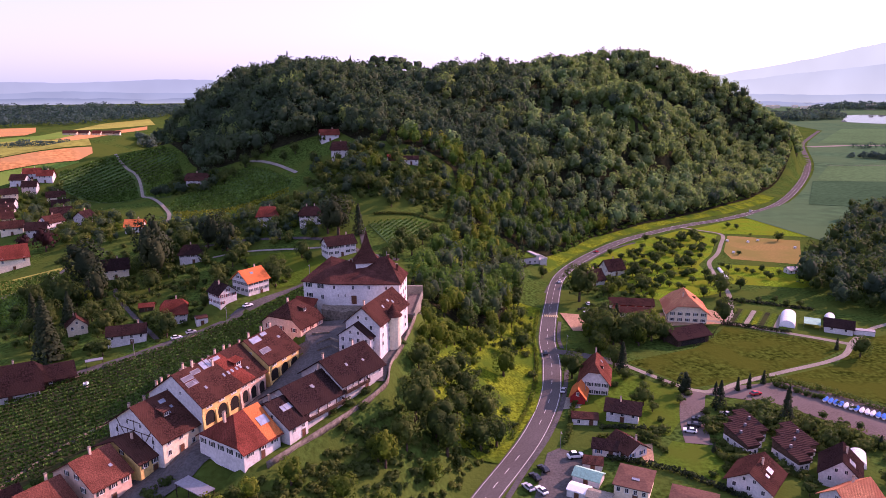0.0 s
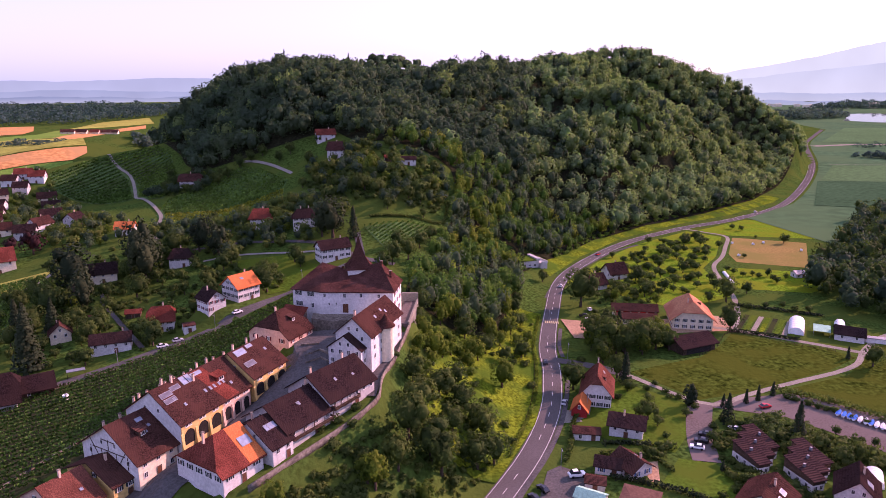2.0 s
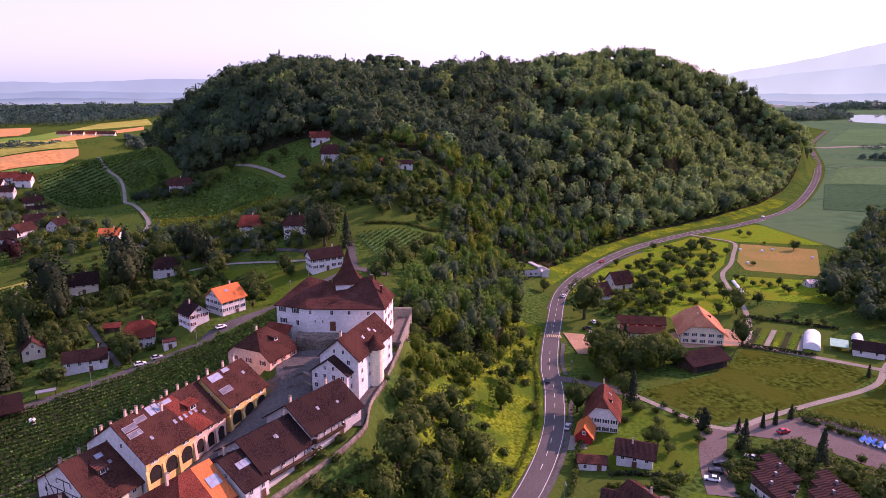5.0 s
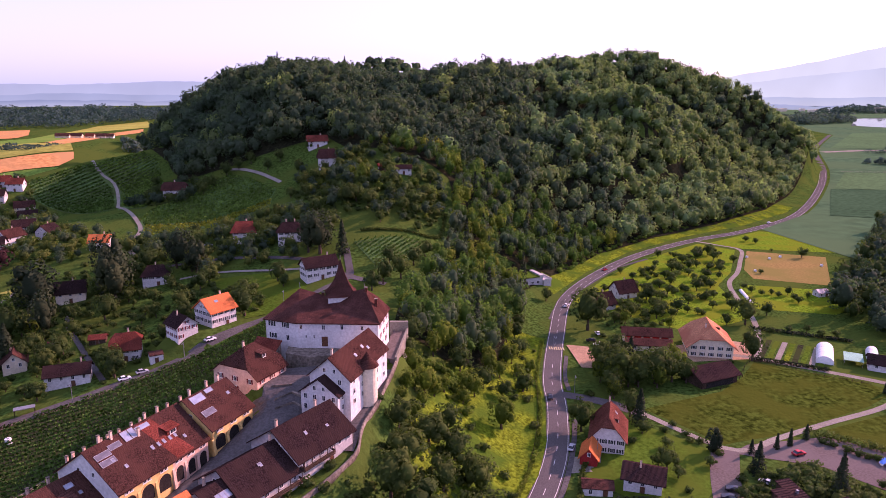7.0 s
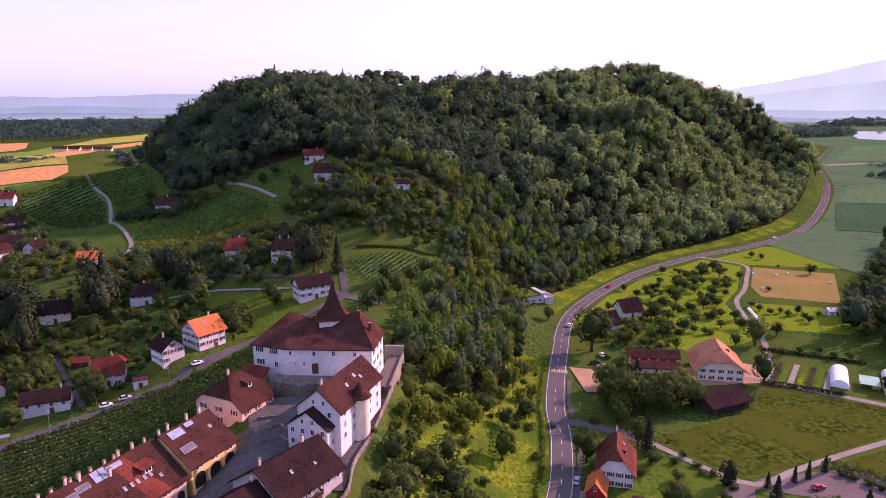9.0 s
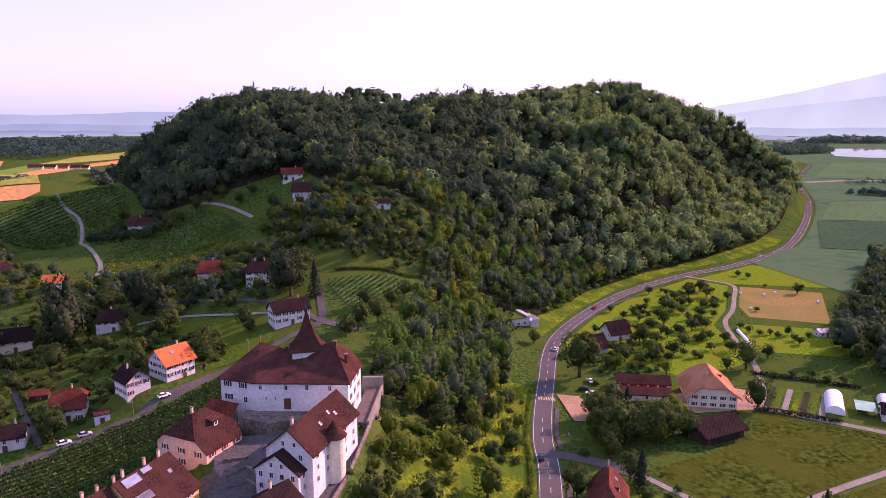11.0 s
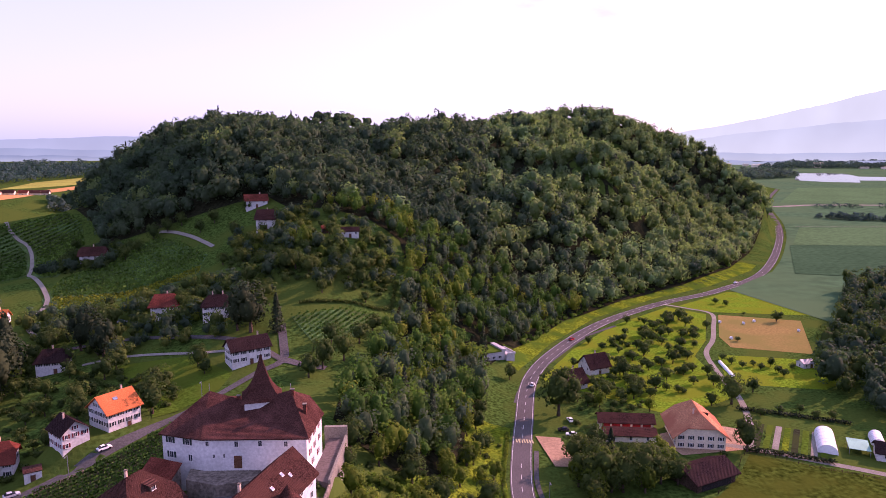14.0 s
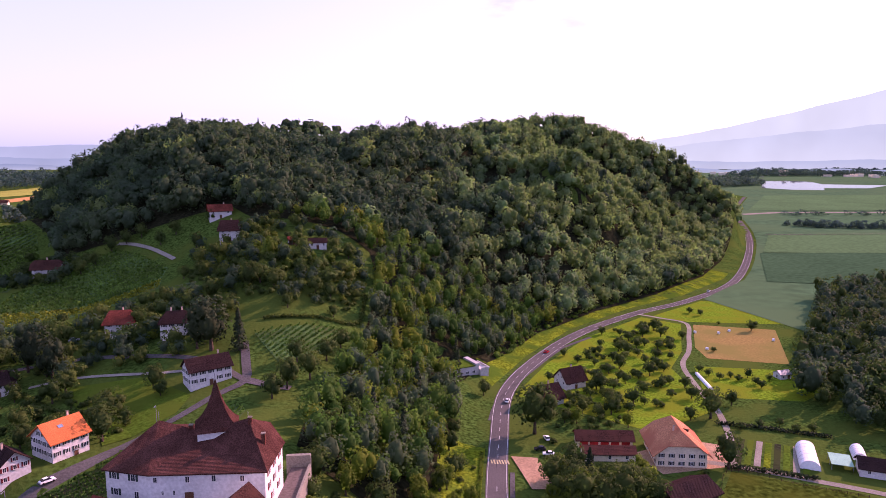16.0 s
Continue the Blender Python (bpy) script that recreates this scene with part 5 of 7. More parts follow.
def along(a, b, t, z, out=0.02):
    """A place on the wall from a to b, and the turn that faces outwards."""
    a, b = Vector(a), Vector(b)
    d = (b - a).normalized()
    p = a + (b - a) * t + Vector((d.y, -d.x)) * out
    return p.x, p.y, z, math.degrees(math.atan2(d.y, d.x))


for t, z, w_, h_, sh in ((.2, EAVE - 1.6, 1.1, 1.5, M_SHUTTER), (.62, EAVE - 1.6, 1.1, 1.5, M_SHUTTER), (.22, EAVE - 5.2, 1.1, 1.5, M_SHUTTER), (.68, EAVE - 5.4, 1.1, 1.6, None)):
    add_window(castle, *along(FOOT[0], FOOT[1], t, z), w_, h_, sh)
for t, z, w_, h_ in ((.04, EAVE - 1.6, .8, 1.2), (.32, EAVE - 1.7, .9, 1.4), (.55, EAVE - 1.6, .9, 1.4), (.8, EAVE - 1.8, .9, 1.3), (.2, EAVE - 4.6, .5, 1.0), (.1, EAVE - 4.6, .5, .9)):
    add_window(castle, *along(FOOT[1], FOOT[2], t, z), w_, h_)
for t, z in ((.2, EAVE - 1.8), (.5, EAVE - 1.8), (.8, EAVE - 1.8), (.2, EAVE - 5), (.5, EAVE - 5), (.8, EAVE - 5), (.35, EAVE - 8.2), (.7, EAVE - 8.2)):
    add_window(castle, *along(FOOT[2], FOOT[3], t, z), 1.0, 1.5, M_SHUTTER_RED)
x_, y_, z_, r_ = along(FOOT[1], FOOT[2], .33, EAVE - 6.0)
part("door", box(-.9, .9, -.12, .1, -1.6, 1.4), M_DOOR, castle, "tall arched wooden door", pose(x_, y_, z_, 0, 0, r_))
tower = part("tower", box(-4.2, 4.2, -4.0, 4.0, 38, 45.6), M_WHITE, castle, "white square tower", pose(-32.0, 265.0, 0, 0, 0, 12))
prof = [(4.9, 45.3), (3.9, 46.3), (2.9, 47.8), (2.0, 49.6), (1.05, 52.4), (.12, 56.2)]
v = [(sx * r, sy * r * .92, z) for r, z in prof for sx, sy in ((-1, -1), (1, -1), (1, 1), (-1, 1))]
f = [(3, 2, 1, 0)] + [(i * 4 + j, i * 4 + (j + 1) % 4, i * 4 + 4 + (j + 1) % 4, i * 4 + 4 + j) for i in range(5) for j in range(4)] + [(20, 21, 22, 23)]
sp = part("spire", (v, f), M_ROOF_SPIRE, tower, "steep dark red flared tile spire")
for wpts in ([(-44, 226), (-40, 228.5), (-36.5, 226.5)], [(-43, 222.5), (-39, 224.5), (-36, 223)], [(-46, 231), (-41, 231.8)]):
    v, f = [], []
    for wx_, wy_ in wpts:
        gz_ = land1(wx_, wy_)
        v += [(wx_ - .2, wy_ - .2, gz_ - .5), (wx_ + .2, wy_ + .2, gz_ - .5), (wx_ + .2, wy_ + .2, gz_ + .9), (wx_ - .2, wy_ - .2, gz_ + .9)]
    for i in range(len(wpts) - 1):
        f += [(4 * i + k, 4 * i + (k + 1) % 4, 4 * i + 4 + (k + 1) % 4, 4 * i + 4 + k) for k in range(4)]
    tagged(part("yard_wall", (v, f + [(0, 1, 2, 3), (len(v) - 1, len(v) - 2, len(v) - 3, len(v) - 4)]), M_STONE), "low stone wall beside the castle lane", "wall", "", "structure")
part("finial", box(-.06, .06, -.06, .06, 56, 57.6), M_METAL, castle, "", pose(-32.0, 265.0, 0))
for cx_, cy_, cz_ in ((-23.9, 261.5, 47.3), (-20.6, 258.5, 44.6), (-37.5, 264.0, 45.0)):
    cc = part("chimney", box(cx_ - .4, cx_ + .4, cy_ - .4, cy_ + .4, cz_ - 2.5, cz_ + 1.0), M_ROOF_COUNTRY, castle)
    part("chimney_cap", box(cx_ - .5, cx_ + .5, cy_ - .5, cy_ + .5, cz_ + 1.003, cz_ + 1.15), M_STONE, cc)
for px_, py_, top in ((-44.8, 265.0, 49.0), (-24.5, 262.5, 49.4)):
    part("weather_vane", box(px_ - .05, px_ + .05, py_ - .05, py_ + .05, top - 4, top), M_METAL, castle)
part("buttress_wall", prism([(-46.5, 253.2), (-30, 251.2), (-28.5, 247.0), (-38.5, 244.5), (-46, 247.5)], 22, 32.6), M_STONE, castle, "dark weathered stone terrace wall")
wing = house(-25.1, 232.2, 22.5, 11.4, 0, 5.0, 71, "cream castle wing with a brown roof and a round stair turret", M_ROOF_OLD, M_WHITE, 0, .6, 5, 2, 3, None, ((-.32, .12),), ((-.1, -.25, .6, .8), (.12, -.2, .6, .8), (.2, -.28, .6, .8)), name="castle_wing", abs_eave=37.0)
wz = wing.matrix_basis.translation.z
ring = [(math.cos(a), math.sin(a)) for a in np.linspace(0, 2 * math.pi, 24, endpoint=False)]
turret = part("turret", prism([(-1.5 + 2.6 * a, -5.8 + 2.6 * b) for a, b in ring], -8, 37.0 - wz), M_CREAM, wing, "round cream stair turret")
cone = [(-1.5 + 3.1 * a, -5.8 + 3.1 * b, 36.8 - wz) for a, b in ring] + [(-1.5 + 1.3 * a, -5.8 + 1.3 * b, 38.6 - wz) for a, b in ring] + [(-1.5, -5.8, 40.6 - wz)]
part("turret_roof", (cone, [(i, (i + 1) % 24, (i + 1) % 24 + 24, i + 24) for i in range(24)] + [(i + 24, (i + 1) % 24 + 24, 48) for i in range(24)] + [tuple(range(23, -1, -1))]), M_ROOF_SPIRE, turret, "conical dark red tiled roof")
part("stone_base", prism([(-1.5 + 2.9 * a, -5.8 + 2.9 * b) for a, b in ring], -8, 26 - wz), M_STONE, turret, "rough stone turret base")
house(-29.6, 223.4, 9.0, 10.5, 0, 3.8, 71, "white gabled annexe with a dark brown roof", M_ROOF_DARK, M_WHITE, 0, .5, 2, 4, 2, None, (), name="annexe", abs_eave=33.6)
def wall_run(name, pts, high, thick, mat, label, lift=0.0):
    """A low wall along a line, following the ground."""
    line = smooth_line(pts, 2.5)
    d = np.gradient(line, axis=0)
    nrm = np.stack([d[:, 1], -d[:, 0]], 1) / np.hypot(d[:, 0], d[:, 1])[:, None] * thick / 2
    a, b = line + nrm, line - nrm
    z = land(line[:, 0], line[:, 1])
    v = np.concatenate([np.c_[a, z - 1.2], np.c_[a, z + high + lift], np.c_[b, z + high + lift], np.c_[b, z - 1.2]])
    n = len(line)
    q = [(k * n + i, k * n + i + 1, ((k + 1) % 4) * n + i + 1, ((k + 1) % 4) * n + i) for k in range(4) for i in range(n - 1)] + [(0, n, 2 * n, 3 * n), (n - 1, 4 * n - 1, 3 * n - 1, 2 * n - 1)]
    return tagged(new(name, bulk(name, v, np.array(q), mat)), label, "wall", "", "structure")


house(-104.5, 292.8, 4.5, 4.5, 2.4, .5, 30, "small white flat garage beside the village road", M_ROOF_OLD, M_WHITE, 0, .2, 0, 0, 0, None, (), name="garage")
house(-153.3, 312.5, 3.4, 2.6, 2.0, .9, 20, "small brown garden shed on the lawn", M_ROOF_OLD, M_WOOD, 0, .3, 1, 0, 1, None, (), name="garden_shed")
house(-136.5, 314.5, 6, 4, 2.2, 1.2, 15, "dark garden shed with a red roof", M_ROOF_RED, M_WOOD, 0, .4, 1, 0, 1, None, (), name="garden_shed")
tagged(part("terrace", prism([(-18.8, 252), (-14.6, 250), (-12.6, 274.6), (-16.8, 274.6)], 18, 29.6), M_PARK), "reddish brown paved terrace beside the castle", "terrace", "", "structure")
wall_run("terrace_wall", [(-14.2, 250), (-16.0, 236), (-17.5, 228), (-20.2, 217), (-20.8, 206), (-28, 193.6), (-37.2, 181.5), (-46, 170)], 1.0, .5, M_STONE, "weathered stone terrace wall round the castle hill")
tagged(part("terrace_wall", joined(prism([(-18, 274.7), (-12.0, 274.7), (-12.0, 275.9), (-18, 275.9)], 18, 32.6), prism([(-12.5, 274.6), (-11.9, 274.6), (-13.9, 250), (-14.5, 250)], 18, 30.4)), M_GRAVEL), "pale ruined wall at the castle corner", "wall", "", "structure")
wall_run("vineyard_wall", [(-122, 180), (-114, 200), (-104, 216), (-96, 232)], .8, .4, M_STONE, "low stone wall beside the vineyard")
wall_run("garden_wall", [(-140, 247), (-133, 254), (-123.5, 262), (-115, 270), (-106, 278), (-98, 285.5), (-89, 292.5)], .7, .35, M_STONE, "low garden wall along the village road")

# ---- houses of the plain ----
bun = thing("flat_roofed_house", pose(45.5, 421, 3.4, 0, 0, 22), "concrete house with a grass-covered flat roof below the wood", "house")
part("wall", joined(box(-9, 6, -5, 6, -3, 4.2), box(6.002, 10.5, -6.5, 4, -3, 2.6)), M_GREYWALL, bun)
part("green_roof", box(-9.4, 4, -5.4, 6.4, 4.2, 4.6), M_LAWN, bun, "flat roof covered with grass")
part("parapet", joined(box(4.02, 6.4, -5.4, 6.4, 4.2, 5.4), box(6.41, 10.8, -6.8, -6.4, 2.6, 3.5), box(10.4, 10.8, -6.39, 4.3, 2.6, 3.5)), M_GREYWALL, bun)
for k in range(4):
    add_window(bun, -7 + k * 3.4, -5.02, 1.6, 0, 1.6, 1.2)
house(94, 408, 11, 9.5, 4.2, 4.8, 22, "white house with a steep dark roof in the orchard", M_ROOF_DARK, M_WHITE, 0, .9, 3, 2, 2, None, ((.1, .1),))
house(77, 388, 13, 10, 3.6, 4.6, 24, "white house with a dark roof behind a round tree", M_ROOF_DARK, M_WHITE, 0, .9, 3, 2, 1, None, ((.2, .1),))
ls = house(88, 344, 20, 7, 3.6, 2.0, -8, "long open-fronted shed with a brown roof", M_ROOF_OLD, M_CREAM, 0, .9, 0, 0, 0, None, (), name="shed", doors=0)
for k in range(5):
    part("shed_bay", box(-9.2 + k * 3.8, -6.2 + k * 3.8, -3.56, -3.4, -.2, 2.7), M_REDDOOR, ls)
house(86, 333, 18, 7, 3.0, 1.6, -8, "low shed with a brown tiled roof in the farm yard", M_ROOF_OLD, M_CREAM, 0, .6, 3, 1, 1, None, (), name="shed", doors=0)
barn = house(110, 332, 19, 17, 5.6, 6.8, 80, "large farmhouse with a broad weathered orange roof", M_ROOF_FARM, M_CREAM, (4.5, .5), 1.6, 5, 5, 2, M_SHUTTER, ((-.2, .1),), (), name="farmhouse", dormers=((.05, -1),))
sh2 = house(99, 300, 17, 11, 3.8, 2.6, 24, "open timber barn with a dark brown roof", M_ROOF_DARK, M_WOOD, 0, 1.2, 0, 0, 0, None, (), name="barn", doors=0)
# Dark panels on the closed walls stand for the shaded openings.
part("barn_opening", box(-6.5, 6.5, -5.56, -5.4, -.3, 3.0), M_PAINTED_SHADE, sh2)
part("barn_opening", box(8.4, 8.56, -4, 4, -.3, 3.0), M_PAINTED_SHADE, sh2)


def greenhouse(x, y, w, d, h, turn, mat, label):
    ob = thing("greenhouse", pose(x, y, land1(x, y), 0, 0, turn), label, "greenhouse")
    ang = np.linspace(0, math.pi, 15)
    v = [(sx * w / 2, math.cos(a) * d / 2, math.sin(a) ** .8 * h - .1) for sx in (-1, 1) for a in ang]
    part("film_cover", (v, [(i, i + 1, i + 16, i + 15) for i in range(14)] + [tuple(range(14, -1, -1)), tuple(range(15, 30))]), mat, ob)
    for k in range(7):
        xx = -w / 2 + w * k / 6
        rv = [(xx + o, math.cos(a) * (d / 2 + .04), math.sin(a) ** .8 * (h + .04) - .1) for o in (-.06, .06) for a in ang]
        part("hoop", (rv, [(i, i + 1, i + 16, i + 15) for i in range(14)]), M_METAL, ob)
    return ob


greenhouse(156, 325, 18, 6.5, 3.4, 62, M_PLASTIC, "white plastic film tunnel greenhouse")
greenhouse(176, 326, 9, 4.5, 2.8, 62, M_PLASTIC, "short white film tunnel")
ct = thing("shade_house", pose(164, 319, 0, 0, 0, 62), "low frame covered with green netting", "greenhouse")
part("net_roof", box(-5, 5, -3.4, 3.4, 2.4, 2.5), M_GREENROOF, ct)
for sx in (-4.8, 0, 4.8):
    for sy in (-3.2, 3.2):
        part("post", box(sx - .06, sx + .06, sy - .06, sy + .06, -.2, 2.4), M_METAL, ct)
house(172, 312, 11, 8, 3.4, 2.4, 152, "white shed with a dark brown roof at the market garden", M_ROOF_DARK, M_WHITE, 0, .7, 2, 0, 1, None, (), name="shed")
house(181, 308, 8, 3, 2.2, .4, -20, "white site container beside the farm road", M_METAL, M_WHITE, 0, .1, 2, 0, 1, None, (), name="container", doors=0)
greenhouse(158.8, 407.5, 22, 2.0, 1.1, 80.3, M_PLASTIC, "long narrow white film tunnel in the meadow")
house(199, 409, 6, 5, 2.6, 1.4, 10, "small white hut beside the stubble field", M_METAL, M_WHITE, 0, .4, 2, 1, 1, None, (), name="hut")
house(51, 255, 14, 10, 5.2, 6.0, 75, "white country house with a steep red brown tiled roof", M_ROOF_COUNTRY, M_WHITE, (2.0, .35), .9, 4, 4, 2, M_SHUTTER, ((.4, .02),), ((.2, -.2, .7, .9),), dormers=((-.1, -1),))
house(43.5, 245.5, 8.5, 5.0, 2.8, 3.0, 72, "small red timber garage with an orange roof", M_ROOF_ORANGE, M_REDDOOR, 0, .6, 0, 0, 0, None, (), name="garage")
house(55.2, 230.6, 10, 8.4, 4.2, 2.0, -20, "white bungalow with a dark brown roof and a porch", M_ROOF_DARK, M_WHITE, 0, 1.0, 3, 2, 2, None, ((-.1, -.1),))
house(42, 228.5, 8, 4.5, 2.5, 1.0, -8, "low garden house with a brown roof", M_ROOF_OLD, M_WHITE, 0, .4, 2, 1, 1, None, (), name="garden_house")
house(44.4, 209.2, 7, 5.6, 2.8, 1.5, -18, "white bungalow wing with a dark brown roof", M_ROOF_DARK, M_WHITE, 0, .6, 2, 1, 1, M_TARP_SHUTTER, ())
house(50.6, 208.4, 8.6, 7.4, 3.0, 2.3, -62, "white bungalow with a brown gabled roof", M_ROOF_OLD, M_WHITE, 0, .8, 2, 2, 1, M_TARP_SHUTTER, ((.3, .1),), ((.0, .2, .9, .5),))
house(39.0, 201.4, 5.4, 4.4, 2.3, .9, -15, "grey shed with a brown roof in the yard", M_ROOF_OLD, M_GREYWALL, 0, .3, 1, 1, 1, None, (), name="shed")
house(36.2, 194.2, 7.5, 5, 2.4, 1.2, -30, "shed with a pale green corrugated roof", M_GREENROOF, M_WHITE, 0, .3, 0, 0, 1, None, (), name="shed")
house(47.2, 188.2, 8.8, 10.4, 4.2, .4, -25, "cream block of flats with a low brown roof", M_FLATROOF, M_CREAM, 2.5, .5, 4, 3, 2, None, (), ((.0, -.15, .8, .8), (.12, -.15, .8, .8)))
house(60.5, 180.5, 11, 8, 2.6, .4, -25, "low brown roofed building behind the hedge", M_FLATROOF, M_CREAM, 2.0, .5, 3, 2, 1, None, ())


house(32.4, 188.0, 5.5, 4.2, 2.2, .5, -30, "white roofed shed in the roadside yard", M_PLASTIC, M_WHITE, 0, .2, 1, 0, 1, None, (), name="shed")
house(37.0, 184.0, 6.5, 4.2, 2.2, .6, -25, "shed with a pale rusty metal roof", M_GRAVEL, M_WHITE, 0, .2, 1, 0, 1, None, (), name="shed")
carport = thing("carport", pose(-60.7, 162.6, land1(-60.7, 162.6), 0, 0, -34), "open carport with a pale grey flat roof", "carport")
part("roof", box(-4.8, 4.8, -1.9, 1.9, 3.0, 3.2), M_METAL, carport)
for cx_ in (-4.5, 0, 4.5):
    for cy_ in (-1.7, 1.7):
        part("post", box(cx_ - .08, cx_ + .08, cy_ - .08, cy_ + .08, -1.5, 3.0), M_WOOD, carport)


def stepped_house(x, y, turn, label):
    """Three staggered units under dark low-pitched roofs, white below and timber-clad above."""
    ob = thing("terraced_house", pose(x, y, land1(x, y), 0, 0, turn) @ Matrix.Diagonal((.9, .86, .9, 1)), label, "house", "terraced houses by the parking place")
    for k, (ox, oy) in enumerate(((-4.4, -3.4), (0, 0), (4.4, 3.4))):
        a, b, lo, hi = 2.15, 6.0, 3.9 + k * .25, 5.6 + k * .25
        u = part("unit", ([(ox - a, oy - b, -.6), (ox + a, oy - b, -.6), (ox + a, oy + b, -.6), (ox - a, oy + b, -.6), (ox - a, oy - b, lo), (ox + a, oy - b, lo), (ox + a, oy + b, hi), (ox - a, oy + b, hi)],
                          [(0, 1, 5, 4), (2, 3, 7, 6), (1, 2, 6, 5), (3, 0, 4, 7), (4, 5, 6, 7)]), M_WHITE, ob)
        part("cladding", joined(box(ox - a - .08, ox + a + .08, oy - b - .08, oy - b - .01, 2.5, lo - .02), ([(ox - a - .08, oy - b - .05, 2.5), (ox - a - .08, oy + b, 2.5), (ox - a - .08, oy + b, hi - .05), (ox - a - .08, oy - b - .05, lo - .05),
                                 (ox - a - .02, oy - b - .05, 2.5), (ox - a - .02, oy + b, 2.5), (ox - a - .02, oy + b, hi - .05), (ox - a - .02, oy - b - .05, lo - .05)], [(0, 3, 2, 1), (4, 5, 6, 7), (0, 1, 5, 4), (2, 3, 7, 6), (1, 2, 6, 5), (3, 0, 4, 7)])), M_WOOD, u, "dark timber cladding")
        rv = [(ox - a - .35, oy - b - .8, lo - .08), (ox + a + .35, oy - b - .8, lo - .08), (ox + a + .35, oy + b + .5, hi + .16), (ox - a - .35, oy + b + .5, hi + .16)]
        part("roof", (rv + [(p, q, c + .22) for p, q, c in rv], [(0, 3, 2, 1), (4, 5, 6, 7), (0, 1, 5, 4), (1, 2, 6, 5), (2, 3, 7, 6), (3, 0, 4, 7)]), M_ROOF_DARK, u)
        for wx_ in (-1.1, .9):
            add_window(u, ox + wx_, oy - b - .01, 1.4, 0, 1.2, 1.3)
        for wy_ in (-3.5, 0, 3.5):
            add_window(u, ox - a - .01, oy + wy_, 1.4, -90, 1.1, 1.3)
        mid_z = (hi + lo) / 2
        part("chimney", box(ox - .35, ox + .35, oy - .1, oy + .6, mid_z - .4, mid_z + 1.3), M_METAL, u)
        sk_ = part("skylight", box(-.5, .5, -.65, .65, -.1, .12), M_METAL, u, "", pose(ox + .9, oy - 2.2, mid_z - .38, 8.5))
        part("pane", box(-.42, .42, -.57, .57, .1, .15), M_SKYLIGHT, sk_)
    return ob


stepped_house(88.2, 214.6, 17, "staggered white houses with low dark brown roofs")
stepped_house(99.2, 206.4, 17, "staggered brown-clad houses with low dark roofs and skylights")
house(80.5, 190, 12, 11, 3.6, 3.6, 50, "white gabled house with a dark roof and a roof terrace", M_ROOF_OLD, M_WHITE, 0, 1.0, 3, 3, 2, None, ((.1, -.1),), ((.1, -.28, 2.0, 1.6), (-.15, -.3, .8, 1.0)))
house(105.5, 193.5, 11, 10, 4.2, 4.6, 60, "white house with a dark roof and a glazed dormer", M_ROOF_DARK, M_WHITE, 0, .6, 3, 2, 2, None, ((.1, -.1),), ((-.15, -.25, 2.2, 1.8),))
house(101, 180.5, 12, 9, 3.6, 3.6, 25, "house with an orange red tiled roof", M_ROOF_FARM, M_WHITE, 0, .8, 3, 2, 1, None, ((.1, .1),))
greenhouse(116, 203, 7, 5, 2.8, 60, M_PLASTIC, "white vaulted pool cover in the garden")

# ---- vines ----
def vineyard(name, label, poly, turn, gap, mat, per=3.0, size=.42, high=1.5, seed=1, soil=M_VINE_GROUND):
    """Rows of vines in a plot: leafy hedges of many small clumps."""
    rg = np.random.default_rng(seed)
    if soil:
        sheet("vineyard_ground", poly, soil, .12, "grassy soil between the vine rows", step=7)
    c, s = math.cos(radians(turn)), math.sin(radians(turn))
    px, py = np.array(poly).T
    u, v = c * px + s * py, -s * px + c * py
    pts = []
    for k in np.arange(v.min() + gap / 2, v.max(), gap):
        t = np.arange(u.min(), u.max(), 1 / per)
        t = t + rg.uniform(-.2, .2, len(t))
        x, y = c * t - s * k, s * t + c * k
        m = inside(x, y, poly) & (rg.uniform(0, 1, len(t)) < .96)
        for track in VINE_TRACKS:
            m &= near_line(x, y, track) > 2.8
        pts.append(np.stack([x[m], y[m]], 1))
    p = np.concatenate(pts)
    p = np.repeat(p, 2, 0)
    q = np.c_[p + rg.normal(0, .1, p.shape), land(p[:, 0], p[:, 1]) + .3 + rg.uniform(.25, 1, len(p)) * (high - .3)]
    d = rg.normal(0, 1, q.shape)
    d[:, 2] = np.abs(d[:, 2])
    leaves = cards(q, d, size, rg, d / np.linalg.norm(d, axis=1)[:, None] + np.array([0, 0, .5]))
    return tagged(new(name, quads_mesh(name, leaves[0], mat, leaves[1])), label, "vineyard", "", "stuff")


vineyard("vineyard", "green vine rows between the old town and the village road", [(-128, 178), (-150, 232), (-146, 240), (-138, 248), (-132, 255), (-123, 262), (-115, 270), (-106, 278), (-98, 285), (-88, 293), (-80, 302), (-72, 312), (-65, 320), (-58, 310), (-57, 280), (-66, 258), (-76, 232), (-88, 212), (-106, 196), (-116, 180)], 29, 2.9, M_VINE, 5.0, .40, 1.7, 21, M_SOIL)
# Plot in the sun strip, painted with the yellower vine leaves.
vineyard("vineyard", "hillside vine rows with sunlight put into their yellow green", [(-172, 440), (-135, 449), (-104, 462), (-106, 474), (-140, 458), (-186, 462)], 24, 3.0, M_VINE_SUNLIT, 2.6, .6, 1.7, 22)
vineyard("vineyard", "dark green vine rows on the hillside", [(-186, 463), (-140, 460), (-107, 476), (-107, 490), (-128, 514), (-150, 530), (-190, 494)], 24, 3.0, M_VINE, 2.6, .62, 1.7, 23)
vineyard("vineyard", "dark green vine rows on the far slope", [(-305, 558), (-256, 538), (-234, 536), (-258, 596), (-272, 606), (-287, 616), (-316, 576)], 60, 3.4, M_VINE, 2.0, .8, 1.8, 24)
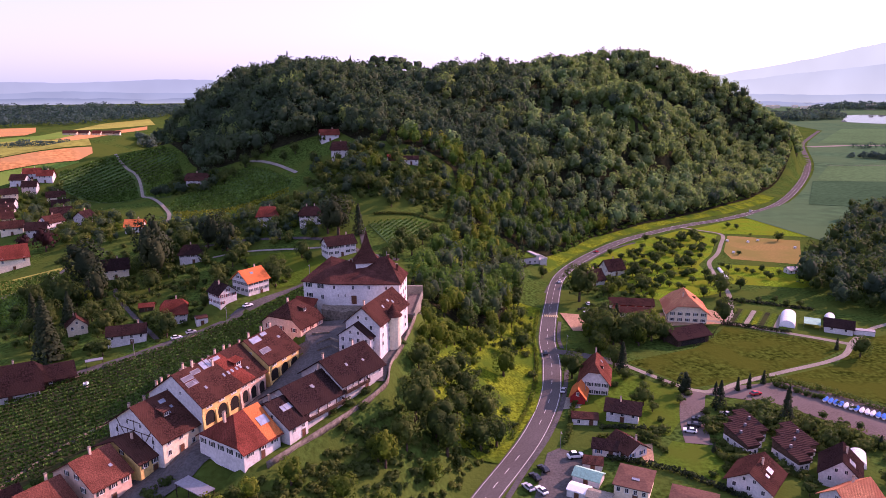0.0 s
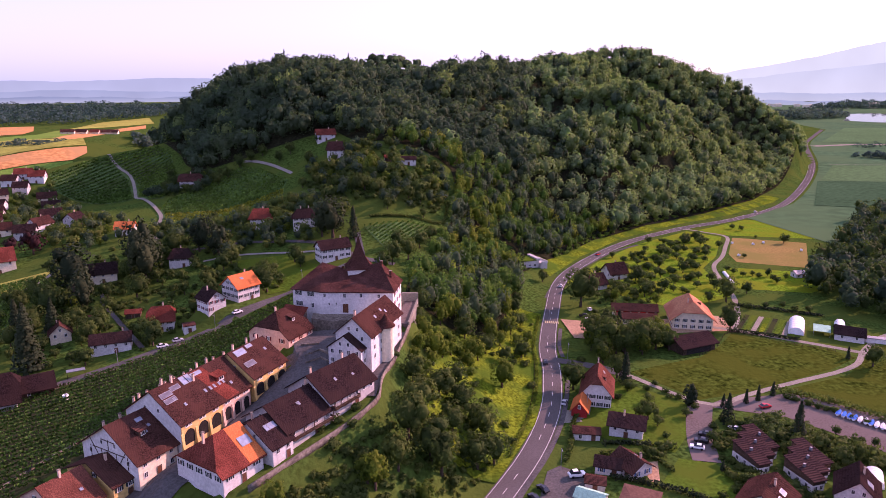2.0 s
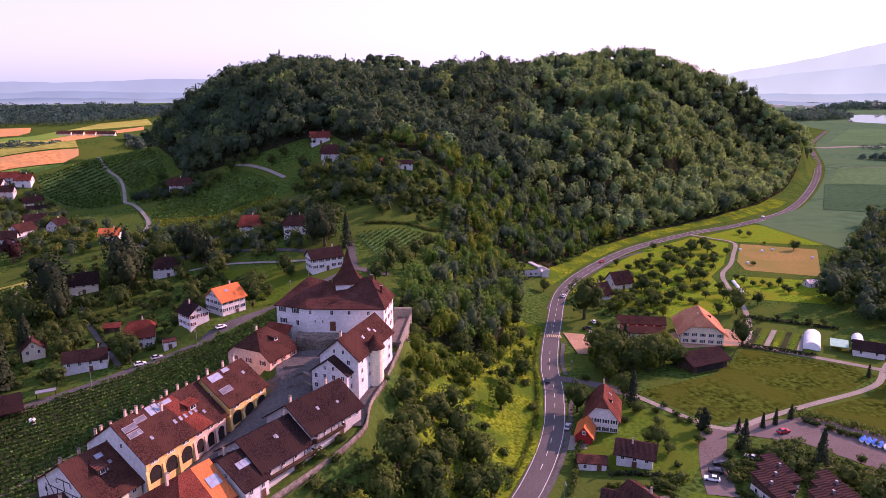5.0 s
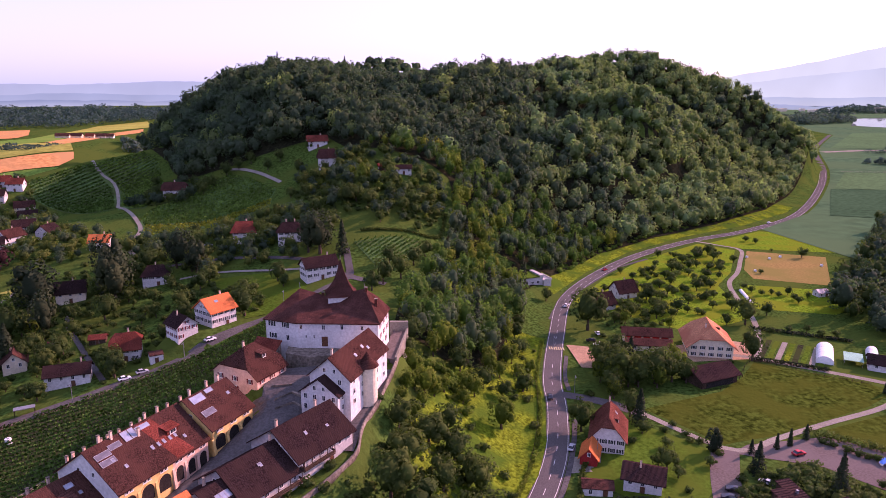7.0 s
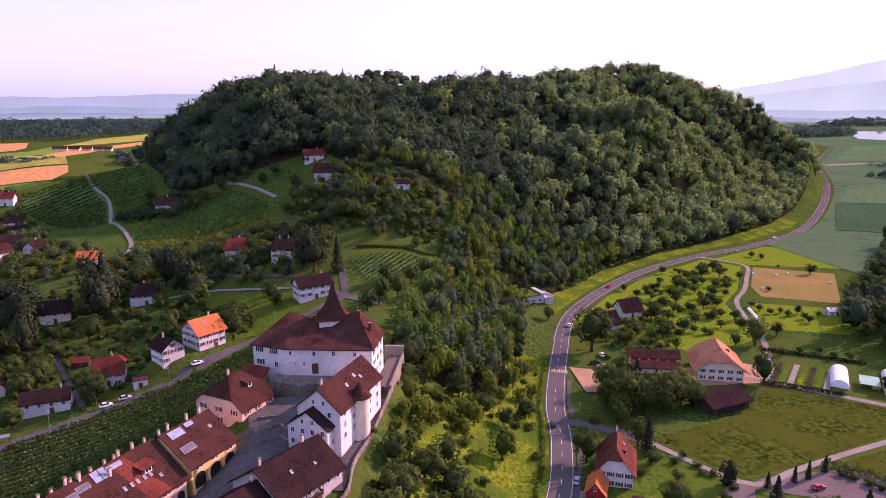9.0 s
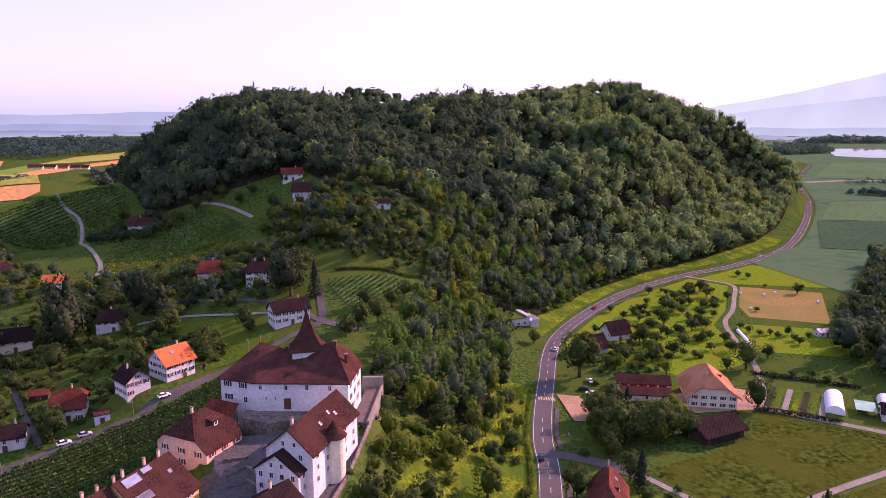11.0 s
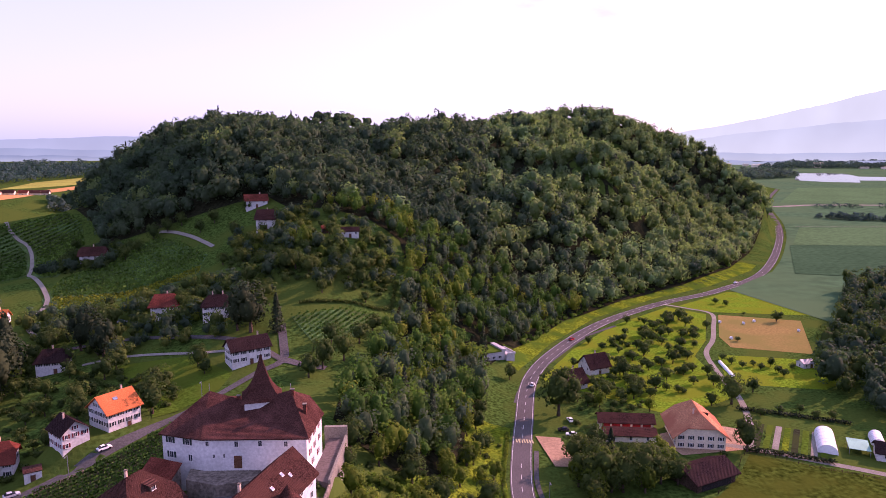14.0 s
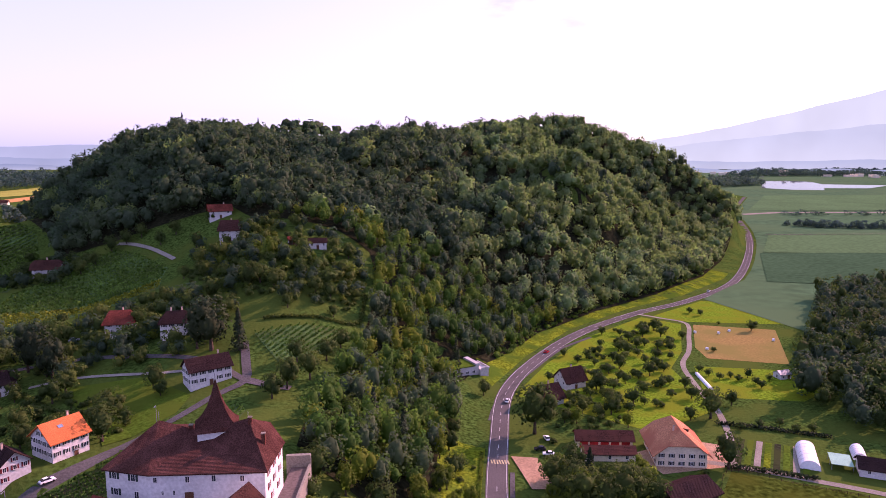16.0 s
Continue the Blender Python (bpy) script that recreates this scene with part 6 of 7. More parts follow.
vineyard("vineyard", "dark green vine rows below the wood", [(-227, 528), (-220, 512), (-196, 500), (-205, 545), (-220, 590), (-240, 632), (-257, 645), (-284, 616), (-266, 598), (-253, 585)], 60, 3.4, M_VINE, 2.0, .8, 1.8, 25)
vineyard("vineyard", "neat green vine rows beside the wood", [(-45, 391), (-33, 371), (-15, 384), (-4, 406), (-24, 402)], 62, 2.2, M_VINE, 2.5, .5, 1.6, 26)
vineyard("vineyard", "green vine rows on the lower slope", [(-234, 356), (-206, 370), (-184, 338), (-184, 305), (-198, 298), (-240, 320)], 30, 2.8, M_VINE, 2.6, .6, 1.7, 27)
vineyard("vineyard", "short vine rows behind the castle", [(-54, 300), (-48, 316), (-44, 338), (-38, 330), (-40, 300), (-46, 288)], 75, 2.2, M_VINE, 2.5, .5, 1.6, 28)
# Sunlit patch of meadow, its light painted as a yellow sheet.
sheet("rapeseed_strip", [(-206, 376), (-232, 360), (-226, 342), (-214, 345), (-204, 362)], M_YELLOW, .2, "meadow strip beside the path with sunlight put into its yellow", step=5)

# ---- trees, bushes and hedges ----
def plant(key, rows, group=""):
    for x, y, s in rows:
        tree(key, x, y, s, group)


plant("broad", [(-12, 201, 1.2), (-6, 199, 1.2), (0, 215, 1), (7, 208, 1.2), (-3, 198, 1.1), (12, 212, 1), (-9, 215, 1.1), (-4, 229, 1), (-12, 227, 0.8), (1, 241, 0.9), (3, 230, 1), (7, 225, 0.9), (10, 222, 1), (-14, 190, 0.9)], "trees on the castle slope")
plant("light", [(-9, 252, .6), (-6, 246, .55), (-3, 256, .7), (-12, 240, .45), (-8, 236, .5), (0, 262, .7), (6, 262, .6), (10, 270, .7), (20, 292, .7), (27, 300, .6), (30, 292, .5), (18, 258, 1.15), (-19, 182, 0.9), (-6, 253, 1), (-10, 260, 0.9), (-11, 246, 0.7), (26, 310, 0.8), (17, 296, 0.7), (-21, 183, 0.7), (32, 304, 0.7)], "trees on the castle slope")
plant("bush", [(-27, 189, 1.2), (-23, 190, 1.1), (-30, 196, 1), (-26, 195, 1), (-18, 230, 1.2), (-8, 242, 1.3), (-18, 250, 1), (24, 280, 1), (29, 264, 1), (29, 282, 1.2), (-34, 193, 1), (-30, 188, 1.2), (-21, 197, 1), (-26, 202, 0.9), (-10, 203, 1.2), (8, 250, 1), (12, 243, 1), (17, 234, 1), (18, 225, 1), (0, 198, 1.3)], "bushes on the castle slope")
plant("broad", [(44, 262, 0.95), (61, 314, 1.1), (61, 299, 1.1), (65, 296, 1.25), (71, 294, 1.25), (78, 297, 1.25), (85, 304, 1.1), (62, 271, 0.8), (124, 320, 1.15), (140, 364, 1.25), (156, 377, 0.6), (131, 363, 0.6), (65, 356, 1.8), (64, 238, 0.7), (52, 398, 0.7)], "trees round the farm")
plant("fir", [(64, 267, 1), (74, 317, 0.9)], "trees round the farm")
plant("light", [(60, 285, 0.7), (84, 364, 0.7), (103, 358, 0.6)], "trees round the farm")
plant("bush", [(66, 263, 0.8), (70, 260, 0.8), (74, 264, 0.8), (76, 258, 0.8), (76, 254, 0.8), (79, 253, 0.8), (82, 246, 0.9), (58, 254, 1), (52, 288, 1), (114, 317, 0.8), (70, 347, 1), (73, 331, 1.2)], "bushes round the farm")
plant("fruit", [(154, 467, 1), (159, 461, 1.1), (166, 464, 1), (143, 449, 1), (142, 437, 0.9), (145, 430, 1.1), (146, 423, 1), (158, 443, 0.9), (140, 464, 1), (127, 443, 1), (124, 456, 0.9), (118, 423, 1.1), (119, 412, 1), (119, 381, 0.7), (123, 378, 0.8), (146, 400, 1), (135, 401, 0.9), (141, 405, 0.9), (115, 436, 0.9), (115, 449, 0.9)], "orchard trees")
plant("fruit", [(108, 442, 0.9), (181, 478, 1), (126, 430, 1), (129, 417, 0.9), (93, 380, 1), (95, 370, 1), (105, 389, 1), (107, 380, 1.1), (102, 400, 0.9), (92, 385, 1), (138, 493, 1), (148, 498, 0.6), (215, 540, 0.9), (219, 533, 0.8), (231, 492, 1.4), (219, 509, 0.5), (187, 453, 0.6), (104, 453, 0.9), (86, 415, 0.9), (77, 394, 0.9)], "orchard trees")
plant("fruit", [(163, 421, 0.8), (165, 415, 0.8), (168, 410, 0.7), (174, 411, 0.7), (175, 406, 0.7), (182, 410, 0.9), (181, 401, 0.8), (181, 396, 0.8), (190, 405, 0.7), (146, 352, 0.7), (155, 354, 0.7), (163, 353, 0.7), (166, 347, 0.7), (173, 347, 0.8)], "row of small trees by the paddock")
plant("dark", [(-179, 346.5, 1.6), (-145.5, 350, 1.5), (-158, 370, 1.5), (-150, 366, 1.2), (-119, 377, 1.0), (-127, 384, 1.1), (-162, 322, 1.1), (-60, 380, 1.35), (-66, 382, 1.0), (-132, 386, 0.9)], "dark trees of the villa gardens")
plant("spruce", [(-154.5, 268, 1.0), (-162, 298, .8)], "dark trees of the villa gardens")
plant("fir", [(-168, 289, 1.6), (-49, 379, 1.25), (-181, 304, 1.2), (-166, 394, 1.3)], "dark trees of the villa gardens")
plant("copper", [(-229, 400, 1.2), (-245, 405, 0.9)])
plant("broad", [(-174.5, 318.5, 1.45), (-157, 306, 0.9), (-158, 298, 0.8), (-149, 395, 0.9), (-122, 379, 0.9), (-149, 380, 0.8), (-141, 352, 0.7), (-108, 362, 0.9), (-110, 356, 0.8), (-90, 403, 0.9), (-97, 411, 0.8), (-75, 356, 0.8), (-71, 350, 0.6), (-195, 328, 1), (-194, 340, 0.9), (-150, 300, 0.7), (-132, 373, 0.7)], "trees of the villa gardens")
plant("broad", [(-54, 431, 1.1), (-49, 433, 1), (-42, 427, 0.9), (-67, 444, 0.8), (-79, 454, 0.7), (-92, 464, 0.7), (-80, 481, 0.8), (-95, 503, 0.8), (-23, 427, 0.8), (-16, 426, 0.7), (-30, 438, 0.7), (-34, 412, 0.6), (-12, 448, 0.7), (-14, 413, 0.6), (-27, 349, 1), (-20, 360, 1), (-31, 340, 0.9), (-15, 378, 0.9), (-26, 372, 0.8), (-10, 391, 0.8)], "trees on the hillside")
plant("broad", [(-199, 526, 0.9), (-201, 518, 0.7), (-160, 508, 0.8), (-155, 516, 0.8), (-150, 528, 0.9), (-192, 564, 0.9), (-222, 583, 0.8), (-143, 533, 0.8), (-135, 536, 0.7), (-73, 479, 0.7), (-66, 484, 0.7), (-113, 529, 0.8), (-120, 522, 0.7), (-36, 470, 0.7), (-16, 469, 0.7), (-9, 467, 0.8), (-57, 502, 0.7), (-94, 534, 0.7)], "trees on the hillside")
plant("light", [(-47, 456, 1), (-56, 465, 0.8), (-101, 303, 0.5), (-168, 325, 0.8), (-107, 314, 0.5)], "light green trees")
plant("bush", [(-117, 330, 1), (-124, 339, 1), (-130, 340, 1), (-147, 328, 1), (-140, 337, 1), (-136, 320, 1), (-142, 304, 1), (-145, 299, 1), (-96, 322, 1.1), (-93, 326, 1), (-85, 342, 1.2), (-97, 305, 1), (-110, 298, 1), (-112, 293, 1), (-131, 302, 1.2), (-212, 381, 1), (-207, 384, 1), (-184, 398, 1), (-208, 409, 1), (-151, 371, 1), (-101, 343, 1.2), (-97, 350, 1), (-95, 352, 1)], "bushes of the villa gardens")
plant("bush", [(-70, 169, 1), (-73, 166, 1.1), (-56, 160, 1.2), (-52.5, 163, 1.1), (-50, 160, 1), (-54, 157, 1.3), (-66, 160, 1), (-70, 162, 1.2), (-62, 156, 1.2)], "bushes below the town")
plant("broad", [(-57, 152, .6), (-66, 154, .55)], "bushes below the town")
plant("fir", [(89, 236, 0.8), (106, 225, 1), (92, 247, 0.4)], "trees round the parking place")
plant("column", [(81, 248, 1)], "trees round the parking place")
plant("thuja", [(101, 250, 0.9), (106, 252, 1), (113, 256, 1), (159, 290, 1)], "trees round the parking place")
plant("bush", [(89, 234, 1), (92, 233, 1.1), (95, 232, 1.1), (97, 230, 1.1), (99, 229, 1.1), (101, 226, 1.1), (107, 224, 1), (109, 222, 1), (117, 254, 0.9), (119, 252, 0.9), (122, 249, 0.9), (124, 247, 0.9), (126, 245, 0.9), (128, 244, 0.9), (131, 239, 0.8), (134, 236, 0.8), (83, 232, 1), (88, 237, 0.9)], "bushes round the parking place")
plant("broad", [(111, 210, 0.65), (118, 214, 0.55), (109, 218, 0.6), (164, 282, 0.8)], "trees round the parking place")
plant("fruit", [(120, 229, 0.6), (128, 222, 0.6), (115, 227, 0.5)], "trees round the parking place")

BUILT = [(o.matrix_basis.translation.x, o.matrix_basis.translation.y) for o in scene.objects if o.get("category") in ("house", "castle", "greenhouse")]


def clear_of(x, y, reach, road_reach=4.0):
    """Whether a place is free of houses and roads."""
    if any(math.hypot(x - a, y - b) < reach for a, b in BUILT):
        return False
    lines = (MAIN_ROAD[:14], LEFT_ROAD, [(66, 274), (85, 250), (126, 267), (167, 294)], [(60, 204), (87, 248)])
    return all(float(near_line(np.array([x]), np.array([y]), ln)[0]) > road_reach for ln in lines)


def grove(label, poly, gap, seed, size, reach=9.5):
    """Garden trees and bushes too far off and too many to count, as one mass of mixed kinds."""
    ax, ay = scatter(poly, gap, seed)
    free = np.array([clear_of(float(a), float(b), reach) for a, b in zip(ax, ay)])
    ax, ay = ax[free], ay[free]
    kind = np.random.default_rng(seed).uniform(0, 1, len(ax))
    for lo, hi, mat, wide, high in ((0, .45, M_LEAF, 6.4, 7.5), (.45, .8, M_LEAF_DEEP, 6.0, 8.0), (.8, .92, M_LEAF, 3.4, 2.8), (.92, 1, M_LEAF_LIGHT, 4.6, 5.0)):
        k = (kind >= lo) & (kind < hi)
        woodland("garden_trees", label, ax[k], ay[k], mat, wide * size, high * size, .42, 5, 26, 0.2, seed=seed)


grove("mixed green garden trees of the far village", [(-345, 590), (-330, 500), (-280, 440), (-205, 395), (-180, 415), (-190, 440), (-235, 470), (-270, 520), (-320, 580)], 7.0, 32, 1.0)
grove("mixed green garden trees round the villas", [(-160, 395), (-100, 388), (-60, 385), (-52, 420), (-96, 446), (-130, 440), (-175, 425)], 6.4, 33, 1.0)
grove("mixed trees and bushes on the hillside meadow", [(-60, 420), (-5, 415), (2, 470), (-40, 505), (-70, 520), (-95, 500), (-92, 470)], 6.8, 34, .95)
grove("dark green trees of the vineyard house", [(-212, 508), (-172, 498), (-156, 512), (-160, 528), (-192, 545), (-212, 540)], 6.4, 45, .9, 12.5)
grove("dark green trees above the village road", [(-166, 350), (-120, 372), (-70, 378), (-68, 384), (-118, 384), (-168, 372)], 6.0, 46, 1.0)


for poly, gap, kinds, size, seed, group in (
    ([(-205, 300), (-150, 262), (-112, 276), (-86, 300), (-72, 345), (-120, 362), (-150, 400), (-205, 380)], 6.6, ("bush", "fruit", "broad", "bush", "fruit", "bush"), (.55, 1.05), 31, "garden trees of the village"),
    ([(40, 186), (50, 222), (46, 250), (62, 268), (80, 246), (62, 205)], 9, ("bush", "bush", "fruit"), (.6, .9), 35, "garden trees of the roadside houses"),
    ([(62, 190), (80, 225), (96, 240), (135, 205), (120, 180)], 8, ("bush", "fruit", "bush", "thuja"), (.6, .95), 36, "garden trees of the terraced houses"),
    ([(66, 372), (90, 420), (112, 405), (108, 362), (82, 352)], 5.8, ("fruit", "broad", "bush", "fruit"), (.55, .8), 37, "garden trees beside the orchard"),
    ([(108, 372), (98, 420), (112, 450), (140, 482), (176, 520), (186, 505), (164, 455), (148, 425), (142, 378)], 11.5, ("fruit", "fruit", "bush"), (.8, 1.5), 42, "orchard trees"),
    ([(58, 282), (66, 288), (92, 296), (88, 318), (66, 322), (58, 305)], 7, ("broad", "broad", "light"), (.75, 1.05), 43, "trees round the farm"),
    ([(-24, 176), (-40, 172), (-62, 152), (-30, 140), (0, 168), (-8, 190)], 7, ("bush", "bush", "light"), (.6, 1.0), 38, "bushes below the town"),
    ([(-14, 270), (-14, 330), (20, 345), (34, 372), (40, 330), (28, 285), (8, 262)], 8, ("broad", "light", "bush"), (.6, .9), 39, "trees at the edge of the wood"),
    ([(-118, 182), (-96, 200), (-88, 190), (-100, 170)], 6, ("bush",), (.6, 1.0), 40, "bushes behind the lane"),
    ([(-175, 180), (-150, 225), (-165, 262), (-200, 250), (-200, 190)], 10, ("broad", "bush", "fruit"), (.7, 1.0), 41, "trees round the half-timbered farm"),
):
    px_, py_ = scatter(poly, gap, seed)
    for a, b in zip(px_, py_):
        if clear_of(a, b, 8.5):
            tree(kinds[int(rng.integers(len(kinds)))], float(a), float(b), float(rng.uniform(*size)), group)


def hedge(pts, wide, high, label, mat=M_LEAF, seed=1):
    """A clipped hedge along a line."""
    rg = np.random.default_rng(seed)
    line = smooth_line(pts, 0.5)
    k = len(line) * 15
    c = line[rg.integers(0, len(line), k)] + rg.normal(0, 1, (k, 2)) * wide * .28
    q = np.c_[c, land(c[:, 0], c[:, 1]) + rg.uniform(.1, 1, k) * high]
    d = rg.normal(0, 1, q.shape)
    d[:, 2] = np.abs(d[:, 2]) + .3
    leaves = cards(q, d, .38, rg, d / np.linalg.norm(d, axis=1)[:, None])
    tagged(new("hedge", quads_mesh("hedge", leaves[0], mat, leaves[1])), label, "hedge")


hedge([(124, 321), (136, 316), (149, 309.5)], 1.6, 1.6, "dark clipped hedge beside the market garden", M_LEAF_DARK, 51)
hedge([(140, 358), (158, 350), (176, 341)], 2.4, 1.4, "dark hedge along the ditch", M_LEAF_DARK, 52)
hedge([(115.5, 260), (126, 253.5), (134.5, 247), (144, 235), (154, 223), (166, 212)], 3.0, 2.2, "long hedge beside the parking place", M_LEAF, 53)
hedge([(47, 252), (40, 238), (36, 222), (33, 214)], 1.4, 1.4, "garden hedge along the main road", M_LEAF, 54)
hedge([(44, 218), (58, 214), (62, 207)], 1.2, 1.3, "garden hedge between lawns", M_LEAF, 55)
hedge([(56.3, 199), (62, 196), (68.9, 189.6), (76, 183)], 1.8, 1.6, "dark garden hedge beside the lawn", M_LEAF_DARK, 56)
hedge([(44.5, 204.6), (50, 202.4), (55.4, 200)], 1.5, 1.6, "dark clipped hedge between the bungalow and the flats", M_LEAF_DARK, 67)
hedge([(46.5, 223.4), (52, 223), (60, 221.6)], 1.4, 1.3, "dark hedge below the bungalow", M_LEAF_DARK, 68)
hedge([(-125, 366), (-110, 352), (-98, 345), (-88, 346)], 1.6, 1.3, "hedge along the villa meadow", M_LEAF, 57)
hedge([(-43, 402), (-22, 408), (-4, 414), (0, 440)], 1.6, 1.4, "hedge round the vine plot", M_LEAF, 58)
hedge([(-157.5, 335), (-142.5, 314.5), (-128.5, 296.5), (-116.5, 282)], 1.2, 1.1, "low hedge along the garden path", M_LEAF, 59)
hedge([(17, 217), (24.5, 238), (29.3, 255), (33.2, 279), (35.2, 304), (42, 340)], 1.0, .9, "rough growth along the road edge", M_LEAF_LIGHT, 60)


def thicket(name, label, poly, gap, mat, size, seed):
    """Low scrub over a slope."""
    ax, ay = scatter(poly, gap, seed)
    woodland(name, label, ax, ay, mat, size * 1.3, size * 1.1, .34, 4, 12, -.2, seed=seed, sink=.2)


thicket("scrub", "low green scrub on the castle slope", [(-32, 178), (-14, 196), (-8, 215), (-12, 232), (2, 250), (14, 240), (12, 214), (4, 196), (-6, 178), (-20, 168)], 3.0, M_LEAF, 1.6, 61)
thicket("scrub", "low green scrub on the hillside", [(-90, 452), (-50, 422), (-6, 420), (0, 460), (-30, 455), (-60, 470), (-88, 490)], 4.4, M_LEAF, 2.8, 62)
thicket("scrub", "sunlit scrub at the foot of the wood", [(60, 442), (98, 496), (150, 546), (210, 594), (278, 660), (286, 664), (220, 600), (156, 548), (104, 496), (68, 446), (60, 442)], 4.0, M_LEAF_SLOPE, 2.6, 63)
thicket("scrub", "dark bushes in the vineyard", [(-205, 505), (-172, 500), (-158, 520), (-180, 540), (-210, 535)], 4.6, M_LEAF, 3.4, 64)


thicket("shrubs", "dense dark shrubs between parking place and terraced houses", [(88, 229), (94, 234), (102, 240), (112, 234), (122, 223), (130, 211), (122, 206), (110, 215), (98, 224)], 3.0, M_LEAF, 3.4, 65)
def garden(label, poly, gap, size, seed):
    """Shrubs filling a garden round its houses."""
    ax, ay = scatter(poly, gap, seed)
    free = np.array([clear_of(float(p), float(q), 8.2) for p, q in zip(ax, ay)])
    woodland("garden_shrubs", label, ax[free], ay[free], M_LEAF, size * 1.4, size, .3, 4, 16, -.2, seed=seed, sink=.2)


garden("dense dark garden shrubs round the terraced houses", [(79, 220), (84, 230), (94, 233), (108, 222), (122, 212), (118, 200), (104, 186), (88, 196), (76, 200)], 2.6, 2.4, 69)
garden("garden shrubs of the roadside bungalows", [(60, 222), (66, 224), (70, 214), (64, 214), (58, 216)], 2.6, 2.6, 70)
garden("shrubs on the slope below the town", [(-60, 160), (-40, 172), (-24, 190), (-16, 186), (-30, 168), (-50, 150), (-70, 150)], 3.0, 1.8, 78)
thicket("scrub", "dark scrub on the steep slope below the terrace wall", [(-46, 164), (-30, 187), (-19, 205), (-14, 222), (-13, 240), (-6, 236), (-8, 205), (-24, 176), (-40, 158)], 2.8, M_LEAF, 1.5, 79)
thicket("shrubs", "dense garden shrubs beside the old town slope", [(-12, 262), (-6, 262), (4, 250), (10, 262), (14, 290), (0, 280)], 3.6, M_LEAF_LIGHT, 3.0, 66)


# ---- vehicles and small things ----
def car_part_meshes():
    prof = [(-2.1, .45), (-2.15, .8), (-1.95, 1.0), (-.2 - 1.2, 1.05), (1.0, 1.0), (1.95, .85), (2.1, .65), (2.1, .4)]
    n = len(prof)
    body = ([(x, s * (.86 if z < .9 else .82), z - .05) for s in (-1, 1) for x, z in prof] , [tuple(range(n)), tuple(range(2 * n - 1, n - 1, -1))] + [(i, i + n, (i + 1) % n + n, (i + 1) % n) for i in range(n)])
    cab = [(-1.75, 1.0), (-1.25, 1.48), (.15, 1.5), (.95, 1.0)]
    glass = ([(x, s * (.78 if z < 1.2 else .62), z - .03) for s in (-1, 1) for x, z in cab], [(0, 1, 2, 3), (7, 6, 5, 4), (0, 4, 5, 1), (1, 5, 6, 2), (2, 6, 7, 3)])
    top = box(-1.15, .1, -.6, .6, 1.455, 1.5)
    ring_ = [(math.cos(a) * .32, math.sin(a) * .32) for a in np.linspace(0, 2 * math.pi, 14, endpoint=False)]
    tyre = ([(a, s * .11, b) for s in (-1, 1) for a, b in ring_], [tuple(range(14)), tuple(range(27, 13, -1))] + [(i, i + 14, (i + 1) % 14 + 14, (i + 1) % 14) for i in range(14)])
    return body, glass, top, shared("wheel", tyre, M_TYRE)


BODY, CABIN, TOP, WHEEL = car_part_meshes()


def car(x, y, turn, colour, label, scale=(1, 1, 1)):
    ob = thing("car", pose(x, y, land1(x, y) + .18, 0, 0, turn) @ Matrix.Diagonal((*scale, 1)), label, "car")
    part("body", BODY, CAR_PAINT[colour], ob)
    part("glasshouse", CABIN, M_GLASS, ob)
    part("roof_panel", TOP, CAR_PAINT[colour], ob)
    for wx in (-1.35, 1.3):
        for wy in (-.78, .78):
            part("wheel", WHEEL, None, ob, "", pose(wx, wy, .3))
    return ob


for row in ((106, 246.5, 20, "red", "red car on the parking place"), (89, 230.5, 140, "silver", "silver car beside the terraced houses"),
            (73.2, 219.3, 160, "white", "white car parked beside the access road"), (75.8, 223.2, 160, "black", "black car parked beside the access road"), (78.5, 227, 160, "black", "black car parked beside the access road"),
            (24.4, 199.8, 120, "black", "black car parked in the roadside yard"), (21.5, 195.6, 120, "black", "black car parked in the roadside yard"), (19, 190.5, 120, "silver", "grey car parked in the roadside yard"), (22.5, 189.5, 120, "white", "white car parked in the roadside yard"),
            (-110.2, 279.9, 38, "white", "white car parked beside the village road"), (-105.8, 284.0, 38, "silver", "silver car parked beside the village road"), (-87.0, 300.2, 48, "white", "small white car on the village road"),
            (-125, 412, 10, "silver", "silver car at the villa"), (-112.5, 405, 15, "white", "white car at the villa"), (39, 250.9, 70, "silver", "silver car beside the red garage"),
            (68.3, 350.2, 95, "white", "white car parked under the trees"), (65.5, 337, 170, "white", "white car parked beside the sandy ground"), (63.5, 341.5, 175, "black", "black car parked under the trees"),
            (37.6, 286, 85, "black", "black car on the main road"), (61, 390, 70, "white", "white car on the main road"), (96.2, 459.7, 50, "red", "dark red car on the main road"), (262, 606, 48, "white", "white car on the main road"),
            (-32, 350, 10, "black", "black car at the turning place"), (92, 318, 20, "silver", "silver car in the farm yard")):
    car(*row)
car(35, 206.5, 12, "white", "white minibus in the roadside yard", (1.2, 1.1, 1.45))


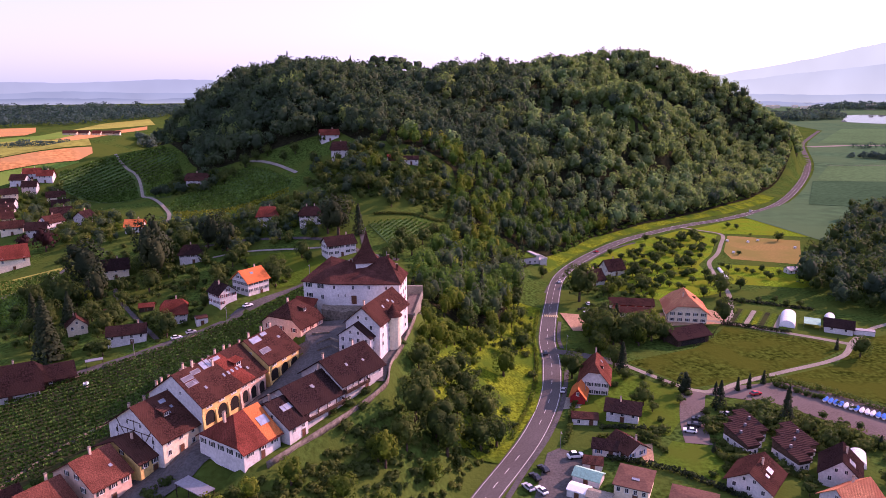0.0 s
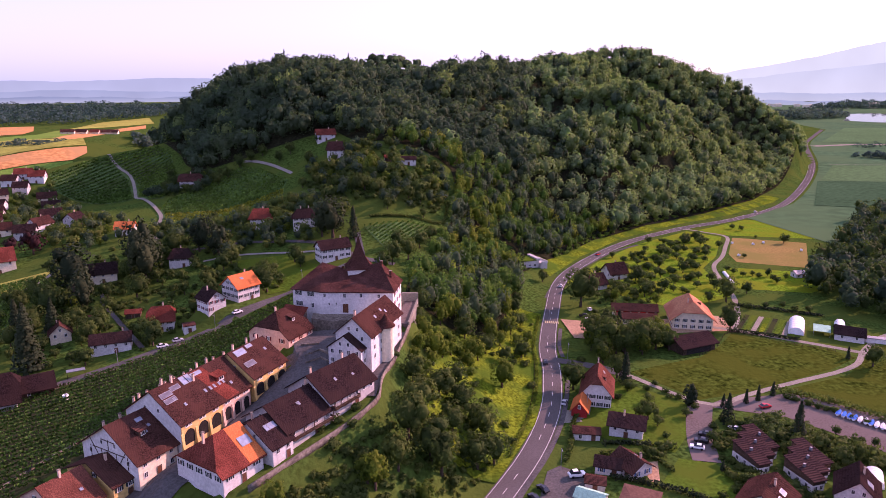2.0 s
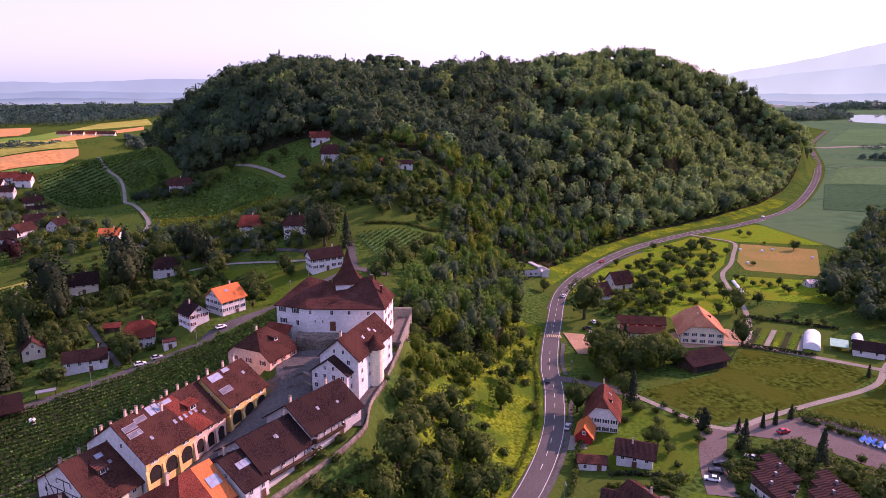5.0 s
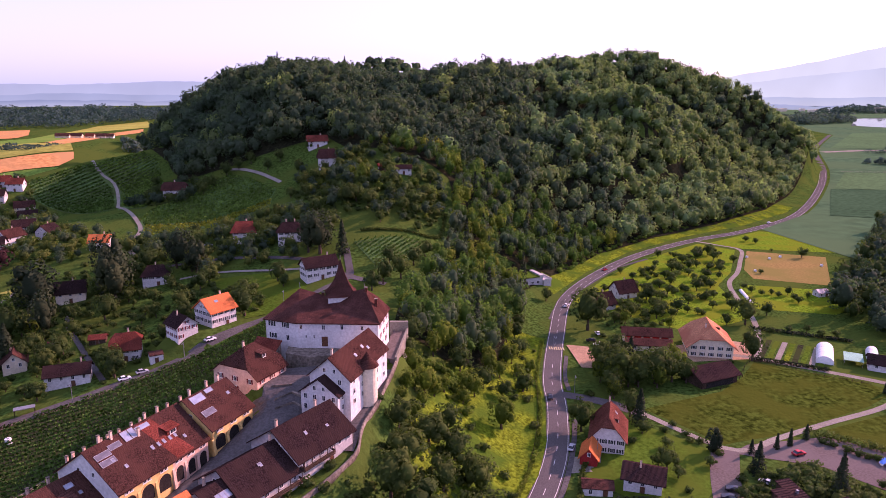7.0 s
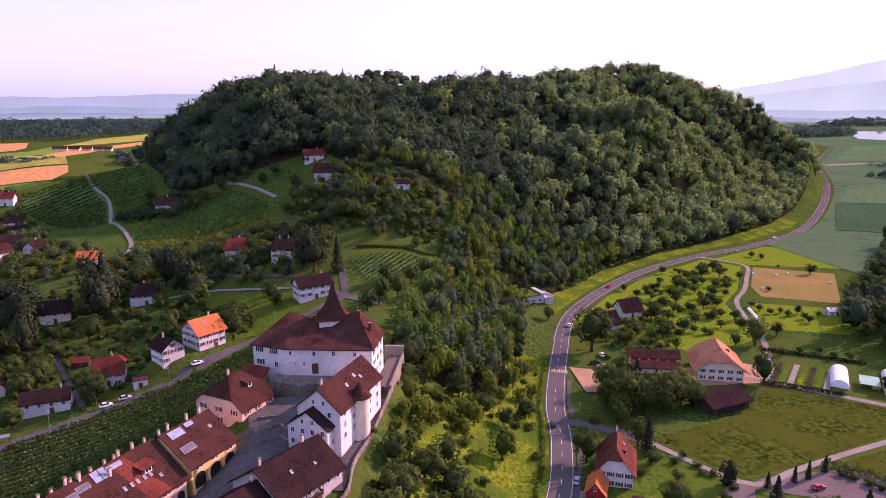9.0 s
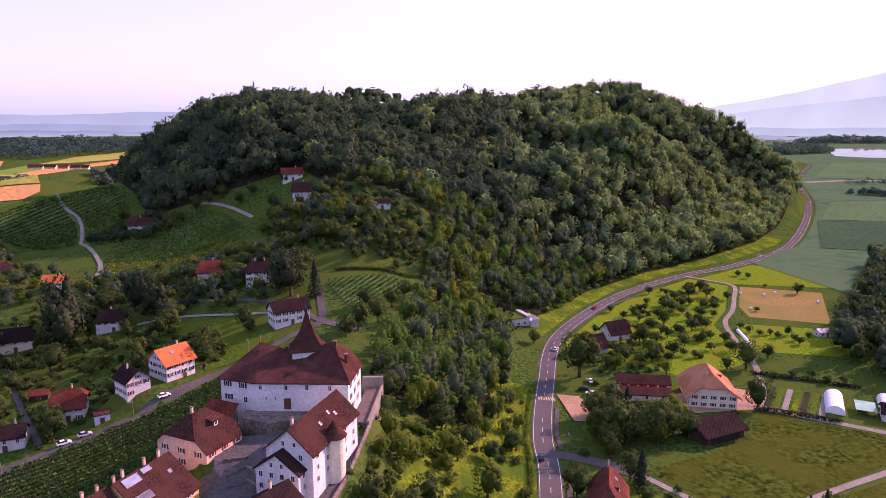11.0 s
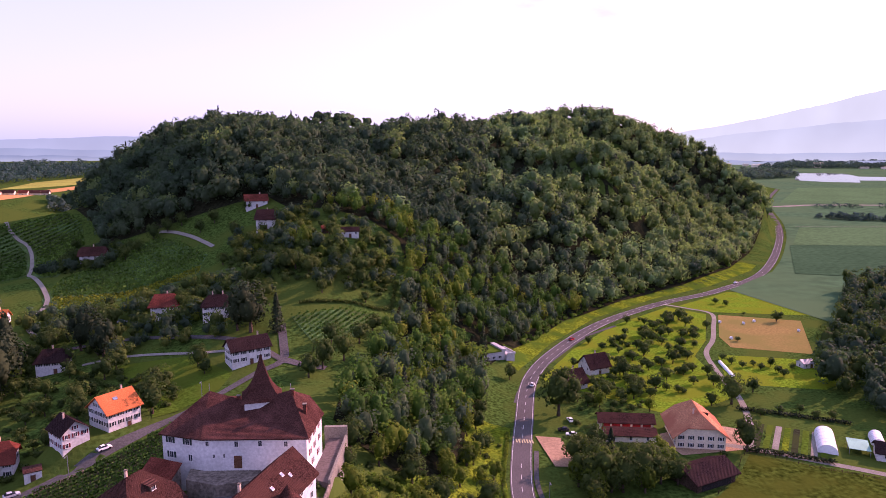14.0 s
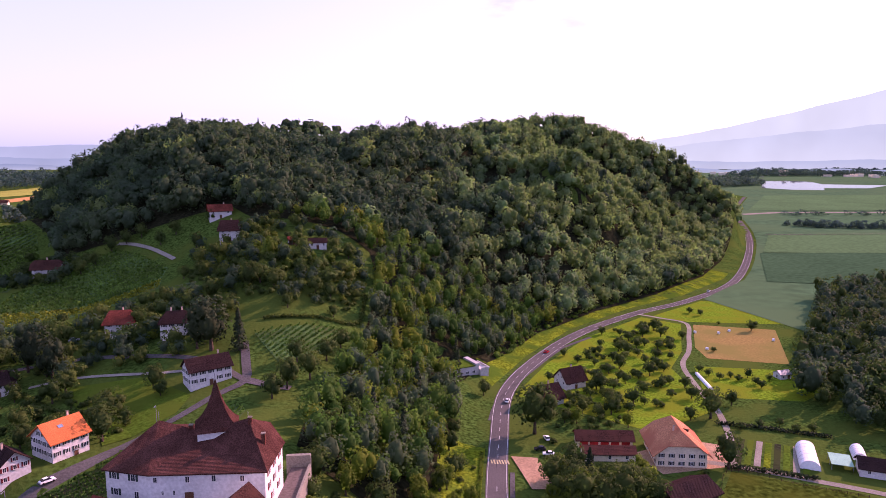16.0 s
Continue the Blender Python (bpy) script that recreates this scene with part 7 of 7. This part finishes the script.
def boat(x, y, turn, mat, label):
    ob = thing("boat", pose(x, y, land1(x, y), 0, 0, turn) @ Matrix.Diagonal((.85, .68, .8, 1)), label, "boat", "boats on trailers")
    prof = [(-2.6, .9), (-1.2, 1.05), (.8, .95), (2.2, .45), (2.9, .05)]
    v = [(a, s * b, 1.25) for s in (-1, 1) for a, b in prof] + [(a, s * b * .45, .55) for s in (-1, 1) for a, b in prof]
    part("hull", (v, [(i, i + 1, i + 11, i + 10) for i in range(4)] + [(i + 5, i + 15, i + 16, i + 6) for i in range(4)] + [(0, 10, 15, 5), (10, 11, 16, 15), (11, 12, 17, 16), (12, 13, 18, 17), (13, 14, 19, 18)]), CAR_PAINT["white"], ob)
    v = [(a, s * b * 1.03, 1.22) for s in (-1, 1) for a, b in prof] + [(a * .92, 0, 1.5 if abs(a) < 2 else 1.35) for a, b in prof]
    part("cover", (v, [(i, i + 1, i + 11, i + 10) for i in range(4)] + [(i + 6, i + 5, i + 10, i + 11) for i in range(4)] + [(0, 10, 5)]), mat, ob)
    for wy in (-.8, .8):
        part("wheel", WHEEL, None, ob, "", pose(-.6, wy, .32))
    part("trailer_frame", joined(box(-2, 3.6, -.06, .06, .4, .52), box(-.7, -.5, -.8, .8, .3, .42)), M_METAL, ob)


for k in range(16):
    boat(128.5 + k * 1.12, 242.3 - k * 1.14, 48 + (k % 3) * 3, M_TARP_PALE if k % 11 in (4, 5, 7, 8, 9) else M_TARP, ("boat under a blue cover on a trailer", "boat under a pale cover on a trailer")[k % 11 in (4, 5, 7, 8, 9)])
for bx, by in ((195, 491), (208, 487.5), (217, 492), (185.5, 457), (232, 470)):
    ob = thing("hay_bale", pose(bx, by, land1(bx, by) + .75, 90, 0, 30), "round hay bale wrapped in pale film", "hay bale", "hay bales")
    rg_ = [(math.cos(a) * .8, math.sin(a) * .8) for a in np.linspace(0, 2 * math.pi, 18, endpoint=False)]
    part("bale", joined(prism([(a, b) for a, b in rg_], -.6, .6)), M_PLASTIC, ob)
for k, (mt, lb) in enumerate(((M_SOIL, "bare soil bed"), (M_LAWN, "green vegetable bed"), (M_GRAVEL, "dry pale bed"), (M_VERGE, "yellow green vegetable bed"), (M_SOIL, "bare soil bed"), (M_LAWN, "green vegetable bed"), (M_GRAVEL, "dry pale bed"), (M_LAWN, "leafy vegetable bed"))):
    a, b = 128.5 + k * 2.7, 324.5 - k * 1.45
    c, s = 12.5, 19.5
    sheet("garden_bed", [(a, b), (a + 1.9, b - 1.0), (a + 1.9 + c, b - 1.0 + s), (a + c, b + s)], mt, .12, lb + " in the market garden", step=6)


def fence(pts, gap, label, high=1.1):
    ob = thing("fence", pose(0, 0, 0), label, "fence")
    line = smooth_line(pts, gap)
    me = shared("post", box(-.06, .06, -.06, .06, -.3, high), M_WOOD)
    for x, y in line:
        part("post", me, None, ob, "", pose(x, y, land1(x, y)))
    for hh in (.5, .95):
        v, f = [], []
        for x, y in line:
            z = land1(x, y) + hh
            v += [(x - .02, y - .02, z), (x + .02, y + .02, z), (x + .02, y + .02, z + .07), (x - .02, y - .02, z + .07)]
        for i in range(len(line) - 1):
            f += [(4 * i + k, 4 * i + (k + 1) % 4, 4 * i + 4 + (k + 1) % 4, 4 * i + 4 + k) for k in range(4)]
        part("rail", (v, f), M_WOOD, ob)


fence([(112, 303), (124, 318), (142, 306), (158, 297)], 3.0, "wooden post and rail fence round the pasture")
fence([(100, 291), (113, 303)], 2.5, "wooden fence beside the barn")
fence([(24, 238), (28.6, 256), (32.5, 280), (34.4, 303)], 3.0, "low wooden fence along the slope meadow")


def pole(x, y, high, label):
    ob = thing("street_lamp", pose(x, y, land1(x, y)), label, "street lamp", "street lamps")
    part("mast", joined(box(-.07, .07, -.07, .07, -.2, high), box(-.05, .05, -1.2, -.07, high - .1, high)), M_METAL, ob)
    part("lamp_head", box(-.14, .14, -1.7, -1.2, high - .16, high + .02), M_METAL, ob)


for lx, ly in ((45.5, 245), (47, 290), (45.5, 330), (-121, 266), (-93, 290), (-66, 329), (31, 210)):
    pole(lx, ly, 7.0, "slim grey street lamp beside the road")
sh3 = thing("bus_shelter", pose(-133.5, 260.5, land1(-133.5, 260.5), 0, 0, 30), "small open shelter with a pale flat roof", "shelter")
part("roof", box(-3, 3, -1.3, 1.3, 2.3, 2.5), M_METAL, sh3)
for px_ in (-2.8, 2.8):
    for py_ in (-1.1, 1.1):
        part("post", box(px_ - .07, px_ + .07, py_ - .07, py_ + .07, -.3, 2.3), M_WOOD, sh3)

tank = thing("water_tank", pose(-127.7, 242.8, land1(-127.7, 242.8), 0, 0, 25), "small white water tank in the vineyard", "tank")
tank_ring = [(math.cos(a) * .9, math.sin(a) * .9) for a in np.linspace(0, 2 * math.pi, 20, endpoint=False)]
part("body", prism(tank_ring, -.2, 1.7), M_PLASTIC, tank)
part("lid", prism([(a * .45, b * .45) for a, b in tank_ring], 1.703, 1.85), M_METAL, tank)
# ---- water and distance ----
town_rng = np.random.default_rng(81)
blocks = []
for k in range(70):
    a, dist = math.radians(town_rng.uniform(20, 46)), town_rng.uniform(3450, 3700)
    bx, by, bw, bh = math.sin(a) * dist, math.cos(a) * dist, town_rng.uniform(8, 40), town_rng.uniform(6, 14) * (2.2 if k % 17 == 0 else 1)
    blocks.append(box(bx - bw / 2, bx + bw / 2, by - 8, by + 8, -1, bh))
tagged(part("distant_town", joined(*blocks), M_CREAM), "pale buildings of a distant town on the plain", "town", "", "stuff")
sheet("lake", [(1148, 2032), (1410, 2460), (1508, 2498), (1560, 2420), (1480, 2230), (1650, 2150), (1460, 1990), (1330, 2010), (1262, 1907), (1184, 1940)], M_WATER, .6, "bright reflecting lake on the plain", step=120, category="water")


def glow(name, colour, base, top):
    """Distance with air haze put into its glow: its own colour at the crest, paler towards its foot."""
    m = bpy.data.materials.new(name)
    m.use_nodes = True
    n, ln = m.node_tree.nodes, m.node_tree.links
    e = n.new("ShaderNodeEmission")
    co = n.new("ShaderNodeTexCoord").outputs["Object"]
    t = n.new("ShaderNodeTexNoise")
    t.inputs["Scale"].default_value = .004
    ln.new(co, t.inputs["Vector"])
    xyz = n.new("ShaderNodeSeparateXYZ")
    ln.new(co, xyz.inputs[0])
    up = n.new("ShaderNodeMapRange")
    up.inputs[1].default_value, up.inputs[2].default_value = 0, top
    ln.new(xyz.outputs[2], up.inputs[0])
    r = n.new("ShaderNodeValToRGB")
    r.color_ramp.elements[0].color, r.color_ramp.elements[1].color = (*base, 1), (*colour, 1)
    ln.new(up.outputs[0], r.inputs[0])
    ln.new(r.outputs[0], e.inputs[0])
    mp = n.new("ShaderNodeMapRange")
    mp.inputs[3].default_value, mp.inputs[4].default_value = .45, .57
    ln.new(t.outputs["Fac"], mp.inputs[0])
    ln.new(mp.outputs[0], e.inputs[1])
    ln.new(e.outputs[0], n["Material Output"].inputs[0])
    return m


def ridge(name, dist, bearing, heights, colour, label, seed, base=(.86, 1.20, .98)):
    """A far range of hills: a glowing haze-coloured strip that stands at that distance, with its crest heights from
    left to right.
    """
    rg = np.random.default_rng(seed)
    a = np.radians(np.linspace(bearing[0], bearing[1], 160))
    h = np.interp(np.linspace(0, 1, 160), np.linspace(0, 1, len(heights)), heights)
    h = h + np.convolve(rg.normal(0, 1, 170), np.ones(11) / 11, "valid")[:160] * 9
    x, y = np.sin(a) * dist, np.cos(a) * dist
    v = np.concatenate([np.c_[x, y, -40 + 0 * h], np.c_[x, y, h], np.c_[x * 1.02, y * 1.02, h * .6], np.c_[x * 1.02, y * 1.02, -40 + 0 * h]])
    q = [(k * 160 + i, k * 160 + i + 1, (k + 1) * 160 + i + 1, (k + 1) * 160 + i) for k in range(3) for i in range(159)]
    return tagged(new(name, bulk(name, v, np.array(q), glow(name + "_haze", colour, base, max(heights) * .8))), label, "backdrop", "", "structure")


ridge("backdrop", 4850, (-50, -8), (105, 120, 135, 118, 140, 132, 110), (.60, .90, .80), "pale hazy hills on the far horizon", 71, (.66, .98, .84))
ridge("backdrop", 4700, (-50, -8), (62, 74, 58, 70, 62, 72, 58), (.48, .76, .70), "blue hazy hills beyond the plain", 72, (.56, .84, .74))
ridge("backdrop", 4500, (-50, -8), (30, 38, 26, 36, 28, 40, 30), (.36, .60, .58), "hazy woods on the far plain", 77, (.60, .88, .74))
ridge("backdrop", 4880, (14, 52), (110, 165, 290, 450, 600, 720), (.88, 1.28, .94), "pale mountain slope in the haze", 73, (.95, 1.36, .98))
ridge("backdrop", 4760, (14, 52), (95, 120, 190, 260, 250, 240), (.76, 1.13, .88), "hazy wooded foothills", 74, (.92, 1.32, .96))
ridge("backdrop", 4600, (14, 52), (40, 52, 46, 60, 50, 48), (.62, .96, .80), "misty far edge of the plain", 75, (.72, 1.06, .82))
# Upright strip that covers the bare far ground with painted haze.
ridge("backdrop", 3800, (16, 52), (20, 22, 20, 23, 21, 20), (.48, .76, .70), "upright strip painted as hazy far fields", 76, (.52, .80, .62))
